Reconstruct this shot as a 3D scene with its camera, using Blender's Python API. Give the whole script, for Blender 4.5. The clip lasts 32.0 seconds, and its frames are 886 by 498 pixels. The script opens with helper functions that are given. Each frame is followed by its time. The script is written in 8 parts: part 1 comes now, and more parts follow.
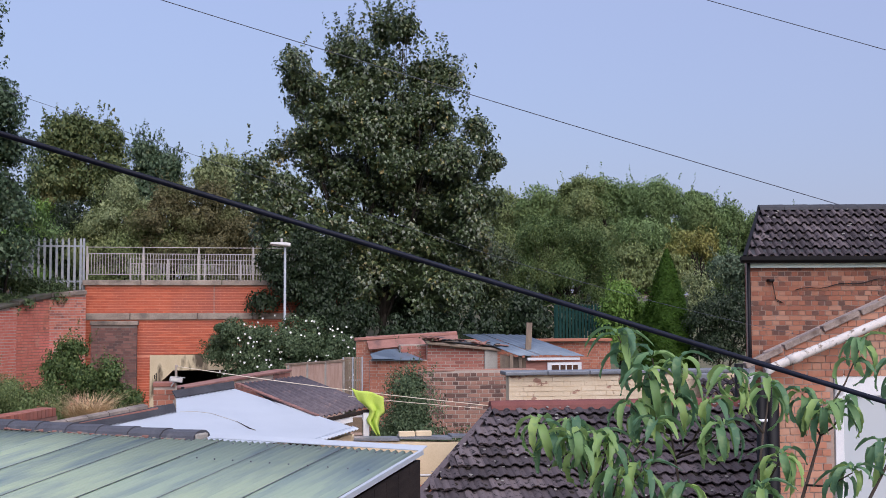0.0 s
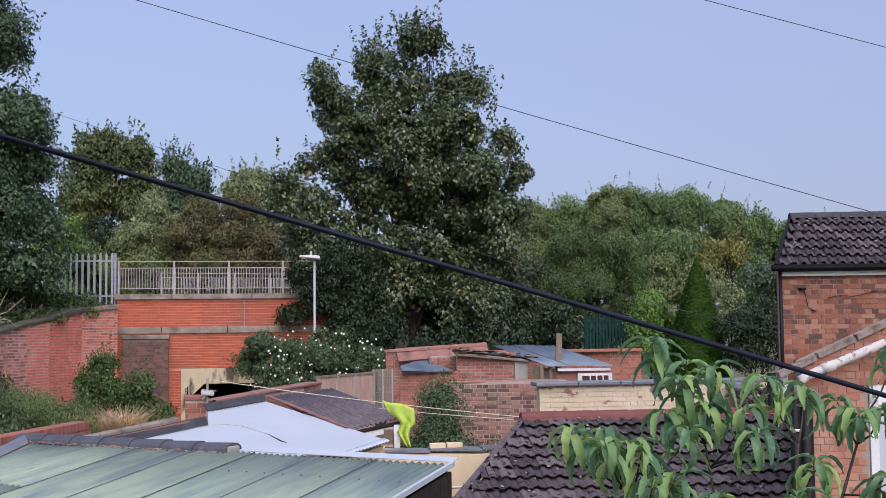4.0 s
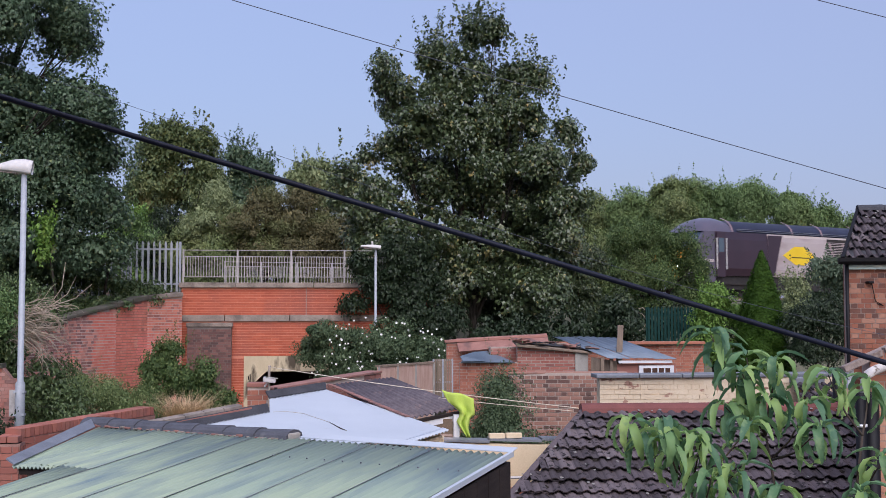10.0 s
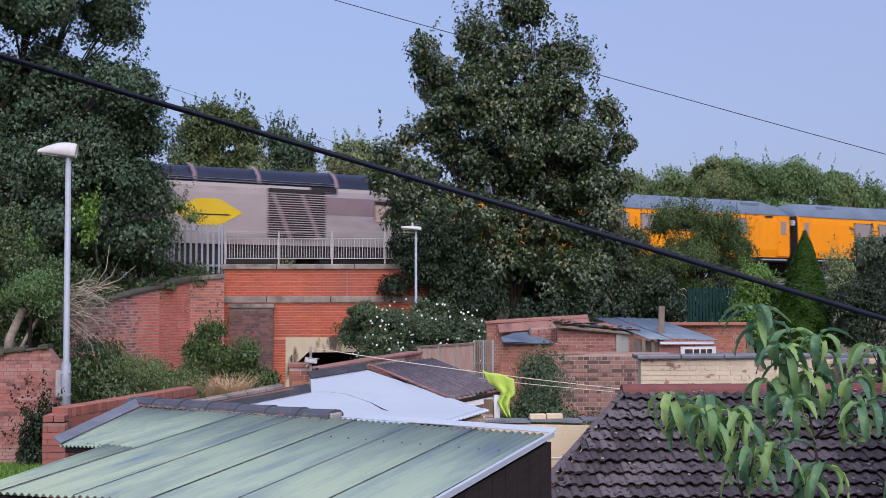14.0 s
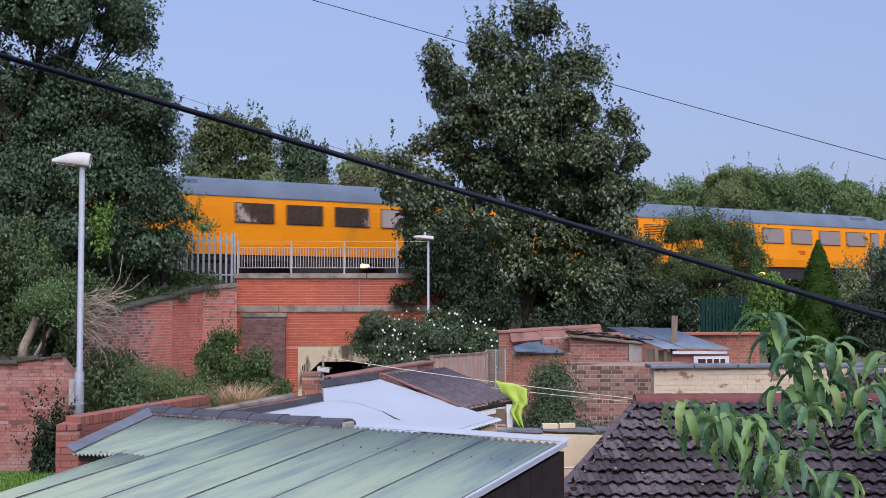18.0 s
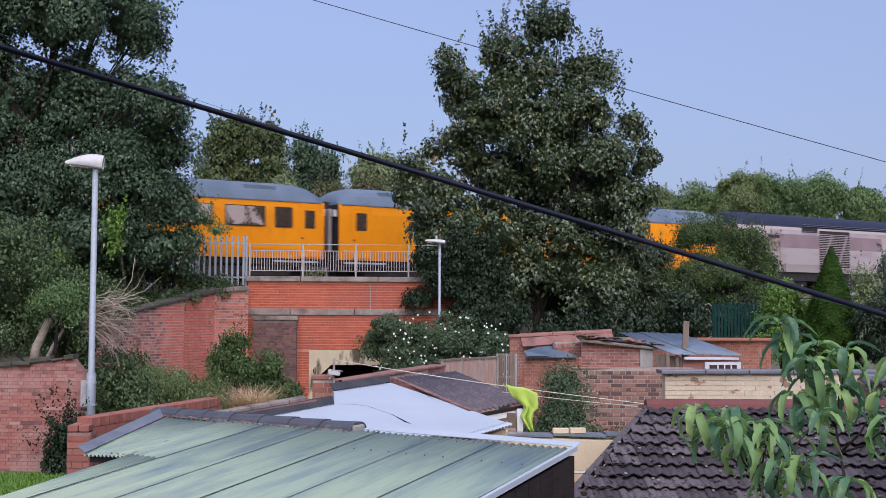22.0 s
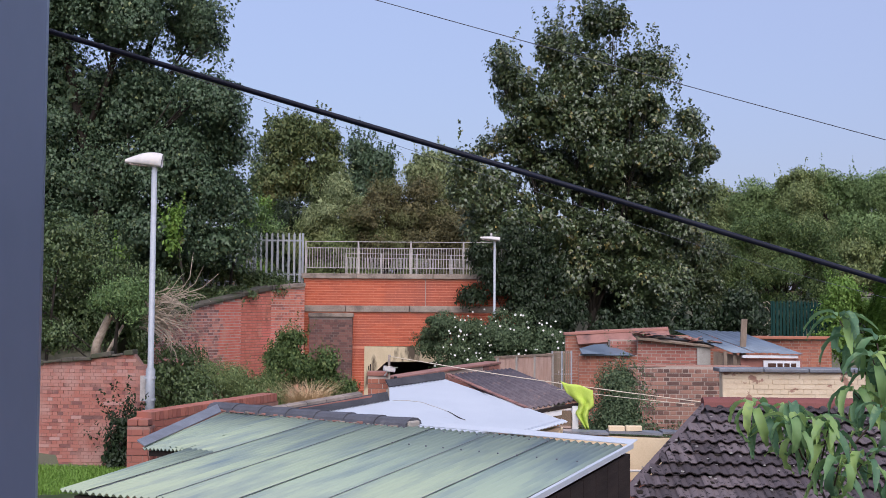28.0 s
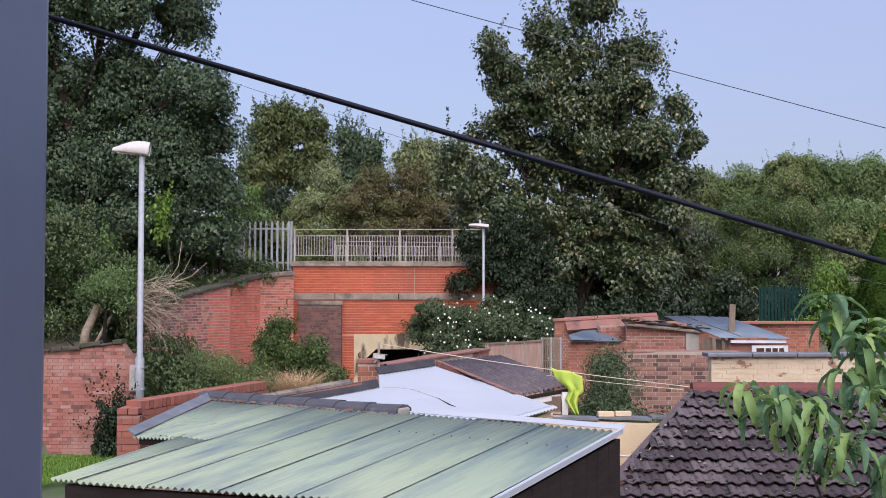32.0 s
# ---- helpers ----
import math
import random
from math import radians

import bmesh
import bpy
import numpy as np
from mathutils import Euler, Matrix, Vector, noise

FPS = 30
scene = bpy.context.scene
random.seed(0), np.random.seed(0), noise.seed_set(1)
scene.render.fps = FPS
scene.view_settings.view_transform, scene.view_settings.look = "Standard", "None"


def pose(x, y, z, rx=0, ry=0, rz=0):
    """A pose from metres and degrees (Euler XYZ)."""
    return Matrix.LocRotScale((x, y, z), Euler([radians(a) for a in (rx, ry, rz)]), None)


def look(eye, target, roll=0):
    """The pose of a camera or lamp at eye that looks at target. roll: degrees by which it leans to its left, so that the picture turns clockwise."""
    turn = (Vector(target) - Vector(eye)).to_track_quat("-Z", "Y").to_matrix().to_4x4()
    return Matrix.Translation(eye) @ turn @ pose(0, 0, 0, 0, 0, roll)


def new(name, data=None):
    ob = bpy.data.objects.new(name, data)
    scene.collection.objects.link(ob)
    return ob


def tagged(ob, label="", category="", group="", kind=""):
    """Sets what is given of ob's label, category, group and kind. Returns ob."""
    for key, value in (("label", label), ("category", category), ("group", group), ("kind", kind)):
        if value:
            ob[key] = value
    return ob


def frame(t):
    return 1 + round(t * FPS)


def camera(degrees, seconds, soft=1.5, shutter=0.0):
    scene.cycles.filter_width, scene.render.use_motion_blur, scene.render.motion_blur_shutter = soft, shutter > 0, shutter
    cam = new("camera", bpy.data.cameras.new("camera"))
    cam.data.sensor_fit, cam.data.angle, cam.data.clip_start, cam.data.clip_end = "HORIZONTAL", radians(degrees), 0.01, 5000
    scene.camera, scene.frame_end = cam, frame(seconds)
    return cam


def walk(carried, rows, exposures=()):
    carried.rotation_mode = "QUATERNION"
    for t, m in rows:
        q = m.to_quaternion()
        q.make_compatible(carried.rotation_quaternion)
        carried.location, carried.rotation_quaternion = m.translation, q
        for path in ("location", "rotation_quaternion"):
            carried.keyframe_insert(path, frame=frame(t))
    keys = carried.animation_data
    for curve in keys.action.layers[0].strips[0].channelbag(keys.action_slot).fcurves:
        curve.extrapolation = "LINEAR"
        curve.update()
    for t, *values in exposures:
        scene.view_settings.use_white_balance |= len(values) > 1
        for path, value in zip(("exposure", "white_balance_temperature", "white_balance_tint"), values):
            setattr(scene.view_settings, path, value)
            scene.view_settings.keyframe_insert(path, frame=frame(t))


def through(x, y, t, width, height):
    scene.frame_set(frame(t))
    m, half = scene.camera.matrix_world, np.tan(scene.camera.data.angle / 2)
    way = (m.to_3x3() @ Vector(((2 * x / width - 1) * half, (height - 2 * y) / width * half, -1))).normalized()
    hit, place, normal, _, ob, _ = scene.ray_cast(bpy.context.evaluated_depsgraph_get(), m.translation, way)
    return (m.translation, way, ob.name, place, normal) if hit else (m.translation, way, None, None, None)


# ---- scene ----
import functools

# ---- camera and its walk ----
cam = camera(42.05, 32.0, soft=0.75, shutter=0.5)
PATH = [  # seconds, sideways, height, turn to the right, tilt up, lean
    (0, 0.0010, 4.8447, 10.383, 3.006, -0.163),
    (0.5, -0.0030, 4.8462, 10.031, 3.071, -0.307),
    (1, -0.0050, 4.8463, 9.702, 3.180, -0.353),
    (1.5, -0.0030, 4.8456, 9.454, 3.318, -0.438),
    (2, 0.0010, 4.8412, 9.229, 3.499, -0.492),
    (2.5, -0.0040, 4.8420, 9.126, 3.595, -0.561),
    (3, -0.0070, 4.8420, 9.081, 3.597, -0.607),
    (3.5, -0.0050, 4.8425, 9.018, 3.574, -0.617),
    (5.5, -0.0050, 4.8400, 8.534, 3.691, -0.744),
    (6, -0.0010, 4.8389, 8.120, 3.697, -0.688),
    (6.5, -0.0010, 4.8397, 7.594, 3.715, -0.482),
    (7, 0.0020, 4.8395, 7.142, 3.777, -0.289),
    (7.5, -0.0020, 4.8395, 6.884, 3.772, -0.096),
    (8, 0.0020, 4.8359, 6.714, 3.659, 0.001),
    (8.5, 0.0030, 4.8362, 6.575, 3.469, 0.070),
    (9, 0.0030, 4.8334, 6.353, 3.358, 0.053),
    (9.5, 0.0000, 4.8323, 6.129, 3.267, -0.017),
    (10, 0.0020, 4.8329, 5.915, 3.150, -0.060),
    (10.5, 0.0070, 4.8334, 5.706, 3.074, 0.006),
    (11, 0.0030, 4.8317, 5.454, 2.964, 0.053),
    (11.5, 0.0050, 4.8306, 5.101, 2.839, 0.062),
    (12, 0.0020, 4.8274, 4.786, 2.746, -0.009),
    (12.5, 0.0000, 4.8285, 4.483, 2.571, -0.091),
    (13, 0.0000, 4.8256, 4.274, 2.487, -0.109),
    (13.5, 0.0040, 4.8270, 4.071, 2.340, -0.115),
    (14, 0.0020, 4.8235, 3.915, 2.234, -0.128),
    (14.5, -0.0010, 4.8219, 3.667, 2.251, -0.237),
    (16.5, -0.0020, 4.8206, 3.264, 2.333, -0.057),
    (17, -0.0010, 4.8235, 3.335, 2.386, 0.013),
    (17.5, -0.0020, 4.8176, 3.405, 2.548, -0.071),
    (18, -0.0010, 4.8185, 3.309, 2.709, -0.089),
    (18.5, 0.0010, 4.8224, 3.119, 2.792, -0.088),
    (19, 0.0040, 4.8183, 2.988, 2.870, -0.090),
    (19.5, 0.0060, 4.8169, 2.905, 2.912, 0.019),
    (20, 0.0010, 4.8155, 2.943, 2.973, 0.076),
    (20.5, 0.0080, 4.8183, 2.916, 2.975, 0.125),
    (21, 0.0050, 4.8151, 2.884, 2.939, 0.097),
    (21.5, 0.0030, 4.8105, 2.870, 2.953, 0.131),
    (22, 0.0000, 4.8130, 2.735, 2.913, 0.278),
    (22.5, 0.0010, 4.8128, 2.722, 2.883, 0.392),
    (23, -0.0046, 4.8117, 2.502, 2.873, 0.518),
    (23.5, -0.0030, 4.8116, 2.243, 2.900, 0.509),
    (24, -0.0006, 4.8094, 1.872, 2.941, 0.518),
    (24.5, 0.0010, 4.8104, 1.484, 2.940, 0.404),
    (25, 0.0020, 4.8053, 1.174, 2.895, 0.333),
    (25.5, 0.0010, 4.8061, 0.993, 2.808, 0.287),
    (27.5, 0.0010, 4.8040, 0.122, 2.819, 0.320),
    (28, 0.0014, 4.8018, 0.000, 2.778, 0.418),
    (28.5, 0.0013, 4.7975, -0.118, 2.617, 0.439),
    (29, 0.0035, 4.7971, -0.208, 2.573, 0.441),
    (29.5, 0.0023, 4.7962, -0.302, 2.660, 0.437),
    (30, 0.0000, 4.7971, -0.171, 2.670, 0.351),
    (30.5, 0.0020, 4.7972, -0.110, 2.574, 0.282),
    (31, 0.0039, 4.7942, 0.058, 2.467, 0.223),
    (31.5, 0.0005, 4.7922, 0.297, 2.301, 0.091),
    (32, -0.0032, 4.7971, 0.564, 2.154, 0.051),
]

walk(cam, [(t, pose(x, 0, z, 0, 0, -turn) @ pose(0, 0, 0, 90 + tilt, 0, 0) @ pose(0, 0, 0, 0, 0, lean))
           for t, x, z, turn, tilt, lean in PATH], [(0, 1.19, 6220, 15), (8, 1.17, 6180, 15), (13, 1.1, 5950, 16), (21, 1.1, 5900, 15), (25, 1.13, 6050, 15), (28, 1.25, 6250, 15), (32, 1.3, 6400, 16)])

# ---- world, sun, exposure ----
world = bpy.data.worlds.new("dusk_sky")
scene.world = world
world.use_nodes = True
wn = world.node_tree
wn.nodes.clear()
sky = wn.nodes.new("ShaderNodeTexSky")
sky.sky_type = "NISHITA"
sky.sun_disc = False
sky.sun_elevation = radians(3)
sky.sun_rotation = radians(158)
sky.air_density, sky.dust_density, sky.ozone_density = 1.0, 1.6, 3.0
back = wn.nodes.new("ShaderNodeBackground")
back.inputs["Strength"].default_value = 0.062
haze = wn.nodes.new("ShaderNodeBackground")          # thin even haze of the dusk
haze.inputs["Color"].default_value = (0.745, 0.795, 1.15, 1)
haze.inputs["Strength"].default_value = 0.205
both = wn.nodes.new("ShaderNodeAddShader")
wout = wn.nodes.new("ShaderNodeOutputWorld")
wn.links.new(sky.outputs[0], back.inputs[0])
wn.links.new(back.outputs[0], both.inputs[0])
wn.links.new(haze.outputs[0], both.inputs[1])
wn.links.new(both.outputs[0], wout.inputs[0])

sun = new("low_sun", bpy.data.lights.new("low_sun", "SUN"))
sun.data.energy, sun.data.angle, sun.data.color = 1.62, radians(65), (1.0, 0.93, 0.9)
sun.matrix_world = look((4, -34, 66), (1, 20, 3))


# ---- materials ----
def mix_rgb(nt, fac, a, b, blend="MIX"):
    n = nt.nodes.new("ShaderNodeMix")
    n.data_type, n.blend_type = "RGBA", blend
    for s, v in ((n.inputs[0], fac), (n.inputs[6], a), (n.inputs[7], b)):
        if hasattr(v, "is_output"):
            nt.links.new(v, s)
        else:
            s.default_value = v if isinstance(v, float) else (*v, 1.0)
    return n.outputs[2]


def tex_noise(nt, scale, detail=4.0, stretch=(1, 1, 1), rough=0.55, turn=0.0):
    geo = nt.nodes.new("ShaderNodeNewGeometry")
    spin, mp = nt.nodes.new("ShaderNodeMapping"), nt.nodes.new("ShaderNodeMapping")
    spin.inputs["Rotation"].default_value = (0, 0, radians(turn))
    mp.inputs["Scale"].default_value = stretch
    nt.links.new(geo.outputs["Position"], spin.inputs[0])
    nt.links.new(spin.outputs[0], mp.inputs[0])
    n = nt.nodes.new("ShaderNodeTexNoise")
    n.inputs["Scale"].default_value, n.inputs["Detail"].default_value = scale, detail
    n.inputs["Roughness"].default_value = rough
    nt.links.new(mp.outputs[0], n.inputs["Vector"])
    return n.outputs[0]


def obj_noise(nt, scale, detail=4.0, stretch=(1, 1, 1)):
    tc = nt.nodes.new("ShaderNodeTexCoord")
    mp = nt.nodes.new("ShaderNodeMapping")
    mp.inputs["Scale"].default_value = stretch
    nt.links.new(tc.outputs["Object"], mp.inputs[0])
    n = nt.nodes.new("ShaderNodeTexNoise")
    n.inputs["Scale"].default_value, n.inputs["Detail"].default_value = scale, detail
    nt.links.new(mp.outputs[0], n.inputs["Vector"])
    return n.outputs[0]


def ramp(nt, value, stops):
    r = nt.nodes.new("ShaderNodeValToRGB")
    e = r.color_ramp.elements
    while len(e) < len(stops):
        e.new(0.5)
    for el, (p, c) in zip(e, stops):
        el.position, el.color = p, (c, c, c, 1) if isinstance(c, (int, float)) else (*c, 1)
    nt.links.new(value, r.inputs[0])
    return r.outputs[0]


def piece_random(nt):
    """One random number for each piece, be it an object or an island of a mesh."""
    oi, geo = nt.nodes.new("ShaderNodeObjectInfo"), nt.nodes.new("ShaderNodeNewGeometry")
    add, fr = nt.nodes.new("ShaderNodeMath"), nt.nodes.new("ShaderNodeMath")
    add.operation, fr.operation = "ADD", "FRACT"
    nt.links.new(oi.outputs["Random"], add.inputs[0])
    nt.links.new(geo.outputs["Random Per Island"], add.inputs[1])
    nt.links.new(add.outputs[0], fr.inputs[0])
    return fr.outputs[0]


def material(name, dark, light, rough=0.7, metal=0.0, scale=6.0, fine=60.0, bump=0.2, stain=None, stain_scale=1.5,
             stain_at=(0.5, 0.7), pieces=None, stretch=(1, 1, 1), local=False, coat=0.0, bump_dist=0.01, turn=0.0):
    """A surface with colour in two scales of noise, stains with a shape of their own, and fine relief."""
    m = bpy.data.materials.new(name)
    m.use_nodes = True
    nt = m.node_tree
    b = nt.nodes["Principled BSDF"]
    tex = obj_noise if local else functools.partial(tex_noise, turn=turn)
    big, small = tex(nt, scale, 5.0, stretch), tex(nt, fine, 3.0, stretch)
    f = nt.nodes.new("ShaderNodeMath")
    f.operation, f.inputs[1].default_value = "MULTIPLY_ADD", 0.6
    half = nt.nodes.new("ShaderNodeMath")
    half.operation, half.inputs[1].default_value = "MULTIPLY", 0.4
    nt.links.new(small, half.inputs[0])
    nt.links.new(big, f.inputs[0])
    nt.links.new(half.outputs[0], f.inputs[2])
    col = mix_rgb(nt, ramp(nt, f.outputs[0], [(0.35, 0.0), (0.65, 1.0)]), dark, light)
    if pieces:
        col = mix_rgb(nt, 0.72, col, ramp(nt, piece_random(nt), pieces))
    if stain:
        s = ramp(nt, tex(nt, stain_scale, 6.0, stretch), [(stain_at[0], 0.0), (stain_at[1], 1.0)])
        col = mix_rgb(nt, s, col, stain)
    nt.links.new(col, b.inputs["Base Color"])
    b.inputs["Roughness"].default_value, b.inputs["Metallic"].default_value = rough, metal
    b.inputs["Coat Weight"].default_value = coat
    if bump:
        bp = nt.nodes.new("ShaderNodeBump")
        bp.inputs["Strength"].default_value, bp.inputs["Distance"].default_value = bump, bump_dist
        nt.links.new(f.outputs[0], bp.inputs["Height"])
        nt.links.new(bp.outputs[0], b.inputs["Normal"])
    return m


def glass_material(name, tint=(0.03, 0.035, 0.04), rough=0.06):
    m = bpy.data.materials.new(name)
    m.use_nodes = True
    b = m.node_tree.nodes["Principled BSDF"]
    b.inputs["Base Color"].default_value = (*tint, 1)
    b.inputs["Roughness"].default_value = rough
    b.inputs["IOR"].default_value = 1.7
    return m


def leaf_material(name, stops, patch=None, patch_at=(0.55, 0.7), patch_scale=0.35, rough=0.55, through=0.16, gloss=0.28):
    m = bpy.data.materials.new(name)
    m.use_nodes = True
    nt = m.node_tree
    b, out = nt.nodes["Principled BSDF"], nt.nodes["Material Output"]
    col = ramp(nt, piece_random(nt), stops)
    if patch:
        f = ramp(nt, tex_noise(nt, patch_scale, 3.0), [(patch_at[0], 0.0), (patch_at[1], 0.75)])
        col = mix_rgb(nt, f, col, patch)
    nt.links.new(col, b.inputs["Base Color"])
    b.inputs["Roughness"].default_value, b.inputs["Specular IOR Level"].default_value = rough, gloss
    tr, ms = nt.nodes.new("ShaderNodeBsdfTranslucent"), nt.nodes.new("ShaderNodeMixShader")
    nt.links.new(col, tr.inputs[0])
    ms.inputs[0].default_value = through
    nt.links.new(b.outputs[0], ms.inputs[1])
    nt.links.new(tr.outputs[0], ms.inputs[2])
    nt.links.new(ms.outputs[0], out.inputs[0])
    return m


def glow_material(name, colour, strength):
    m = bpy.data.materials.new(name)
    m.use_nodes = True
    b = m.node_tree.nodes["Principled BSDF"]
    b.inputs["Emission Color"].default_value, b.inputs["Emission Strength"].default_value = (*colour, 1), strength
    return m


M = {}
M["mortar"] = material("mortar", (0.36, 0.29, 0.25), (0.5, 0.42, 0.36), 0.95, scale=5)
M["mortar_bridge"] = material("bridge_mortar", (0.54, 0.197, 0.124), (0.67, 0.279, 0.188), 0.95, scale=3)
M["mortar_rust"] = material("rust_red_mortar", (0.2, 0.1, 0.08), (0.36, 0.21, 0.17), 0.95, scale=5)
M["mortar_dark"] = material("old_mortar", (0.12, 0.1, 0.09), (0.22, 0.19, 0.17), 0.95, scale=5)
M["twig"] = material("twig_bark", (0.03, 0.022, 0.018), (0.07, 0.05, 0.035), 0.8, scale=20)
RED = [(0.0, (0.17, 0.07, 0.055)), (0.45, (0.27, 0.1, 0.07)), (0.8, (0.34, 0.15, 0.11)), (1.0, (0.14, 0.07, 0.06))]
M["brick_bridge"] = material("bridge_brick", (0.399, 0.0833, 0.0414), (0.502, 0.118, 0.0552), 0.8, scale=2, fine=40,
                             pieces=[(0.0, (0.376, 0.0784, 0.0386)), (1.0, (0.547, 0.132, 0.0644))], stain=(0.342, 0.0882, 0.0552), stain_scale=0.8)
M["brick_old"] = material("weathered_red_brick", (0.26, 0.11, 0.085), (0.4, 0.19, 0.15), 0.85, scale=3, fine=50,
                          pieces=[(0.0, (0.13, 0.075, 0.07)), (0.25, (0.3, 0.125, 0.095)), (0.75, (0.4, 0.18, 0.14)), (1.0, (0.45, 0.29, 0.25))],
                          stain=(0.2, 0.115, 0.1), stain_scale=1.4, stain_at=(0.55, 0.72))
M["brick_red"] = material("red_shed_brick", (0.3, 0.105, 0.08), (0.42, 0.17, 0.13), 0.85, scale=3, fine=50,
                          pieces=[(0.0, (0.16, 0.075, 0.065)), (0.2, (0.3, 0.1, 0.075)), (0.8, (0.4, 0.15, 0.11)), (1.0, (0.44, 0.25, 0.2))], stain=(0.4, 0.27, 0.22), stain_scale=2.0, stain_at=(0.6, 0.75))
M["brick_yard"] = material("dull_red_brick", (0.3, 0.1, 0.07), (0.39, 0.14, 0.1), 0.8, scale=3, fine=50,
                           pieces=[(0.0, (0.24, 0.085, 0.065)), (1.0, (0.4, 0.15, 0.105))], stain=(0.24, 0.11, 0.085), stain_scale=2.0)
M["brick_soot"] = material("soot_blackened_brick", (0.12, 0.065, 0.06), (0.22, 0.11, 0.09), 0.85, scale=3, fine=50,
                           pieces=[(0.0, (0.06, 0.042, 0.042)), (0.5, (0.15, 0.075, 0.065)), (1.0, (0.24, 0.12, 0.1))], stain=(0.34, 0.28, 0.26), stain_scale=7.0, stain_at=(0.68, 0.74))
M["brick_salt"] = material("salt_stained_brick", (0.275, 0.099, 0.077), (0.462, 0.198, 0.154), 0.9, scale=5, fine=30, bump=0.6,
                           pieces=[(0.0, (0.099, 0.066, 0.066)), (0.15, (0.22, 0.0935, 0.0825)), (0.3, (0.363, 0.132, 0.099)), (0.85, (0.418, 0.176, 0.138)), (1.0, (0.484, 0.319, 0.286))],
                           stain=(0.42, 0.24, 0.2), stain_scale=1.7, stain_at=(0.46, 0.64))
M["verge_pink"] = material("weathered_pink_tile", (0.23, 0.11, 0.09), (0.34, 0.175, 0.145), 0.85, scale=4, stain=(0.14, 0.08, 0.075), stain_scale=3.0)
M["brick_wing"] = material("wing_wall_brick", (0.508, 0.184, 0.136), (0.678, 0.277, 0.209), 0.85, scale=1, fine=50,
                           pieces=[(0.0, (0.181, 0.0872, 0.0778)), (0.2, (0.399, 0.133, 0.0927)), (0.5, (0.557, 0.184, 0.122)), (1.0, (0.653, 0.267, 0.184))],
                           stain=(0.701, 0.216, 0.17), stain_scale=0.5, stain_at=(0.5, 0.6))
M["brick_plum"] = material("plum_brick", (0.287, 0.14, 0.125), (0.467, 0.213, 0.172), 0.85, scale=2, fine=50,
                           pieces=[(0.0, (0.125, 0.0786, 0.078)), (0.3, (0.251, 0.131, 0.122)), (0.6, (0.448, 0.196, 0.156)), (1.0, (0.718, 0.328, 0.25))],
                           stain=(0.826, 0.311, 0.234), stain_scale=0.9, stain_at=(0.6, 0.66))
M["brick_pink"] = material("pink_washed_brick", (0.542, 0.16, 0.116), (0.665, 0.213, 0.157), 0.8, scale=1, fine=50,
                           pieces=[(0.0, (0.517, 0.149, 0.106)), (1.0, (0.665, 0.234, 0.171))], stain=(0.616, 0.276, 0.202), stain_scale=1.2, stain_at=(0.58, 0.64))
M["mortar_pale"] = material("pale_lime_mortar", (0.46, 0.37, 0.33), (0.6, 0.5, 0.45), 0.95, scale=5)
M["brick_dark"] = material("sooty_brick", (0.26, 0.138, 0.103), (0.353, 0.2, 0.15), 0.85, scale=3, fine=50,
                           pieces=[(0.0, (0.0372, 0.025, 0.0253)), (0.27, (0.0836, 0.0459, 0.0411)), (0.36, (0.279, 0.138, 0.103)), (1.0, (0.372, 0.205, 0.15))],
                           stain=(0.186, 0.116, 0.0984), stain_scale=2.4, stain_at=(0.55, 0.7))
M["brick_house"] = material("house_brick", (0.2184, 0.08415, 0.04592), (0.3286, 0.1387, 0.07508), 0.85, scale=6, fine=70,
                            pieces=[(0.0, (0.05, 0.035, 0.036)), (0.22, (0.1, 0.05, 0.042)), (0.42, (0.24, 0.085, 0.055)), (0.8, (0.34, 0.135, 0.08)), (1.0, (0.42, 0.24, 0.17))],
                            stain=(0.103, 0.0727, 0.063), stain_scale=5.0, stain_at=(0.6, 0.74))
M["brick_annexe"] = material("worn_orange_brick", (0.36, 0.15, 0.09), (0.48, 0.23, 0.15), 0.9, scale=4, fine=40,
                             pieces=[(0.0, (0.27, 0.11, 0.075)), (0.3, (0.38, 0.16, 0.1)), (0.8, (0.46, 0.21, 0.135)), (1.0, (0.52, 0.3, 0.21))], stain=(0.5, 0.3, 0.21), stain_scale=1.6, stain_at=(0.5, 0.68))
M["mortar_pink"] = material("pinkish_mortar", (0.2808, 0.2106, 0.1794), (0.39, 0.2964, 0.2496), 0.95, scale=5)
M["white_pipe"] = material("lichened_white_pipe", (0.51, 0.476, 0.4505), (0.629, 0.6035, 0.578), 0.7, scale=6, stain=(0.17, 0.136, 0.1105), stain_scale=14.0, stain_at=(0.56, 0.64))
M["brick_orange"] = material("orange_brick", (0.34, 0.12, 0.075), (0.44, 0.17, 0.105), 0.8, scale=2, fine=50,
                             pieces=[(0.0, (0.25, 0.09, 0.06)), (0.6, (0.4, 0.15, 0.09)), (1.0, (0.46, 0.21, 0.14))], stain=(0.3, 0.14, 0.1), stain_scale=1.0)
M["brick_cream"] = material("cream_painted_brick", (0.62, 0.5, 0.34), (0.74, 0.63, 0.46), 0.7, scale=3, fine=40,
                            stain=(0.36, 0.21, 0.15), stain_scale=4.5, stain_at=(0.6, 0.64), stretch=(1, 1, 1.6))
M["stone"] = material("coping_stone", (0.184, 0.149, 0.127), (0.38, 0.322, 0.265), 0.9, scale=3, fine=40, stain=(0.092, 0.0805, 0.069), stain_scale=2.0)
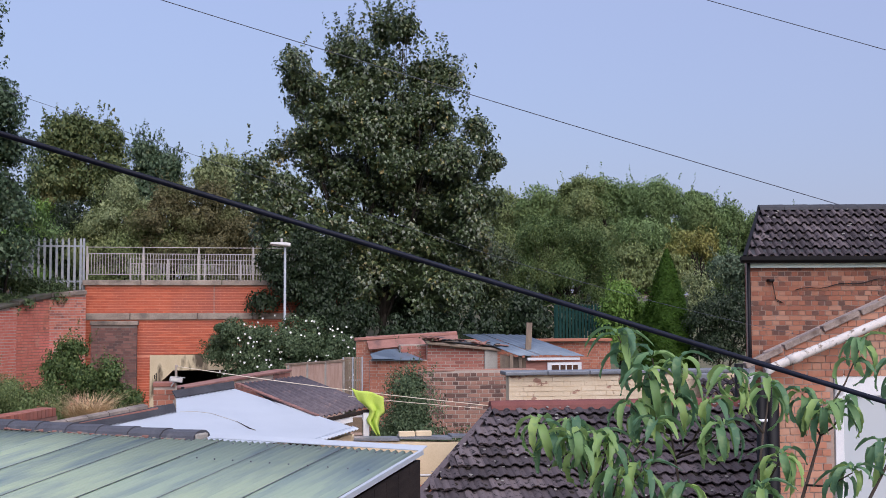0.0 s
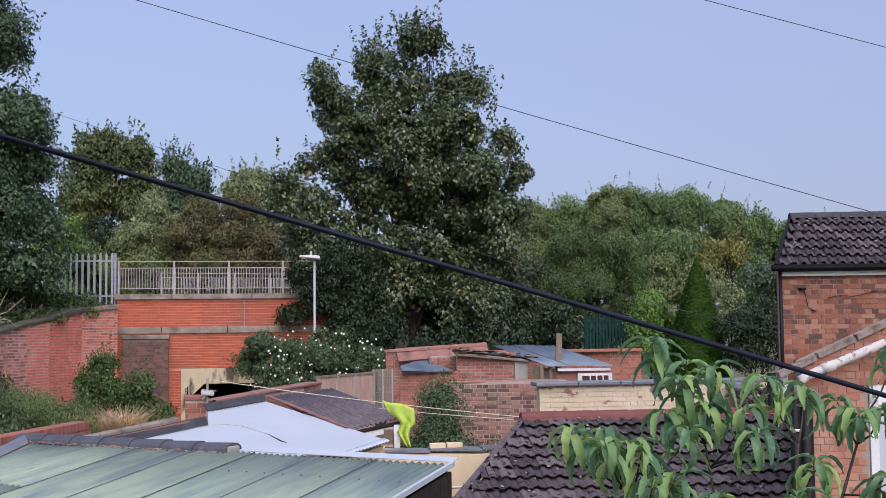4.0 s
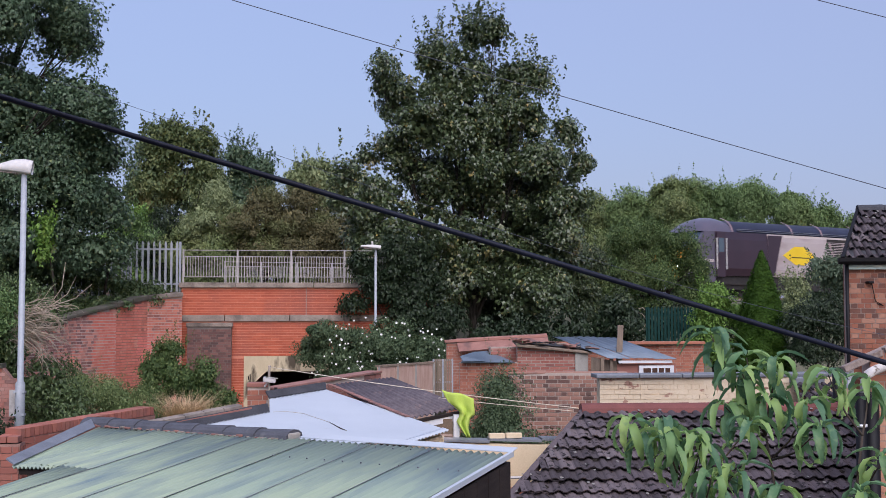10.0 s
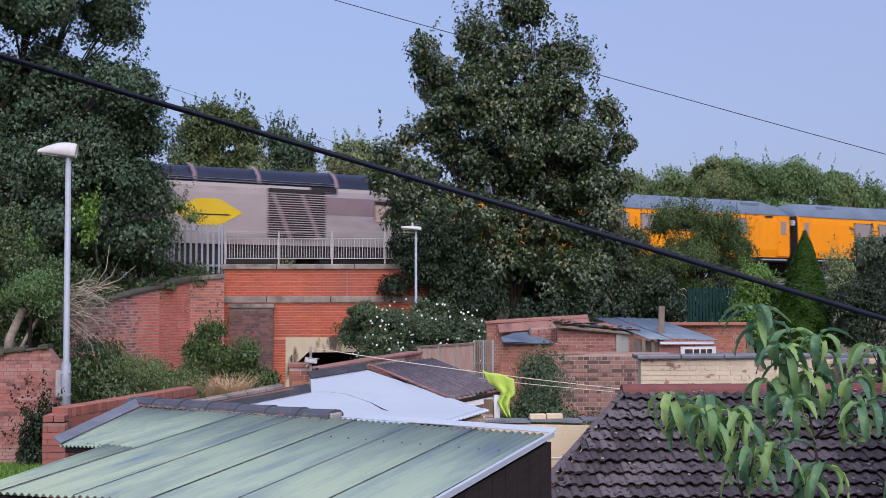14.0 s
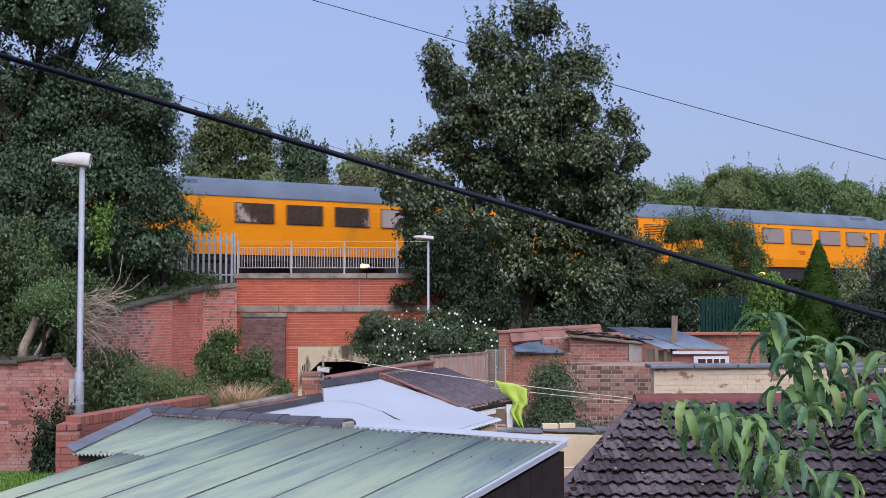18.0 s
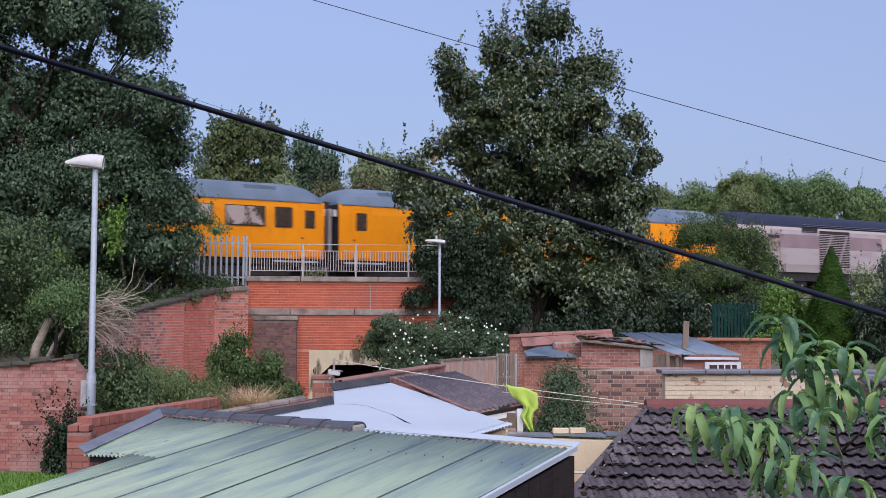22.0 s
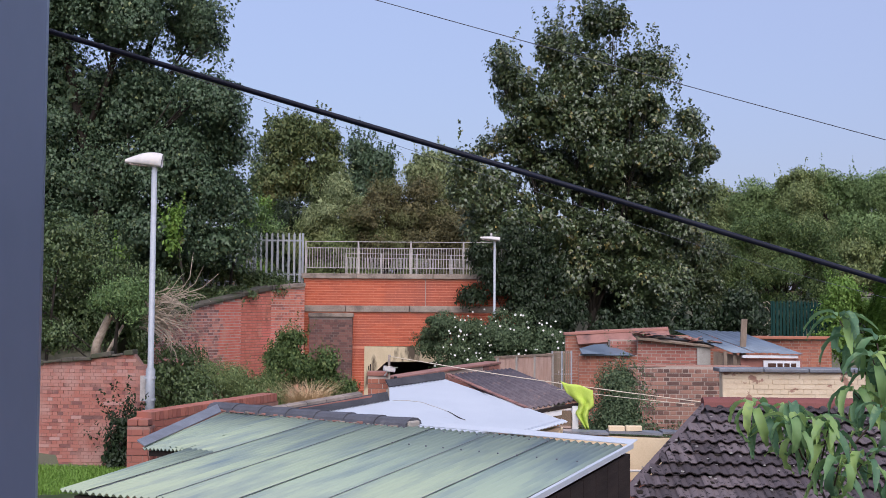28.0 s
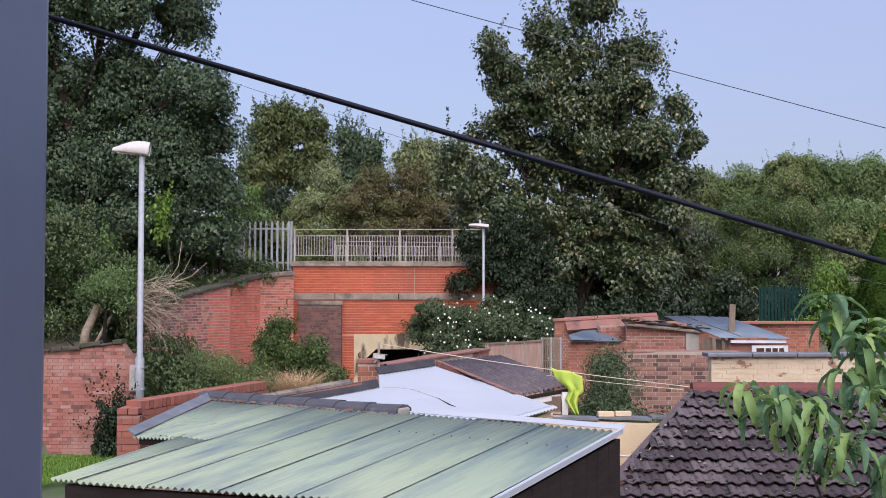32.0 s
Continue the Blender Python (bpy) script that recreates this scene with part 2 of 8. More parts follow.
M["concrete"] = material("concrete", (0.3, 0.28, 0.25), (0.42, 0.4, 0.36), 0.9, scale=3, stain=(0.14, 0.12, 0.1), stain_scale=2.0)
M["lintel"] = material("stained_painted_lintel", (0.52, 0.43, 0.28), (0.66, 0.56, 0.38), 0.8, scale=2, stain=(0.1, 0.075, 0.05),
                       stain_scale=2.0, stretch=(1.6, 1, 0.5), stain_at=(0.5, 0.62))
M["steel"] = material("galvanised_steel", (0.3, 0.33, 0.37), (0.4, 0.43, 0.47), 0.6, 0.15, scale=8, bump=0.05)
M["rail_paint"] = material("weathered_grey_rail_paint", (0.3317, 0.318, 0.3021), (0.5087, 0.4769, 0.4578), 0.6, 0.1, scale=6, bump=0.1)
M["lamp_white"] = material("lamp_housing", (0.508, 0.492, 0.476), (0.623, 0.607, 0.59), 0.5, scale=6, bump=0.03)
M["green_sheet"] = material("green_translucent_sheet", (0.1971, 0.2664, 0.1947), (0.2592, 0.3256, 0.238), 0.55, scale=3.0, fine=25, bump=0.05, stretch=(1, 0.12, 1), turn=23.5,
                            pieces=[(0.0, (0.273, 0.353, 0.291)), (1.0, (0.324, 0.392, 0.276))], stain=(0.125, 0.185, 0.21), stain_scale=4.2, stain_at=(0.44, 0.74))
M["pale_green_paint"] = material("pale_green_paint", (0.4, 0.5, 0.44), (0.5, 0.58, 0.52), 0.6, scale=3, bump=0.05)
M["white_sheet"] = material("white_corrugated_sheet", (0.4212, 0.4689, 0.5247), (0.477, 0.5247, 0.5779), 0.6, scale=1.5, bump=0.05,
                            stain=(0.36, 0.354, 0.355), stain_scale=2.2, stain_at=(0.68, 0.8))
M["slate_sheet"] = material("dark_fibre_sheet", (0.085, 0.072, 0.085), (0.15, 0.13, 0.145), 0.8, scale=5, fine=30, bump=0.3, stain=(0.2, 0.15, 0.15), stain_scale=4.0, stain_at=(0.56, 0.7))
M["coping_moss"] = material("mossy_dark_coping", (0.0525, 0.049, 0.0385), (0.119, 0.105, 0.084), 0.9, scale=6, stain=(0.042, 0.056, 0.0245), stain_scale=3.0)
M["felt"] = material("bituminous_felt", (0.036, 0.0368, 0.044), (0.068, 0.0704, 0.08), 0.7, scale=4)
M["ridge_slate"] = material("blue_black_ridge_tile", (0.05, 0.052, 0.062), (0.095, 0.098, 0.115), 0.6, scale=5, stain=(0.12, 0.12, 0.125), stain_scale=6.0, stain_at=(0.6, 0.75))
M["lead"] = material("lead_flashing", (0.13, 0.14, 0.16), (0.24, 0.26, 0.29), 0.5, 0.2, scale=4)
M["tile_dark"] = material("dark_concrete_tile", (0.0472, 0.0396, 0.0444), (0.113, 0.0944, 0.0991), 0.8, scale=7, fine=45, bump=0.3,
                          pieces=[(0.0, (0.0531, 0.0448, 0.0496)), (0.7, (0.118, 0.0968, 0.106)), (1.0, (0.177, 0.147, 0.153))],
                          stain=(0.0177, 0.0153, 0.0165), stain_scale=13.0, stain_at=(0.56, 0.64))
M["ridge_red"] = material("red_ridge_tile", (0.13, 0.04, 0.035), (0.2, 0.065, 0.055), 0.75, scale=4)
M["lichen"] = material("pale_lichen", (0.16, 0.152, 0.144), (0.272, 0.264, 0.248), 0.95, scale=40, bump=0.3)
M["moss"] = material("dark_moss", (0.012, 0.011, 0.01), (0.03, 0.025, 0.02), 0.95, scale=40, bump=0.5)
M["cream_render"] = material("cream_render", (0.62, 0.49, 0.31), (0.74, 0.61, 0.42), 0.8, scale=2, stain=(0.45, 0.33, 0.2), stain_scale=1.6, stain_at=(0.58, 0.75))
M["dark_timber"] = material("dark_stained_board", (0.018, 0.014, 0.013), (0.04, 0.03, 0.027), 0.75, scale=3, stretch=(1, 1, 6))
M["timber"] = material("weathered_board", (0.16, 0.12, 0.09), (0.3, 0.23, 0.17), 0.85, scale=4, stretch=(3, 3, 0.6))
M["fence_board"] = material("fence_board", (0.4, 0.25, 0.19), (0.54, 0.38, 0.31), 0.85, scale=4, stretch=(3, 3, 0.6))
M["white_paint"] = material("white_gloss_paint", (0.66, 0.67, 0.7), (0.78, 0.79, 0.8), 0.4, scale=3, bump=0.04)
M["black_plastic"] = material("black_plastic", (0.0036, 0.0036, 0.0048), (0.0084, 0.0084, 0.0108), 0.5, scale=6, bump=0.03)
M["cable_black"] = material("black_cable_sheath", (0.004, 0.006, 0.016), (0.009, 0.013, 0.03), 0.5, scale=40, bump=0.05)
M["wire_grey"] = material("grey_wire", (0.06, 0.068, 0.09), (0.1, 0.11, 0.14), 0.6, scale=20, bump=0.0)
M["rope"] = material("washing_line", (0.6, 0.52, 0.4), (0.74, 0.66, 0.52), 0.8, scale=30)
M["lime"] = material("lime_cloth", (0.4, 0.55, 0.07), (0.52, 0.66, 0.13), 0.85, scale=4, bump=0.05)
M["blue_sheet"] = material("blue_grey_steel_sheet", (0.09384, 0.1292, 0.1763), (0.1689, 0.2176, 0.2717), 0.5, 0.2, scale=1.5, stain=(0.1376, 0.0884, 0.0661), stain_scale=2.5, stain_at=(0.62, 0.75))
M["stone_verge"] = material("lichened_verge_stone", (0.18, 0.14, 0.12), (0.34, 0.28, 0.245), 0.85, scale=8, stain=(0.12, 0.085, 0.07), stain_scale=9.0, stain_at=(0.52, 0.68))
M["green_metal"] = material("dark_green_steel", (0.004, 0.03, 0.026), (0.008, 0.048, 0.042), 0.7, scale=6)
M["frame_vinyl"] = material("grey_window_frame", (0.1, 0.127, 0.202), (0.12, 0.148, 0.235), 0.45, scale=12, bump=0.01)
M["bark"] = material("bark", (0.0165, 0.0139, 0.0116), (0.0462, 0.0396, 0.0314), 0.95, scale=8, stretch=(2, 2, 0.5), bump=0.6)
M["dead_wood"] = material("dead_wood", (0.24, 0.195, 0.15), (0.48, 0.405, 0.315), 0.9, scale=10)
M["soil"] = material("yard_ground", (0.07, 0.075, 0.045), (0.14, 0.13, 0.09), 0.95, scale=1.2, stain=(0.05, 0.09, 0.03), stain_scale=0.6)
M["ballast"] = material("ballast", (0.1, 0.09, 0.08), (0.25, 0.22, 0.19), 0.95, scale=14, bump=0.8)
M["rail_steel"] = material("rail_steel", (0.16, 0.1, 0.07), (0.26, 0.18, 0.14), 0.5, 0.6, scale=8)
M["tarmac"] = material("tarmac", (0.04, 0.04, 0.042), (0.07, 0.07, 0.07), 0.9, scale=5)
M["yellow"] = material("yellow_coach_paint", (0.8, 0.26, 0.001), (0.88, 0.31, 0.002), 0.5, scale=0.8, fine=12, bump=0.02, local=True,
                       stain=(0.5, 0.22, 0.02), stain_scale=1.2, stretch=(1, 1, 0.4), stain_at=(0.62, 0.85))
M["coach_roof"] = material("grey_coach_roof", (0.1085, 0.1436, 0.1876), (0.1627, 0.2073, 0.268), 0.55, scale=1.0, bump=0.05, local=True)
M["under"] = material("underframe_black", (0.012, 0.011, 0.011), (0.035, 0.03, 0.028), 0.8, scale=5, local=True)
M["purple"] = material("dark_purple_paint", (0.026, 0.011, 0.02), (0.038, 0.017, 0.028), 0.3, scale=1, bump=0.02, local=True, coat=0.25)
M["slate_blue"] = material("slate_blue_paint", (0.0748, 0.0663, 0.0952), (0.0952, 0.08288, 0.1156), 0.3, scale=1, bump=0.02, local=True, coat=0.3)
M["silver"] = material("silver_pink_paint", (0.414, 0.3519, 0.3415), (0.5175, 0.4451, 0.4347), 0.4, 0.15, scale=1.2, bump=0.02, local=True, stain=(0.3519, 0.2794, 0.2691), stain_scale=1.4, stretch=(0.4, 1, 1))
M["cantrail"] = material("pale_cantrail_paint", (0.5, 0.44, 0.42), (0.6, 0.53, 0.5), 0.4, scale=1.2, bump=0.02, local=True)
M["lettering_red"] = material("red_lettering", (0.5, 0.04, 0.01), (0.56, 0.06, 0.015), 0.5, scale=2, bump=0.0, local=True)
M["mauve"] = material("mauve_band_paint", (0.24, 0.168, 0.18), (0.324, 0.228, 0.24), 0.4, scale=1.2, bump=0.02, local=True)
M["loco_roof"] = material("dark_blue_roof", (0.0064, 0.009, 0.026), (0.0144, 0.0189, 0.0468), 0.5, scale=2, local=True)
M["nose_yellow"] = material("warning_yellow", (0.8, 0.33, 0.01), (0.86, 0.38, 0.015), 0.4, scale=1, bump=0.02, local=True)
M["badge_yellow"] = material("badge_yellow", (0.74, 0.496, 0.012), (0.78, 0.56, 0.016), 0.5, scale=2, bump=0.02, local=True)
M["glass"] = glass_material("coach_glass", (0.6, 0.43, 0.34), 0.04)
M["glass"].node_tree.nodes["Principled BSDF"].inputs["Metallic"].default_value = 0.9
M["glass_pale"] = material("frosted_pane", (0.38, 0.3, 0.28), (0.5, 0.42, 0.4), 0.15, scale=1.5, bump=0.0, local=True)
M["screen"] = glass_material("windscreen", (0.06, 0.09, 0.12), 0.04)
M["pane"] = glass_material("house_pane", (0.5, 0.54, 0.57), 0.1)
M["headlight"] = glow_material("headlight", (1.0, 0.93, 0.8), 14.0)
M["marker"] = glow_material("work_light", (1.0, 0.5, 0.1), 8.0)
M["leaf_maple"] = leaf_material("maple_leaf", [(0.0, (0.03446, 0.05385, 0.02154)), (0.5, (0.07108, 0.1077, 0.04512)), (0.93, (0.1292, 0.1723, 0.07324)), (0.985, (0.2154, 0.2261, 0.08654)), (1.0, (0.3916, 0.3034, 0.09794))], (0.2545, 0.2056, 0.06853), (0.64, 0.72), 1.1, rough=0.32, through=0.2, gloss=0.7)
M["leaf_sycamore"] = leaf_material("sycamore_leaf", [(0.0, (0.04885, 0.08359, 0.04601)), (0.6, (0.0762, 0.1247, 0.06751)), (0.97, (0.1135, 0.172, 0.09202)), (1.0, (0.2176, 0.2451, 0.1032))], rough=0.4)
# near-black: the shade under maple and bridge is put into this leaf colour
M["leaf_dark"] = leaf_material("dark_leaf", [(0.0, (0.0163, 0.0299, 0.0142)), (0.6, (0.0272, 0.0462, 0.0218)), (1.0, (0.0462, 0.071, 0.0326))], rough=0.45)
M["leaf_mid"] = leaf_material("mid_green_leaf", [(0.0, (0.082, 0.155, 0.0546)), (0.6, (0.127, 0.21, 0.0728)), (1.0, (0.2, 0.301, 0.109))], rough=0.45)
M["leaf_wood"] = leaf_material("woodland_leaf", [(0.0, (0.0887, 0.1461, 0.05217)), (0.6, (0.1374, 0.2139, 0.07512)), (1.0, (0.204, 0.3026, 0.1148))], (0.1773, 0.2452, 0.0887), (0.46, 0.64), 0.3)
M["leaf_ochre"] = leaf_material("turning_leaf", [(0.0, (0.05588, 0.0887, 0.03379)), (0.5, (0.0958, 0.1309, 0.04646)), (1.0, (0.1597, 0.1859, 0.06758))], (0.2156, 0.1859, 0.06758), (0.58, 0.7), 0.5)
M["leaf_amber"] = leaf_material("amber_leaf", [(0.0, (0.112, 0.1162, 0.03203)), (0.5, (0.208, 0.2009, 0.05491)), (1.0, (0.32, 0.3171, 0.09152))], (0.16, 0.2114, 0.06406), (0.5, 0.7), 0.5)
M["leaf_olive"] = leaf_material("olive_leaf", [(0.0, (0.101, 0.1403, 0.05386)), (0.6, (0.1616, 0.2077, 0.0763)), (1.0, (0.2424, 0.3086, 0.1178))], (0.2373, 0.2525, 0.09911), (0.5, 0.68), 0.4)
M["leaf_pale"] = leaf_material("pale_leaf", [(0.0, (0.14, 0.186, 0.0814)), (1.0, (0.315, 0.362, 0.176))])
M["leaf_bright"] = leaf_material("bright_leaf", [(0.0, (0.0945, 0.189, 0.0338)), (1.0, (0.203, 0.338, 0.0675))])
M["leaf_cypress"] = leaf_material("cypress_spray", [(0.0, (0.0238, 0.06128, 0.004054)), (1.0, (0.0476, 0.1071, 0.008067))], rough=0.8, through=0.3)
M["leaf_brown"] = leaf_material("russet_leaf", [(0.0, (0.0738, 0.0738, 0.03444)), (0.5, (0.123, 0.1148, 0.05084)), (1.0, (0.1968, 0.1722, 0.0779))], (0.1394, 0.164, 0.0615), (0.5, 0.65), 0.7)
M["leaf_rose"] = leaf_material("rose_leaf", [(0.0, (0.05, 0.085, 0.042)), (0.6, (0.085, 0.13, 0.062)), (1.0, (0.15, 0.2, 0.1))])
M["leaf_ivy"] = leaf_material("ivy_leaf", [(0.0, (0.05208, 0.08471, 0.03247)), (0.6, (0.08471, 0.1302, 0.05208)), (1.0, (0.1441, 0.1961, 0.07812))], rough=0.4)
M["leaf_bramble"] = leaf_material("bramble_leaf", [(0.0, (0.104, 0.156, 0.0585)), (0.6, (0.163, 0.227, 0.0845)), (1.0, (0.286, 0.351, 0.143))])
M["leaf_thorn"] = leaf_material("thorn_leaf", [(0.0, (0.04048, 0.07832, 0.02432)), (0.6, (0.0756, 0.1272, 0.03784)), (1.0, (0.1688, 0.2232, 0.07432))], (0.1488, 0.1688, 0.06072), (0.55, 0.75), 0.35)
M["leaf_sage"] = leaf_material("sage_leaf", [(0.0, (0.05832, 0.0972, 0.05832)), (0.6, (0.1069, 0.1553, 0.0972)), (1.0, (0.185, 0.2336, 0.1458))])
M["leaf_peach"] = leaf_material("peach_leaf", [(0.0, (0.09412, 0.1985, 0.1198)), (0.4, (0.1412, 0.2706, 0.1354)), (0.65, (0.2225, 0.3699, 0.1354)), (1.0, (0.3594, 0.5052, 0.1667))], (0.2481, 0.3699, 0.1771), (0.52, 0.7), 40.0, rough=0.5, through=0.38)
M["grass"] = leaf_material("grass_blade", [(0.0, (0.1, 0.2, 0.025)), (1.0, (0.2, 0.35, 0.0625))])
M["straw"] = leaf_material("dry_grass", [(0.0, (0.46, 0.32, 0.17)), (1.0, (0.74, 0.57, 0.36))])
M["petal"] = material("white_petal", (0.74, 0.74, 0.7), (0.82, 0.82, 0.79), 0.7, scale=20, bump=0.0)
for dull in ("yellow", "coach_roof", "green_metal", "black_plastic", "cable_black", "wire_grey", "felt", "dark_timber", "bark", "moss", "slate_sheet", "tile_dark"):
    M[dull].node_tree.nodes["Principled BSDF"].inputs["Specular IOR Level"].default_value = 0.2


# ---- builders ----
def mesh_of(name, verts, faces, mats, smooth=False):
    me = bpy.data.meshes.new(name)
    me.from_pydata([tuple(v) for v in verts], [], [tuple(f) for f in faces])
    for m in (mats if isinstance(mats, (list, tuple)) else [mats]):
        me.materials.append(m)
    me.validate()
    if smooth:
        me.polygons.foreach_set("use_smooth", [True] * len(me.polygons))
    me.update()
    return me


def part(name, data, parent, m=None, label=""):
    ob = new(name, data)
    ob.parent = parent
    if m is not None:
        ob.matrix_basis = m
    return tagged(ob, label) if label else ob


def thing(name, label, category, m=None, data=None, group="", kind=""):
    ob = new(name, data)
    if m is not None:
        ob.matrix_basis = m
    return tagged(ob, label, category, group, kind)


def box_geo(x0, y0, z0, x1, y1, z1, bevel=0.0):
    """Vertices and faces of a box; a bevel cuts all its edges."""
    if bevel <= 0:
        v = [(x, y, z) for z in (z0, z1) for x, y in ((x0, y0), (x1, y0), (x1, y1), (x0, y1))]
        return v, [(3, 2, 1, 0), (4, 5, 6, 7), (0, 1, 5, 4), (1, 2, 6, 5), (2, 3, 7, 6), (3, 0, 4, 7)]
    bm = bmesh.new()
    bmesh.ops.create_cube(bm, size=1.0)
    for w in bm.verts:
        w.co = Vector((x0 + (w.co.x + 0.5) * (x1 - x0), y0 + (w.co.y + 0.5) * (y1 - y0), z0 + (w.co.z + 0.5) * (z1 - z0)))
    bmesh.ops.bevel(bm, geom=list(bm.edges), offset=bevel, segments=2, affect="EDGES", profile=0.6)
    bm.verts.index_update()
    v, f = [w.co[:] for w in bm.verts], [[w.index for w in q.verts] for q in bm.faces]
    bm.free()
    return v, f


def join_geo(pieces):
    vs, fs = [], []
    for v, f in pieces:
        o = len(vs)
        vs += list(v)
        fs += [tuple(i + o for i in q) for q in f]
    return vs, fs


def moved(geo, m):
    return [(m @ Vector(v))[:] for v in geo[0]], geo[1]


def box(name, mat, parent, x0, y0, z0, x1, y1, z1, bevel=0.0, label="", m=None):
    return part(name, mesh_of(name, *box_geo(x0, y0, z0, x1, y1, z1, bevel), mat), parent, m, label)


def tube_geo(pts, radii, sides=8, caps=True):
    """A tube along points, with a radius at each."""
    pts = [Vector(p) for p in pts]
    vs, fs = [], []
    for i, p in enumerate(pts):
        d = (pts[min(i + 1, len(pts) - 1)] - pts[max(i - 1, 0)]).normalized()
        a = d.cross(Vector((0, 0, 1)) if abs(d.z) < 0.9 else Vector((1, 0, 0))).normalized()
        b = d.cross(a)
        r = radii[i] if isinstance(radii, (list, tuple)) else radii
        vs += [(p + (a * math.cos(k * math.tau / sides) + b * math.sin(k * math.tau / sides)) * r)[:] for k in range(sides)]
    for i in range(len(pts) - 1):
        for k in range(sides):
            q = (k + 1) % sides
            fs.append((i * sides + k, i * sides + q, (i + 1) * sides + q, (i + 1) * sides + k))
    if caps:
        fs += [tuple(range(sides))[::-1], tuple(range((len(pts) - 1) * sides, len(pts) * sides))]
    return vs, fs


def prism_geo(outline, y0, y1):
    """An outline in x and z, pushed from y0 to y1."""
    n = len(outline)
    vs = [(x, y0, z) for x, z in outline] + [(x, y1, z) for x, z in outline]
    return vs, [tuple(range(n)), tuple(range(2 * n - 1, n - 1, -1))] + [(i, i + n, (i + 1) % n + n, (i + 1) % n) for i in range(n)]


def frame_at(p, q):
    """A pose at p with its x axis level and towards q, z up."""
    d = Vector((q[0] - p[0], q[1] - p[1], 0))
    return pose(p[0], p[1], p[2], 0, 0, math.degrees(math.atan2(d.y, d.x))), d.length


BRICK_MESH = {}


def brick_wall(parent, p, q, height, mat, z0=0.0, mortar=None, top=None, hole=None, parts=300, near=None, seed=1, thick=0.22,
               brick=(0.215, 0.065), core=True, headers=True, joint=0.01, perp=None, proud=0.008):
    """A wall from p to q, face towards the right hand of that way turned back (the face looks to -y of its frame).
    height is that of its top. Core of mortar, bricks proud of it: the nearest ones as objects, the rest joined. top(u): height of the top at u."""
    m, length = frame_at(p, q)
    bl, bh = brick
    perp = joint if perp is None else perp
    rows = int((height - z0) / (bh + joint))
    rng = random.Random(seed)
    key = (mat.name, bl, bh, perp, proud)
    if key not in BRICK_MESH:
        BRICK_MESH[key] = [mesh_of("brick", *box_geo(-w / 2, -proud, -bh / 2, w / 2, 0.02, bh / 2), mat) for w in (bl, bl / 2 - perp / 2)]
    spots, ends = [], []
    for r in range(rows):
        z = z0 + 0.005 + r * (bh + joint) + bh / 2
        head = r % 2 if headers else 0
        w = bl / 2 - perp / 2 if head else bl
        u = -(r % 2) * (bl + perp) / (4 if headers else 2)
        while u < length:
            a, b = max(u, 0.0), min(u + w, length)
            mid = (a + b) / 2
            if b - a > 0.03 and (top is None or z + bh / 2 < top(mid)) and not (hole and hole(mid, z)):
                (spots if b - a > w - 0.01 else ends).append((mid, z, head) if b - a > w - 0.01 else (a, b, z))
            u += w + perp
    near = near or (length / 2, height)
    spots.sort(key=lambda s: (s[0] - near[0]) ** 2 + ((s[1] - near[1]) * 1.5) ** 2)
    for u, z, head in spots[:parts]:
        part("brick", BRICK_MESH[key][head], parent, m @ pose(u + rng.uniform(-0.004, 0.004), rng.uniform(-0.6, 0.4) * proud * 0.7, z - p[2], 0, rng.uniform(-0.8, 0.8), rng.uniform(-0.5, 0.5)))
    rest = [box_geo(a, -proud, z - bh / 2 - p[2], b, 0.02, z + bh / 2 - p[2]) for a, b, z in ends]
    for u, z, head in spots[parts:]:
        o, w = rng.uniform(-0.4, 0.2) * proud, (bl / 2 - perp / 2 if head else bl)
        rest.append(box_geo(u - w / 2, -proud + o, z - bh / 2 - p[2], u + w / 2, 0.02, z + bh / 2 - p[2]))
    if rest:
        ob = part("brickwork", mesh_of("brickwork", *join_geo(rest), mat), parent, m)
        tagged(ob, kind="stuff")
    if core:
        n = 24
        outline = [(0, z0 - p[2]), (length, z0 - p[2])]
        hi = lambda u: min(height, top(u)) if top else height
        outline += [(length * (1 - k / n), hi(length * (1 - k / n)) - p[2]) for k in range(n + 1)]
        if hole is None or core == "always":
            part("wall_core", mesh_of("wall_core", *prism_geo(outline, 0.0, thick), mortar or M["mortar"]), parent, m)
    return m, length


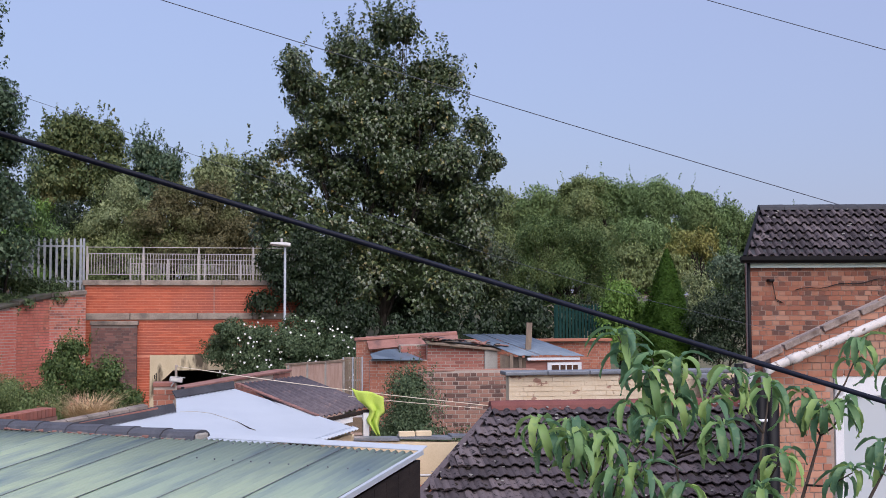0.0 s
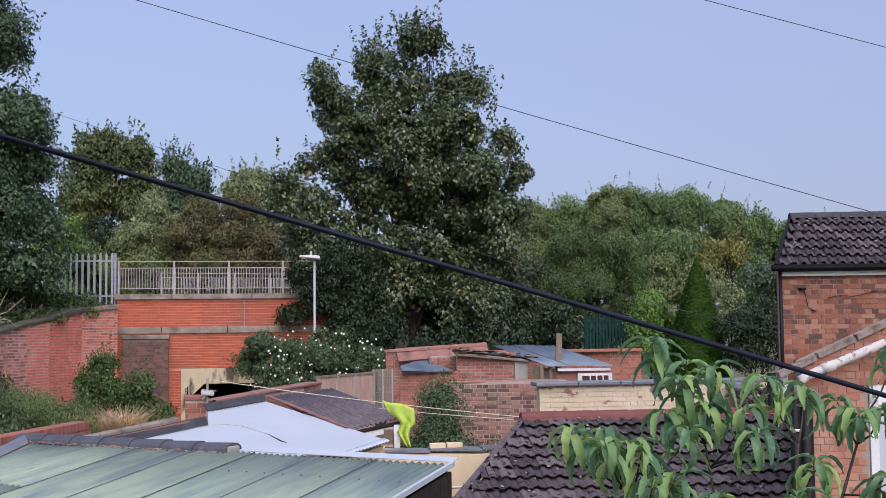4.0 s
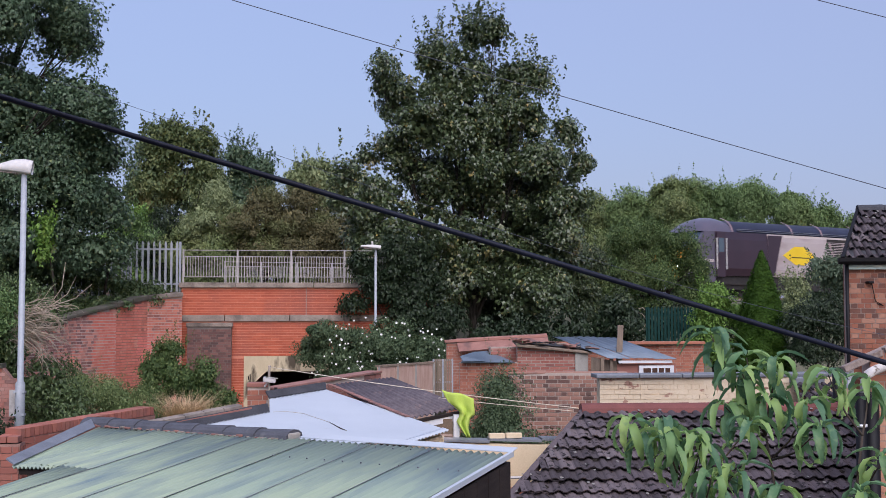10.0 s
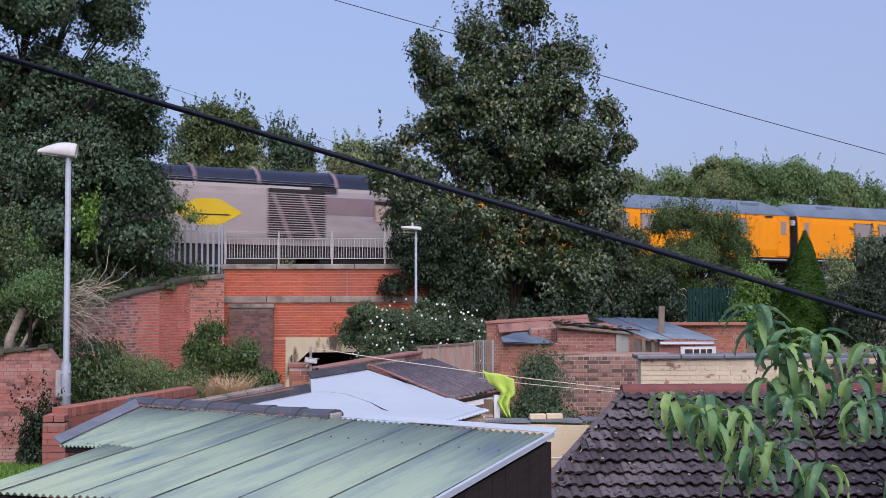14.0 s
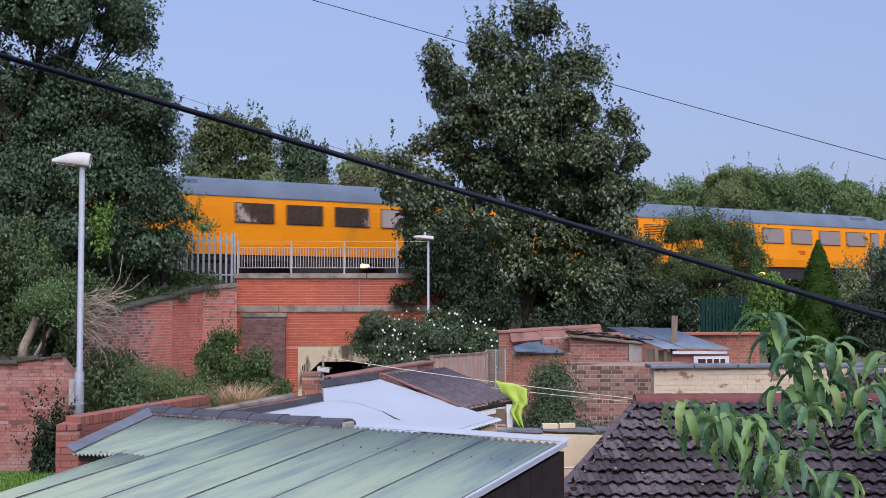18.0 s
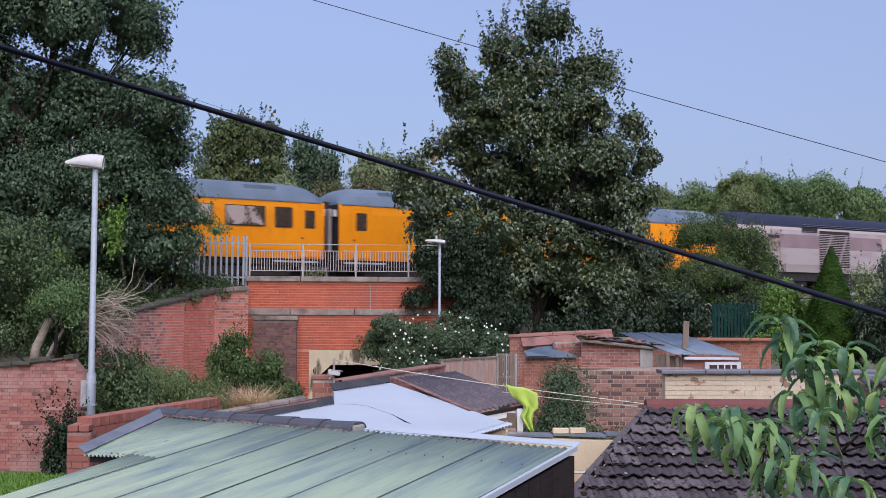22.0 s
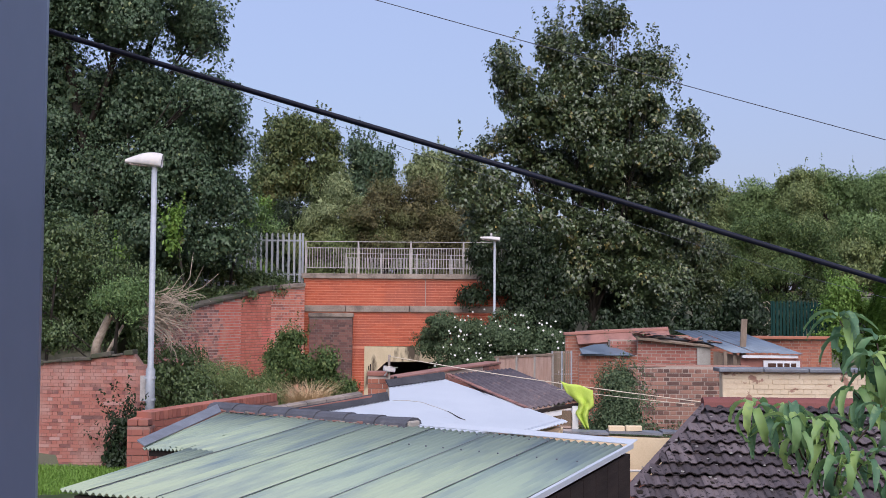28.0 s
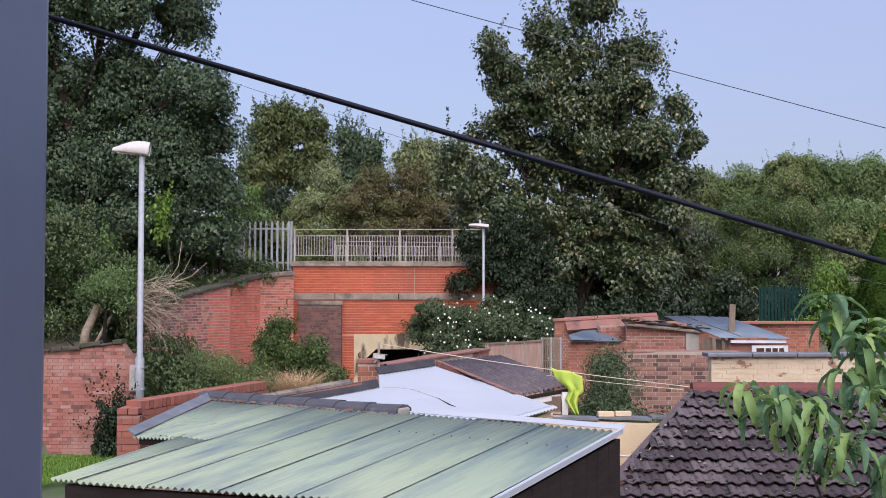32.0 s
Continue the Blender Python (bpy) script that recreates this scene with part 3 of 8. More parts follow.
def leaves_mesh(name, mat, centres, normals, size, rng, slim=0.62, droop=0.2, lobes=False):
    """Small folded leaves that hang outwards and down, one island each, at given centres."""
    n = len(centres)
    hang = normals * np.array([1.0, 1.0, 0.2]) + np.array([0, 0, -0.5]) + rng.normal(size=(n, 3)) * 0.55
    ax = hang - normals * (hang * normals).sum(1)[:, None]
    ax /= np.linalg.norm(ax, axis=1)[:, None] + 1e-9
    ay = np.cross(normals, ax)
    s = (size if np.isscalar(size) else size[:, None]) * rng.uniform(0.6, 1.25, n)[:, None]
    base = centres - ax * s * 0.5
    tip = centres + ax * s * 0.5 - np.array([0, 0, 1.0]) * s * droop
    lift = normals * s * 0.1
    if lobes:
        pts = [base, centres - ax * s * 0.12 + ay * s * slim * 0.5 - lift * 0.5, centres + ax * s * 0.1 + ay * s * slim * 0.24 + lift, tip,
               centres + ax * s * 0.1 - ay * s * slim * 0.24 + lift, centres - ax * s * 0.12 - ay * s * slim * 0.5 - lift * 0.5]
        tri = [0, 1, 2, 0, 2, 3, 0, 3, 4, 0, 4, 5]
    else:
        pts = [base, centres + ay * s * slim * 0.5 + lift, tip, centres - ay * s * slim * 0.5 + lift]
        tri = [0, 1, 2, 0, 2, 3]
    c, q = len(pts), len(tri)
    v = np.stack(pts, 1).reshape(-1, 3)
    me = bpy.data.meshes.new(name)
    me.vertices.add(c * n)
    me.vertices.foreach_set("co", v.astype(np.float32).ravel())
    me.loops.add(q * n)
    idx = np.arange(n)[:, None] * c + np.array(tri)[None, :]
    me.loops.foreach_set("vertex_index", idx.ravel().astype(np.int32))
    me.polygons.add(q * n // 3)
    me.polygons.foreach_set("loop_start", np.arange(0, q * n, 3, dtype=np.int32))
    me.materials.append(mat)
    me.update(calc_edges=True)
    return me


def crown_points(blobs, count, clump, rng, inner=0.45, shoots=0, fill=0.11):
    """Leaf places, outward ways and sizes: flat hanging clumps on and in the shells of ellipsoids (x, y, z, rx, ry, rz),
    larger leaves deep inside, and thin upright shoots along the top."""
    blobs = np.array(blobs, float)
    area = (blobs[:, 3] * blobs[:, 5]) ** 0.8
    share = area / area.sum()
    cs, ns, ss = [], [], []
    for b, w in zip(blobs, share):
        k = max(60, int(count * w))
        nc = max(6, int(b[3] * b[5] * 4.6 / clump ** 2))
        d = rng.normal(size=(nc, 3))
        d /= np.linalg.norm(d, axis=1)[:, None]
        r = rng.uniform(inner, 1.02, nc)[:, None] ** 0.6
        cc = b[:3] + d * np.maximum(r * b[3:6] - 0.42 * clump, 0.2 * b[3:6])
        pick = rng.integers(0, nc, k)
        size = clump * rng.uniform(0.45, 1.25, nc)
        # each clump is a loose cap of leaves, turned up and outwards, open below
        axis = d * np.array([0.7, 0.7, 0.4]) + np.array([0, 0, 0.6]) + rng.normal(size=(nc, 3)) * 0.35
        axis /= np.linalg.norm(axis, axis=1)[:, None]
        cap = rng.normal(size=(k, 3))
        cap /= np.linalg.norm(cap, axis=1)[:, None] + 1e-6
        low = (cap * axis[pick]).sum(1)[:, None]
        cap = np.where(low < -0.2, cap - 2 * low * axis[pick], cap)
        off = cap * size[pick][:, None] * np.array([0.85, 0.85, 0.75]) * (rng.random(k) ** 0.6 * 1.5)[:, None]
        cs.append(cc[pick] + off)
        ns.append(cap * 0.55 + axis[pick] * 0.3 + rng.normal(size=(k, 3)) * 0.42 + np.array([0, 0, 0.15]))
        ss.append(np.ones(k))
        m = int(k * fill)
        d = rng.normal(size=(m, 3))
        d /= np.linalg.norm(d, axis=1)[:, None]
        cs.append(b[:3] + d * rng.uniform(0.2, 0.78, m)[:, None] * b[3:6])
        ns.append(d + rng.normal(size=(m, 3)) * 0.5)
        ss.append(np.full(m, 1.8))
    if shoots:
        w = share * (blobs[:, 2] - blobs[:, 2].min() + 0.2)
        for i in rng.choice(len(blobs), shoots, p=w / w.sum()):
            b = blobs[i]
            d = rng.normal(size=3)
            d[2] = abs(d[2]) + 0.15
            d /= np.linalg.norm(d)
            way = d * np.array([0.5, 0.5, 0.2]) + np.array([0, 0, 0.8]) + rng.normal(size=3) * 0.15
            ln, k = min(clump, 0.5) * rng.uniform(0.7, 2.3), 24
            u = rng.random(k)
            cs.append(b[:3] + d * b[3:6] * 0.92 + way * (u * ln)[:, None] + rng.normal(size=(k, 3)) * (0.16 * min(clump, 0.5) * (1.25 - u))[:, None])
            ns.append(rng.normal(size=(k, 3)) * 0.6 + np.array([0, 0, 0.4]) + d * 0.4)
            ss.append(np.full(k, 0.85))
    nn = np.concatenate(ns)
    return np.concatenate(cs), nn / (np.linalg.norm(nn, axis=1)[:, None] + 1e-9), np.concatenate(ss)


def tree(name, label, base, blobs, mat, count, leaf, clump=0.6, trunk=0.16, seed=1, inner=0.45, limbs=7, group="", slim=0.62, shoots=0, lobes=False, fill=0.11):
    """A tree: tapered trunk with limbs to its crown's clumps, and a crown of small leaves. Its origin is at its base."""
    rng = np.random.default_rng(seed)
    root = thing(name, label, "tree" if "tree" in name or "cypress" in name else "shrub", pose(*base), group=group)
    o = np.array(base)
    bl = np.array(blobs, float)
    bl[:, :3] -= o
    topz = bl[:, 2].max()
    heart = bl[np.argmax(bl[:, 3] * bl[:, 5])]
    wood = []
    mid = [(0, 0, -0.3), (heart[0] * 0.2, heart[1] * 0.2, heart[2] * 0.3), (heart[0] * 0.6, heart[1] * 0.6, heart[2] * 0.8), (heart[0], heart[1], max(heart[2], topz * 0.75))]
    wood.append(tube_geo(mid, [trunk, trunk * 0.8, trunk * 0.55, trunk * 0.2], 8))
    for b in bl[:limbs]:
        f = 0.35 + 0.3 * rng.random()
        start = np.array(mid[1]) * (1 - f) + np.array(mid[2]) * f
        end = b[:3] + rng.normal(size=3) * 0.2 * b[3:6]
        kink = (start + end) / 2 + np.array([0, 0, -0.1 * np.linalg.norm(end - start)])
        wood.append(tube_geo([start, kink, end], [trunk * 0.4, trunk * 0.28, trunk * 0.08], 6))
        for _ in range(4):
            e2 = b[:3] + rng.normal(size=3) * 0.45 * b[3:6]
            wood.append(tube_geo([kink, (kink + e2) / 2 + rng.normal(size=3) * 0.1, e2], [trunk * 0.16, trunk * 0.1, trunk * 0.03], 5))
    part("trunk", mesh_of("trunk", *join_geo(wood), M["bark"], True), root)
    c, nn, ss = crown_points(bl, count, clump, rng, inner, shoots, fill)
    part("crown", leaves_mesh("crown", mat, c, nn, leaf * ss, rng, slim, lobes=lobes), root)
    return root


# ---- ground ----
TRACK = Vector((-4.16, 41.07, 5.55))
ALONG = Vector((0.8746, 0.4848, 0))
AWAY = Vector((-0.4848, 0.8746, 0))


def smooth(a, b, v):
    k = min(1.0, max(0.0, (v - a) / (b - a)))
    return k * k * (3 - 2 * k)


def ground_height(x, y):
    d = (Vector((x, y, 0)) - TRACK).dot(AWAY)          # beyond the near side of the line
    bank = smooth(-9.5, -2.2, d)
    far = 1 - 0.7 * smooth(9, 22, d)
    low = 0.2 + 1.25 * smooth(-3.5, -6.0, x) * smooth(14, 22, y)
    if -2.6 < x < 3.0:                                  # the lane under the bridge
        return low * (1 - smooth(22, 30, y))
    if x <= -2.6:
        yb = 24.5 if x < -7.4 else 31.0 + (x + 6.65) * 1.75
        if y < yb or x > -4.1:
            return (low + 0.9 * smooth(24, 31, y)) if (y < 34.8) else 5.3 * far
        return min(5.3, 3.3 + 2.0 * smooth(yb, 33.5, y)) * far
    return low + (5.3 - low) * bank * far


def make_ground():
    xs = [-1500, -400, -120, -60] + [-40 + 0.8 * k for k in range(150)] + [80, 130, 400, 1500]
    ys = [-1500, -400, -100, -40] + [-12 + 0.8 * k for k in range(125)] + [100, 150, 400, 1500]
    vs = []
    for y in ys:
        for x in xs:
            z = ground_height(x, y) if -45 < x < 90 and -15 < y < 110 else 1.6 if y > 90 else 0.2
            vs.append((x, y, z + 0.08 * noise.noise(Vector((x * 0.5, y * 0.5, 0)))))
    n = len(xs)
    fs = [(j * n + i, j * n + i + 1, (j + 1) * n + i + 1, (j + 1) * n + i) for j in range(len(ys) - 1) for i in range(n - 1)]
    tagged(new("ground", mesh_of("ground", vs, fs, M["soil"], True)), "rough yard soil rising to a grassed railway embankment", "ground", kind="structure")


make_ground()


# ---- railway ----
def make_track():
    rz = 29.0
    base = thing("railway_track", "stone ballast bed carrying two tracks over the bridge", "railway", pose(*TRACK, 0, 0, rz), kind="structure")
    part("ballast_bed", mesh_of("ballast_bed", *prism_geo([(-130, -0.1), (260, -0.1), (260, 0.0), (-130, 0.0)], -2.0, 8.5), M["ballast"]), base, pose(0, 0, -0.12))
    for y in (0.65, 2.09, 4.0, 5.44):
        part("rail", mesh_of("rail", *prism_geo([(-130, -0.14), (260, -0.14), (260, 0.0), (-130, 0.0)], y - 0.035, y + 0.035), M["rail_steel"]), base)
    sl = mesh_of("sleeper", *box_geo(-0.13, -1.25, -0.2, 0.13, 1.25, -0.08), M["concrete"])
    for k in range(-30, 90):
        part("sleeper", sl, base, pose(k * 0.7, 1.37, -0.0))
    return base


make_track()


# ---- bridge ----
BY = 34.5


def make_bridge():
    b = thing("railway_bridge", "red brick railway bridge with stone string course over a lane", "bridge", kind="structure")
    left, right = (-4.15, BY, 0), (3.2, BY, 0)
    # spandrel faces above and below the string course
    brick_wall(b, (-4.15, BY, 0), (3.2, BY, 0), 5.58, M["brick_bridge"], z0=4.76, near=(1.5, 5.3), seed=2, thick=0.5, mortar=M["mortar_bridge"], headers=False, joint=0.02, perp=0.004, brick=(0.215, 0.056), proud=0.005)
    brick_wall(b, (-4.15, BY, 0), (3.2, BY, 0), 4.58, M["brick_bridge"], z0=3.56, near=(2.5, 4.1), seed=3, thick=0.5, mortar=M["mortar_bridge"], headers=False, joint=0.02, perp=0.004, brick=(0.215, 0.056), proud=0.005)
    brick_wall(b, (-4.15, BY, 0), (-2.32, BY, 0), 3.56, M["brick_bridge"], z0=0.0, near=(1.5, 3.2), seed=4, parts=120, thick=0.5, mortar=M["mortar_bridge"], headers=False, joint=0.02, perp=0.004, brick=(0.215, 0.056), proud=0.005)
    for x0, x1 in ((-4.2, -2.9), (-2.88, -1.0), (-0.98, 0.6), (0.62, 3.2)):
        box("string_course", M["stone"], b, x0, BY - 0.06, 4.575, x1, BY + 0.3, 4.765, 0.012)
    for x0, x1 in ((-4.22, -2.6), (-2.58, -0.3), (-0.28, 1.4), (1.42, 3.2)):
        box("coping_stone", M["stone"], b, x0, BY - 0.09, 5.57, x1, BY + 0.45, 5.72, 0.015)
    # pilaster of older brick, darker
    brick_wall(b, (-3.95, BY - 0.24, 0), (-2.68, BY - 0.24, 0), 4.42, M["brick_soot"], z0=0.0, near=(0.7, 4.4), seed=5, mortar=M["mortar_dark"], thick=0.24)
    box("pilaster_cap", M["stone"], b, -3.98, BY - 0.28, 4.42, -2.64, BY, 4.54, 0.02)
    # painted portal with chamfered corner
    o = [(-2.32, 0.0), (-2.0, 0.0), (-2.0, 2.78), (-1.66, 3.1), (3.2, 3.1), (3.2, 3.55), (-2.32, 3.55)]
    part("portal_lintel", mesh_of("portal_lintel", *prism_geo(o, BY - 0.04, BY + 0.5), M["lintel"]), b, label="cream painted lintel streaked with soot")
    for k, (dx, dz) in enumerate(((0.0, 0.0), (0.05, 0.05), (0.05, -0.05))):
        box("painted_mark", M["black_plastic"], b, -2.2 + dx, BY - 0.046, 2.86 + dz, -2.17 + dx, BY - 0.042, 2.98 + dz)
    # deck, abutments and the dark passage; passage_end is added, shutting out daylight behind
    box("deck_soffit", M["concrete"], b, -2.3, BY + 0.52, 4.9, 3.2, BY + 14, 5.25)
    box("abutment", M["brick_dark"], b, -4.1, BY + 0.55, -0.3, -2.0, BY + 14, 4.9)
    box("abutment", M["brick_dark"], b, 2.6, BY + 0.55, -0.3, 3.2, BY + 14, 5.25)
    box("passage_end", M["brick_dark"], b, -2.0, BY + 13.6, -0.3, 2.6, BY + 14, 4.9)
    # standpipe joint on the face
    box("drip_joint", M["concrete"], b, -0.52, BY - 0.014, 4.76, -0.5, BY - 0.009, 5.58)
    return b


make_bridge()


def railing(p, q, posts, top, low, mid, bars, label, rail_r=0.012):
    m, ln = frame_at(p, q)
    r = thing("bridge_railing", label, "railing", m)
    for k in range(posts):
        u = ln * k / (posts - 1)
        box("post", M["rail_paint"], r, u - 0.025, -0.03, 0, u + 0.025, 0.03, top, 0.005)
    for z in (top - 0.02, mid, low):
        part("rail", mesh_of("rail", *tube_geo([(0, 0, z), (ln, 0, z)], rail_r, 6), M["rail_paint"]), r)
    bar = mesh_of("bar", *box_geo(-0.009, -0.009, low, 0.009, 0.009, mid), M["rail_paint"])
    for k in range(bars):
        part("bar", bar, r, pose(ln * (k + 0.5) / bars, 0, 0))
    return r


railing((-4.12, BY + 0.12, 5.72), (2.2, BY + 0.12, 5.72), 5, 0.98, 0.17, 0.77, 80, "grey steel parapet railing on the bridge coping")
railing((-3.95, BY + 12.5, 5.4), (3.2, BY + 14.5, 5.4), 6, 1.5, 0.25, 1.3, 60, "grey steel railing along the far side of the bridge")


def palisade(p, q, n, height, label, mat=None, tips=True):
    mat = mat or M["steel"]
    m, ln = frame_at(p, q)
    f = thing("palisade_fence", label, "fence", m)
    w = 0.065
    o = [(-w / 2, 0), (w / 2, 0), (w / 2, height - 0.07), (0, height), (-w / 2, height - 0.07)]
    pale = mesh_of("pale", *prism_geo(o, -0.03, -0.012), mat)
    for k in range(n):
        part("pale", pale, f, pose(ln * (k + 0.5) / n, 0, 0))
    for z in (height * 0.14, height * 0.82):
        box("fence_rail", mat, f, 0, -0.01, z, ln, 0.035, z + 0.05)
    for u in (0, ln):
        box("fence_post", mat, f, u - 0.03, 0.0, -0.3, u + 0.03, 0.06, height - 0.02)
    return f


palisade((-5.72, BY + 0.15, 5.45), (-4.22, BY + 0.15, 5.45), 9, 1.5, "galvanised steel palisade fence with pointed pales")
palisade((-8.6, BY - 0.3, 5.05), (-5.8, BY + 0.15, 5.3), 17, 1.5, "galvanised steel palisade fence overgrown with leaves")
palisade((9.45, 33.1, 3.5), (11.1, 33.0, 3.5), 17, 1.5, "dark green steel palisade fence beside hedges", M["green_metal"])


# ---- curved wing wall and the boundary wall ----
def make_wing():
    w = thing("wing_wall", "curved weathered red brick retaining wall with stone coping", "wall", kind="structure")
    line = [(-7.1, 28.0, 4.33), (-6.35, 30.6, 4.72), (-5.6, 32.1, 4.98), (-4.95, 33.3, 5.2), (-4.1, 34.25, 5.3)]
    for k, (a, c) in enumerate(zip(line, line[1:])):
        ln = math.dist(a[:2], c[:2])
        top = lambda u, a=a, c=c, ln=ln: a[2] + (c[2] - a[2]) * u / ln
        one, two, cut = ((M["brick_plum"], M["brick_plum"], ln), (M["brick_plum"], M["brick_pink"], ln * 0.45), (M["brick_pink"], M["brick_wing"], ln * 0.75), (M["brick_wing"], M["brick_wing"], ln))[k]
        later = lambda u, z, cut=cut: u > cut + 0.35 * noise.noise(Vector((u * 1.5, z * 1.8, 0.3))) - 0.18 * (z - 4)
        for mat, hole in ((one, later), (two, lambda u, z, f=later: not f(u, z))):
            brick_wall(w, (a[0], a[1], 0), (c[0], c[1], 0), 5.4, mat, z0=0.6, top=top, hole=hole, core="always" if hole is later else False, mortar=M["mortar_rust"] if k == 2 else M["mortar_pale"],
                       near=(ln / 2, 4.2), seed=10 + k, parts=100, thick=0.4, joint=0.016, brick=(0.215, 0.06), proud=0.007)
        m, _ = frame_at((a[0], a[1], a[2]), c)
        tilt = math.degrees(math.atan2(c[2] - a[2], ln))
        for j in range(2):
            box("coping_stone", M["stone"] if k == 3 else M["coping_moss"], w, ln / 2 * j + 0.01, -0.08, 0.0, ln / 2 * (j + 1) - 0.01, 0.42, 0.13 if k > 1 else 0.09, 0.03, m=m @ pose(0, 0, 0, 0, -tilt, 0))
    return w


make_wing()


def make_left_wall():
    w = thing("boundary_wall", "old weathered red brick boundary wall with crumbling top", "wall", kind="structure")
    top = lambda u: 3.25 + 0.11 * u + (0.05 if int(u * 2.3) % 2 else 0.0) - (0.22 if u > 4.25 else 0)
    brick_wall(w, (-10.6, 24.2, 0), (-6.05, 24.0, 0), 4.0, M["brick_salt"], z0=0.9, top=top, near=(3.4, 2.8), seed=21, mortar=M["mortar_rust"], joint=0.009)
    rng = random.Random(5)
    u = 0.3
    while u < 4.2:                                  # broken remains of the coping
        ln = rng.uniform(0.14, 0.42)
        if rng.random() < 0.85:
            box("coping_stone", M["coping_moss"], w, 0, 0, 0, ln, rng.uniform(0.24, 0.36), rng.uniform(0.04, 0.1), 0.015, m=pose(-10.6 + u, 24.1 - 0.04 * u, 3.27 + 0.11 * u, 0, rng.uniform(-9, 3), rng.uniform(-6, 6)))
        u += ln + 0.01


make_left_wall()


# ---- train ----
SIDE = [(1.30, 1.0), (1.365, 1.35), (1.37, 2.2), (1.36, 2.7), (1.32, 3.05)]
ROOF = [(1.32, 3.05), (1.2, 3.35), (0.95, 3.58), (0.55, 3.74), (0.0, 3.8)]


def loft(sections):
    """Skin through rings of equal length; each ring a list of (x, y, z)."""
    n = len(sections[0])
    vs = [p for s in sections for p in s]
    fs = [(i * n + k, i * n + k + 1, (i + 1) * n + k + 1, (i + 1) * n + k) for i in range(len(sections) - 1) for k in range(n - 1)]
    return vs, fs


def side_skin(x0, x1, outline=SIDE, sx=1.0):
    """Both sides and the floor of a body between two stations."""
    geo = []
    for s in (-1, 1):
        geo.append(loft([[(x, s * w, z) for w, z in outline] for x in (x0, x1)]))
    w, z = outline[0]
    geo.append(([(x0, -w, z), (x1, -w, z), (x1, w, z), (x0, w, z)], [(0, 1, 2, 3)]))
    return join_geo(geo)


def roof_skin(stations, outline=ROOF):
    """stations: (x, factor of height, factor of width)."""
    ring = [(-w, z) for w, z in outline] + [(w, z) for w, z in outline[::-1]][1:]
    secs = [[(x, y * fw, 3.05 + (z - 3.05) * fh) for y, z in ring] for x, fh, fw in stations]
    return loft(secs)


def bogie(parent, x):
    b = box("bogie", M["under"], parent, -1.7, -1.1, 0.35, 1.7, 1.1, 0.72, 0.05, m=pose(x, 0, 0))
    wheel = mesh_of("wheel", *tube_geo([(0, -0.07, 0), (0, 0.07, 0)], 0.45, 20), M["under"])
    for dx in (-1.3, 1.3):
        for y in (-0.75, 0.75):
            part("wheel", wheel, b, pose(dx, y, 0.45))
    return b


def window(parent, x0, x1, z0, z1, pane, y=-1.372):
    """A pane in a dark rubber frame, leaning with the body side."""
    w = box("window", M["under"], parent, x0 - 0.03, -0.006, z0 - z1 - 0.03, x1 + 0.03, 0.03, 0.03, 0.012, m=pose(0, y, z1, -2.5 if y < 0 else 2.5, 0, 0))
    box("pane", pane, w, x0, -0.012, z0 - z1, x1, 0, 0)
    return w


def louvre(parent, x0, x1, z0, z1, n, mat, y=-1.375):
    g = box("louvre", M["under"], parent, x0, y - 0.002, z0, x1, y + 0.02, z1)
    for k in range(n):
        z = z0 + (z1 - z0) * (k + 0.5) / n
        box("slat", mat, g, x0, y - 0.02, z - 0.35 * (z1 - z0) / n, x1, y - 0.003, z + 0.1 * (z1 - z0) / n)
    return g


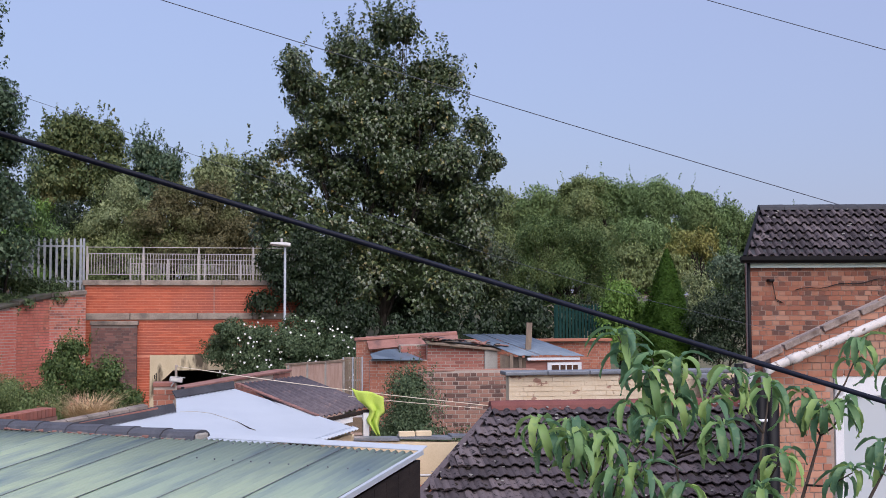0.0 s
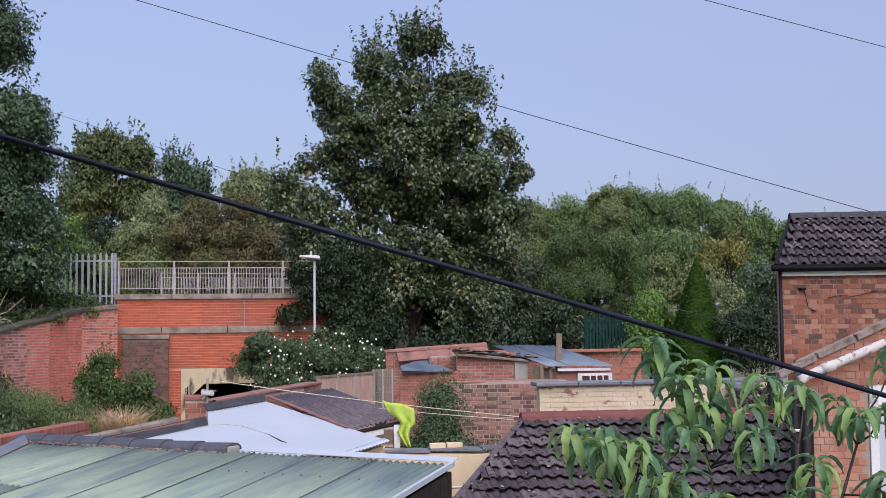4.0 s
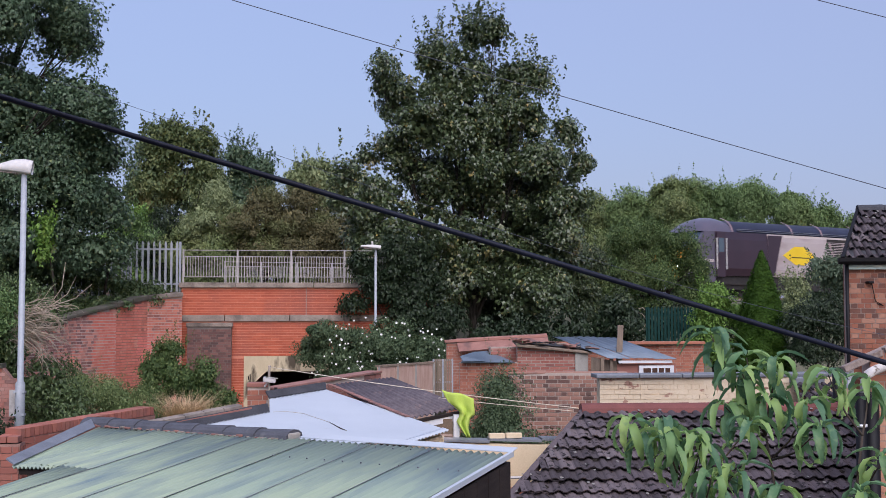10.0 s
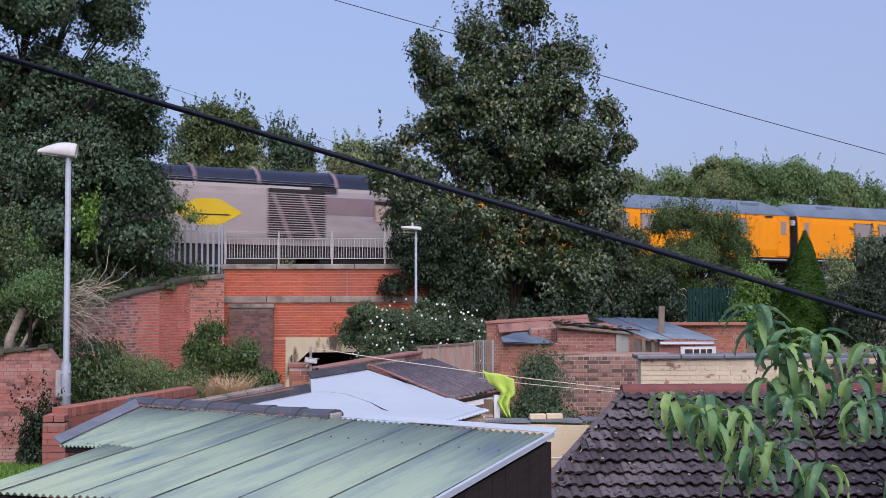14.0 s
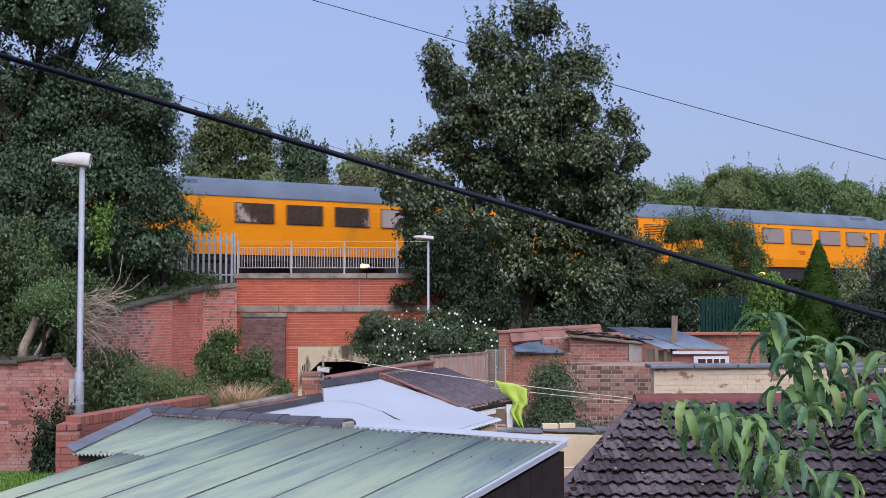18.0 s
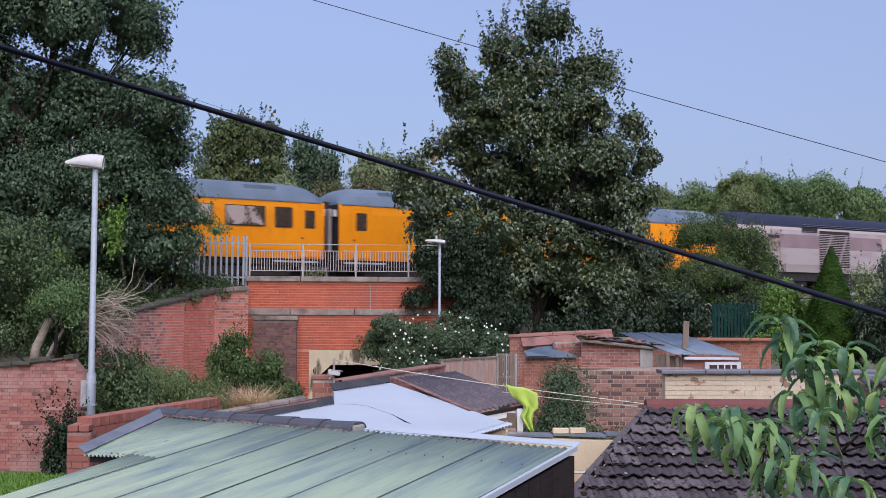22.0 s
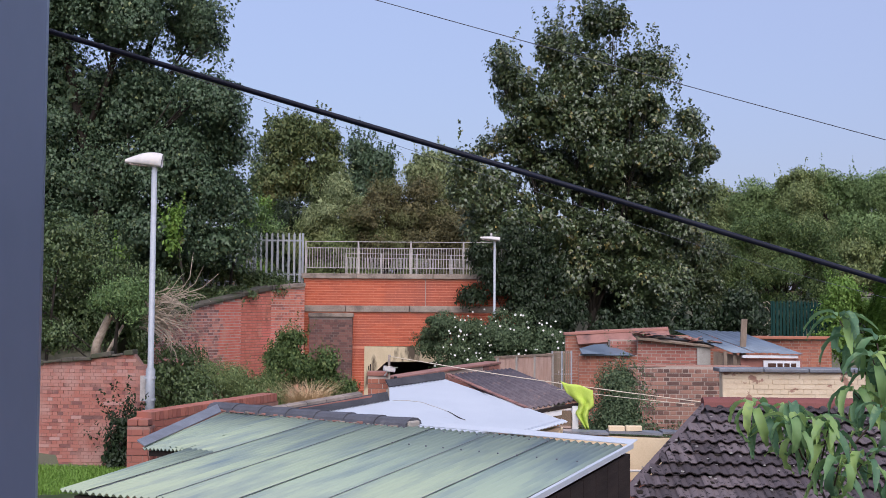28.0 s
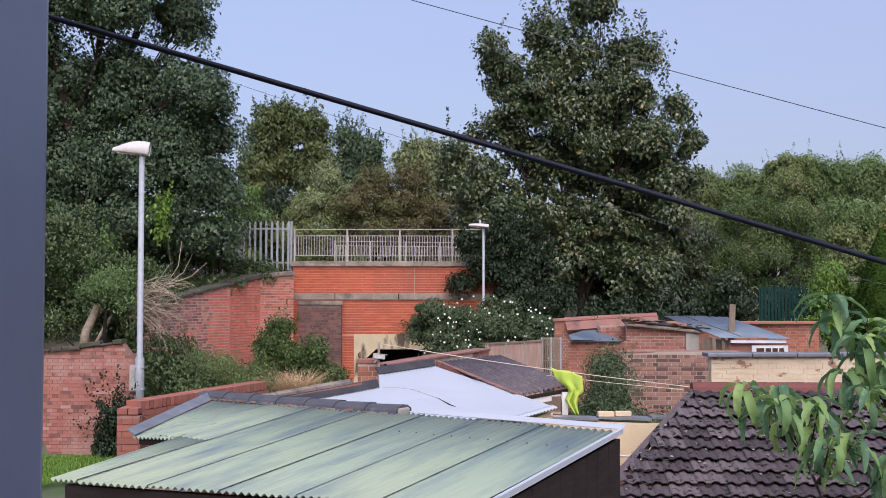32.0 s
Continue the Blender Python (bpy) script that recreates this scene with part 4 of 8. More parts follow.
def coach(label, openings, lamp=None):
    c = thing("railway_coach", label, "train coach", group="coaches of the train")
    for s in (-1, 1):
        box("rain_gutter", M["coach_roof"], c, -9.9, s * 1.335 - 0.02, 3.03, 9.9, s * 1.335 + 0.02, 3.06)
    part("body", mesh_of("body", *side_skin(-10.0, 10.0), M["yellow"]), c)
    for s in (-1, 1):
        box("end_wall", M["under"], c, min(s * 9.94, s * 9.99), -1.3, 1.0, max(s * 9.94, s * 9.99), 1.3, 3.06)
    st = [(-10.0, 0.0, 0.96), (-9.98, 0.45, 0.99), (-9.6, 0.8, 1.0), (-9.0, 0.97, 1.0), (-8.5, 1, 1), (8.5, 1, 1), (9.0, 0.97, 1), (9.6, 0.8, 1), (9.98, 0.45, 0.99), (10.0, 0.0, 0.96)]
    part("roof", mesh_of("roof", *roof_skin(st), M["coach_roof"], True), c, label="grey domed coach roof")
    for x in (-6.5, -2.2, 2.2, 6.5):
        box("roof_seam", M["coach_roof"], c, x - 0.015, -0.6, 3.73, x + 0.015, 0.6, 3.815)
    for x in (-7.6, 7.6):
        box("roof_hatch", M["coach_roof"], c, x - 0.6, -1.08, 3.44, x + 0.6, -0.8, 3.6, 0.01, m=None)
    box("underframe", M["under"], c, -9.9, -1.2, 0.8, 9.9, 1.2, 1.0)
    box("centre_sill", M["under"], c, -9.6, -0.28, 0.22, 9.6, 0.28, 0.82, 0.03)
    box("battery_box", M["under"], c, -3.4, -1.2, 0.35, -0.6, 1.2, 0.8, 0.03)
    box("equipment_case", M["under"], c, 0.4, -1.2, 0.4, 3.6, 1.2, 0.8, 0.03)
    for s in (-1, 1):
        box("step_board", M["steel"], c, s * 8.9 - 0.85, -1.4, 0.86, s * 8.9 + 0.85, -1.3, 0.92)
        bogie(c, s * 7.1)
        g = box("gangway", M["under"], c, min(s * 9.99, s * 10.25), -0.55, 0.95, max(s * 9.99, s * 10.25), 0.55, 3.2, 0.04)
        box("gangway_plate", M["silver"], g, min(s * 10.1, s * 10.2), -0.95, 1.3, max(s * 10.1, s * 10.2), -0.6, 2.9, 0.02)
        box("jumper_box", M["lamp_white"], c, min(s * 10.0, s * 10.12), -1.2, 2.6, max(s * 10.0, s * 10.12), -1.0, 2.85, 0.01)
    for kind, x0, x1 in openings:
        if kind == "w":
            window(c, x0, x1, 2.14, 2.8, M["glass"])
        elif kind == "p":
            window(c, x0, x1, 2.0, 2.66, M["glass_pale"])
        elif kind == "l":
            louvre(c, x0, x1, 2.22, 2.74, 7, M["yellow"])
        elif kind == "d":
            d = box("door", M["yellow"], c, x0 - 0.22, -1.382, 1.06, x1 + 0.22, -1.36, 3.0, 0.006)
            box("window", M["glass"], d, x0, -1.392, 2.1, x1, -1.38, 2.75)
            box("door_handle", M["under"], d, x0 - 0.14, -1.4, 1.72, x0 - 0.04, -1.38, 1.76)
        elif kind == "v":
            box("vent", M["under"], c, x0, -1.372, 2.9, x1, -1.33, 2.99)
        elif kind == "b":
            box("lettering_bar", M["under"], c, x0, -1.377, 1.44, x1, -1.36, 1.5)
        elif kind == "r":
            box("lettering_bar", M["lettering_red"], c, x0, -1.377, 1.72, x1, -1.36, 1.8)
            box("lettering_bar", M["lettering_red"], c, x0 + 0.35 * (x1 - x0), -1.377, 1.62, x1, -1.36, 1.68)
    # windows on the far side, alike
    for x in (-6, -3, 0, 3, 6):
        window(c, x - 0.6, x + 0.6, 2.14, 2.8, M["glass"], 1.345)
    if lamp is not None:
        wl = box("work_light", M["under"], c, lamp - 0.12, -1.42, 0.54, lamp + 0.12, -1.25, 0.8, 0.02)
        for dx, r in ((-0.05, 0.075), (0.09, 0.05)):
            part("bulb", mesh_of("bulb", *tube_geo([(lamp + dx, -1.46, 0.67), (lamp + dx, -1.42, 0.67)], r, 14), M["marker"]), wl)
    return c


def power_car(label, badge):
    """A wedge-nosed power car; its nose looks to -x, its inner end to +x."""
    p = thing("power_car", label, "locomotive", group="power cars of the train")
    # nose: rings from the buffer beam up the rake; station, half width, height of the top
    ring = [(-8.82, 0.8, 1.5), (-8.76, 0.98, 1.58), (-8.5, 1.12, 1.86), (-8.04, 1.2, 2.25)]
    secs = []
    for x, w, top in ring:
        side = [(0.06, 1.42), (0.03, (1.42 + top) / 2), (0.0, top)]
        secs.append([(x + dx, -w, z) for dx, z in side] + [(x + dx, w, z) for dx, z in side[::-1]])
    nose = mesh_of("nose", *loft(secs), [M["nose_yellow"], M["slate_blue"]], False)
    for k, f in enumerate(nose.polygons):          # yellow in front, slate at the cheeks
        f.material_index = 0 if k % 5 == 2 else 1
    part("nose", nose, p, label="yellow sloping nose with slate cheeks")
    part("nose_front", mesh_of("nose_front", *join_geo([box_geo(-8.83, -0.8, 1.1, -8.77, 0.8, 1.5, 0.02), box_geo(-8.76, -0.78, 0.85, -8.7, 0.78, 1.1, 0.02)]), M["nose_yellow"]), p, label="yellow front below the headlights")
    low = [[(x + dx, s * w, z) for s, a in ((-1, 1), (1, -1)) for dx, z in ((0.3, 0.7), (0.1, 1.05), (0.03, 1.415))[::a]] for x, w, top in ring]
    part("nose_valance", mesh_of("nose_valance", *loft(low), M["purple"], False), p, label="dark purple valance under the headlights")
    scr = [(-8.03, -1.1, 2.26), (-8.03, 1.1, 2.26), (-7.42, 1.02, 3.02), (-7.42, -1.02, 3.02)]
    part("windscreen", mesh_of("windscreen", scr + [(x + 0.06, y, z - 0.03) for x, y, z in scr], [(0, 1, 2, 3), (7, 6, 5, 4), (0, 4, 5, 1), (1, 5, 6, 2), (2, 6, 7, 3), (3, 7, 4, 0)], M["screen"]), p)
    # cab sides, swept back
    pts = [(-8.4, 0.7, 1.14), (-8.6, 1.4, 1.1), (-8.03, 2.26, 1.18), (-7.42, 3.04, 1.26), (-6.8, 3.06, 1.32), (-6.8, 0.7, 1.34)]
    for s in (-1, 1):
        vs = [(x, s * y, z) for x, z, y in pts] + [(x, s * (y - 0.05), z) for x, z, y in pts]
        n = len(pts)
        part("cab_side", mesh_of("cab_side", vs, [tuple(range(n))] + [tuple(range(n, 2 * n))[::-1]] + [(i, i + n, (i + 1) % n + n, (i + 1) % n) for i in range(n)], M["slate_blue"]), p)
        part("cab_corner", mesh_of("cab_corner", [(-8.03, s * 1.1, 2.26), (-7.42, s * 1.02, 3.02), (-7.42, s * 1.26, 3.04), (-8.03, s * 1.18, 2.26)], [(0, 1, 2, 3)], M["slate_blue"]), p)
        box("cab_door", M["purple"], p, -6.75, s * 1.376 - 0.015, 0.95, -6.15, s * 1.376 + 0.015, 3.0)
        box("door_window", M["screen"], p, -6.62, s * 1.392 - 0.006, 2.1, -6.24, s * 1.392 + 0.006, 2.75)
        for x in (-6.76, -6.08):
            box("grab_rail", M["lamp_white"], p, x - 0.028, s * 1.41 - 0.02, 1.3, x + 0.028, s * 1.41 + 0.02, 2.75, 0.01)
    # body in painted lengths
    part("body", mesh_of("body", *side_skin(-6.8, -3.0), M["purple"]), p)
    part("body_panel", mesh_of("body_panel", *side_skin(-3.0, 8.8), M["silver"]), p)
    part("end_wall", mesh_of("end_wall", [(8.8, -1.3, 1.0), (8.8, 1.3, 1.0), (8.8, 1.3, 3.05), (8.8, -1.3, 3.05)], [(3, 2, 1, 0)], M["purple"]), p)
    part("floor", mesh_of("floor", *box_geo(-8.6, -1.1, 0.7, -6.8, 1.1, 0.9), M["under"]), p)
    for s in (-1, 1):
        y = s * 1.374
        out = lambda d: (y - d, y + 0.002) if s < 0 else (y - 0.002, y + d)
        part("livery_slant", mesh_of("livery_slant", *prism_geo([(-3.0, 1.05), (-2.5, 1.05), (-1.9, 2.98), (-3.0, 2.98)], *out(0.004)), M["purple"]), p)
        box("cantrail_strip", M["cantrail"], p, -1.75, min(out(0.005)) + (0.045 if s < 0 else -0.045), 2.86, 8.75, max(out(0.005)) + (0.045 if s < 0 else -0.045), 3.04)
        part("livery_band", mesh_of("livery_band", *prism_geo([(4.0, 2.1), (8.7, 2.1), (8.7, 2.72), (4.0, 2.72)] if badge else [(-1.5, 2.1), (8.7, 2.1), (8.7, 2.72), (-1.3, 2.72)], *out(0.003)), M["mauve"]), p)
        x0, x1 = (1.7, 4.0) if badge else (1.1, 3.3)
        g = box("louvre", M["under"], p, x0, min(out(0.008)), 1.25, x1, max(out(0.008)), 2.95)
        for k in range(20):
            z = 1.25 + 1.7 * (k + 0.5) / 20
            box("slat", M["silver"], g, x0, min(out(0.03)), z - 0.016, x1, max(out(0.03)), z + 0.012)
        for n in (0, 1):                            # struts that show between the slats
            xa = x0 + (x1 - x0) * (0.05 + 0.5 * n)
            part("strut", mesh_of("strut", *prism_geo([(xa, 2.9), (xa + 0.16, 2.9), (xa + 0.86, 1.3), (xa + 0.7, 1.3)], *out(0.012)), M["mauve"]), g)
        x0 = 6.1
        w = box("window", M["under"], p, x0 - 0.03, min(out(0.006)), 1.97, x0 + 0.75, max(out(0.006)), 2.66)
        q = box("roof_grille", M["under"], p, 3.4, min(out(0.02)) + (0.045 if s < 0 else -0.045), 2.84, 4.5, max(out(0.02)) + (0.045 if s < 0 else -0.045), 3.06)
        for k in range(3):
            box("slat", M["lead"], q, 3.4, min(out(0.03)) + (0.045 if s < 0 else -0.045), 2.89 + 0.06 * k, 4.5, max(out(0.03)) + (0.045 if s < 0 else -0.045), 2.905 + 0.06 * k)
        box("pane", M["glass"], w, x0, min(out(0.012)), 2.0, x0 + 0.72, max(out(0.012)), 2.63)
        if badge:
            o = [(-1.85, 2.05), (-0.85, 1.6), (-0.15, 1.6), (0.75, 2.05), (-0.15, 2.5), (-0.95, 2.5)]
            bd = part("badge", mesh_of("badge", *prism_geo(o, *out(0.01)), M["badge_yellow"]), p, label="yellow diamond badge")
            box("badge_bar", M["under"], bd, -1.2, min(out(0.014)), 2.03, 0.25, max(out(0.014)), 2.08)
    st = [(-7.52, 0.0, 0.8), (-7.3, 0.35, 0.97), (-7.0, 0.7, 1.0), (-6.5, 0.93, 1.0), (-6.2, 0.97, 1.0), (-5.8, 0.9, 1.0), (-5.6, 0.84, 1.0)]
    part("cab_roof", mesh_of("cab_roof", *roof_skin(st), M["slate_blue"], True), p)
    part("roof", mesh_of("roof", *roof_skin([(-5.6, 0.84, 1.0), (8.3, 0.9, 1.0), (8.75, 0.5, 1.0), (8.8, 0.0, 1.0)]), M["loco_roof"], True), p)
    for k in range(5):
        z = 3.12 + 0.085 * k
        y = 1.33 - 0.07 * k - 0.012 * k * k
        for s in (-1, 1):
            box("roof_slat", M["lead"], p, -5.2, s * y - 0.035, z - 0.012, 4.4, s * y + 0.045, z + 0.006)
    for x in (-5.55, -1.0, 1.4, 4.5):
        part("roof_band", mesh_of("roof_band", *loft([[(x + dx, -w - 0.015, z + 0.012) for w, z in ROOF[:4]] for dx in (-0.06, 0.06)]), M["mauve"]), p)
    for s in (-1, 1):
        h = box("headlight", M["lamp_white"], p, -8.82, s * 0.8 - 0.2, 1.43, -8.4, s * 0.8 + 0.2, 1.61, 0.03)
        box("lens", M["headlight"], h, -8.85, s * 0.8 - 0.13, 1.46, -8.81, s * 0.8 + 0.13, 1.57)
    box("nose_grille", M["under"], p, -8.84, -0.34, 1.12, -8.4, 0.34, 1.34)
    box("underframe", M["under"], p, -8.5, -1.2, 0.6, 8.7, 1.2, 1.0)
    box("fuel_tank", M["under"], p, -2.2, -1.25, 0.3, 2.2, 1.25, 0.7, 0.05)
    box("cab_label", M["silver"], p, -7.6, -1.33, 1.62, -6.9, -1.3, 1.76)
    for x in (-5.6, 5.6):
        bogie(p, x)
    box("coupler", M["under"], p, 8.8, -0.5, 0.9, 9.05, 0.5, 3.1, 0.03)
    for ob in p.children:                          # it stands a little taller than the coaches
        ob.data.transform(Matrix.Scale(1.045, 4, (0, 0, 1)))
    return p


TRAIN = []


def make_train():
    w = lambda *xs: [("w", a, b) for a, b in xs]
    TRAIN.append((power_car("wedge-nosed power car in purple and silver with yellow nose", True), -50.2, 0))
    TRAIN.append((coach("bright yellow coach with grey roof and mixed windows",
                        [("d", -9.6, -9.25), ("d", 9.35, 9.75)] + w((-4.95, -4.3), (-3.0, -2.4), (-1.75, -0.45), (0.3, 1.75), (2.4, 3.9), (4.42, 5.88), (6.4, 7.0))
                        + [("v", 8.3, 8.8), ("v", -8.8, -8.3)]), -30.9, 0))
    TRAIN.append((coach("bright yellow coach with large windows and small lettering",
                        [("d", -9.55, -9.2), ("d", 9.33, 9.7)] + w((-5.7, -4.26), (-3.74, -2.33), (-1.79, -0.4), (0.15, 1.6), (2.1, 3.55), (4.1, 5.5), (6.03, 7.46))
                        + [("v", 7.95, 8.45), ("b", 5.4, 6.8)], -0.6), -10.3, 0))
    TRAIN.append((coach("bright yellow coach with a louvred panel and large windows",
                        [("d", -9.43, -9.02), ("d", 9.22, 9.62), ("l", -7.25, -6.2)] + w((-5.6, -4.2), (-3.68, -2.29), (-1.75, -0.34), (0.19, 1.6), (2.2, 3.6), (4.2, 5.7), (6.22, 7.66), (8.09, 8.71))
                        + [("v", -8.6, -8.1), ("r", 2.65, 3.15)], 0.05), 10.3, 0))
    TRAIN.append((coach("bright yellow coach with few windows and a louvre",
                        [("d", -9.3, -8.85), ("d", 9.5, 9.85), ("l", -7.0, -6.0)] + w((-5.85, -4.4), (-1.9, -0.45), (0.4, 1.8), (2.33, 3.8), (8.4, 9.0))
                        + [("v", 8.4, 8.9), ("b", 5.6, 6.2), ("r", 2.0, 3.1)]), 30.9, 0))
    TRAIN.append((power_car("trailing power car in silver and mauve with purple cab", False), 50.2, 180))


make_train()


# ---- sheds, roofs and yard walls ----
def corrugated(name, mat, parent, a, b, c, d, pitch, depth, sheets, label="", waves_along=True, lap=0.012):
    """Corrugated sheets over the quad a-b (high edge) and d-c (low edge); each sheet is a part."""
    a, b, c, d = (Vector(v) for v in (a, b, c, d))
    width = (b - a).length
    n = (b - a).cross(d - a).normalized()
    if n.z < 0:
        n = -n
    per = max(2, round(width / sheets / pitch))
    for s in range(sheets):
        steps = per * 6
        vs, fs = [], []
        for k in range(steps + 1):
            u = (s + k / steps) / sheets
            w = math.cos(math.tau * k / 6) * depth
            up = n * (w + lap * (s % 2) + 0.003 * math.sin(s * 2.7))
            vs += [(a.lerp(b, u) + up)[:], (d.lerp(c, u) + up)[:], (a.lerp(b, u) + up - n * 0.006)[:], (d.lerp(c, u) + up - n * 0.006)[:]]
        for k in range(steps):
            i = 4 * k
            fs += [(i, i + 1, i + 5, i + 4), (i + 2, i + 6, i + 7, i + 3), (i + 1, i + 3, i + 7, i + 5), (i, i + 4, i + 6, i + 2)]
        part(name, mesh_of(name, vs, fs, mat, True), parent, None, label)


def slab(name, mat, parent, a, b, c, d, t, label=""):
    """A slab of thickness t under the quad a b c d."""
    q = [Vector(v) for v in (a, b, c, d)]
    n = (q[1] - q[0]).cross(q[3] - q[0]).normalized()
    if n.z < 0:
        n = -n
    vs = [v[:] for v in q] + [(v - n * t)[:] for v in q]
    return part(name, mesh_of(name, vs, [(0, 1, 2, 3), (7, 6, 5, 4), (0, 4, 5, 1), (1, 5, 6, 2), (2, 6, 7, 3), (3, 7, 4, 0)], mat), parent, None, label)


def wall_quad(name, mat, parent, p, q, z0, zp, zq, thick=0.12):
    """A plain wall from p to q with a top that runs from zp to zq."""
    m, ln = frame_at((p[0], p[1], 0), q)
    return part(name, mesh_of(name, *prism_geo([(0, z0), (ln, z0), (ln, zq), (0, zp)], 0, thick), mat), parent, m)


def tile_mesh(mat, w=0.3, l=0.4, t=0.014, roll=1.0):
    """An interlocking tile with two rolls, its upper end at the origin, running down -y."""
    prof = [(0.0, 0.03), (0.02, 0.048), (0.045, 0.052), (0.07, 0.03), (0.085, 0.004), (0.13, 0.0), (0.15, 0.03), (0.17, 0.048), (0.195, 0.052), (0.22, 0.03), (0.235, 0.004), (0.285, 0.0), (0.3, 0.02)]
    vs, fs = [], []
    for x, z in [(x, z * roll) for x, z in prof]:
        vs += [(x * w / 0.3, 0, z), (x * w / 0.3, -l, z + 0.06), (x * w / 0.3, -l + 0.004, z + 0.044), (x * w / 0.3, -l + 0.12, z + 0.03)]
    for k in range(len(prof) - 1):
        i = 4 * k
        fs += [(i, i + 1, i + 5, i + 4), (i + 1, i + 2, i + 6, i + 5), (i + 2, i + 3, i + 7, i + 6)]
    return mesh_of("roof_tile", vs, fs, mat, False)


def tiled_slope(parent, left, right, run, drop, mat, w=0.3, gauge=0.32, seed=3, flare=0.0, lichen=60, least=-9.0, roll=1.0):
    """Tiles from a level ridge left-right down a slope; run is level, drop is height lost."""
    m, ln = frame_at(left, right)
    tl = math.hypot(run, drop)
    ang = math.degrees(math.atan2(drop, run))
    me = tile_mesh(mat, w, gauge + 0.07, roll=roll)
    rng = random.Random(seed)
    for r in range(int(tl / gauge)):
        out = flare * r * gauge
        inner = max(-int(out / w), int(least / w))
        if -out < inner * w - 0.03 and -out > least:
            part("roof_tile", me, parent, m @ pose(0, 0, 0, ang, 0, 0) @ pose(-out, -r * gauge, -0.006))
        for k in range(inner, int(ln / w + 0.5)):
            part("roof_tile", me, parent, m @ pose(0, 0, 0, ang, 0, 0) @ pose(k * w, -r * gauge, rng.uniform(-0.003, 0.005), rng.uniform(-0.7, 0.7), rng.uniform(-0.5, 0.5), rng.uniform(-0.5, 0.5)))
    flecks = []
    for _ in range(lichen):
        v = rng.random()
        c = pose(0, 0, 0, ang, 0, 0) @ pose(rng.uniform(-flare * v * tl, ln), -v * tl, 0.07, rng.uniform(-12, 4), 0, rng.uniform(0, 90))
        r = rng.uniform(0.012, 0.03)
        flecks.append(moved(([(math.cos(q * math.tau / 6) * r * rng.uniform(0.6, 1.2), math.sin(q * math.tau / 6) * r, 0) for q in range(6)] + [(0, 0, r * 0.3)], [(q, (q + 1) % 6, 6) for q in range(6)]), c))
    tagged(part("lichen", mesh_of("lichen", *join_geo(flecks), M["lichen"]), parent, m, "pale flecks of lichen"), kind="stuff")
    return m, ln, ang, tl


# garage with the green corrugated roof
GR = Vector((1.72, 10.45, 3.54))
GU = Vector((0.794, -0.607, 0))      # along the high edge, to its near end
GV = Vector((-0.607, -0.794, -0.055))  # down the slope, towards the house


def gp(u, v, dz=0.0):
    p = GR + GU * u + GV * v
    return (p.x, p.y, p.z + dz)


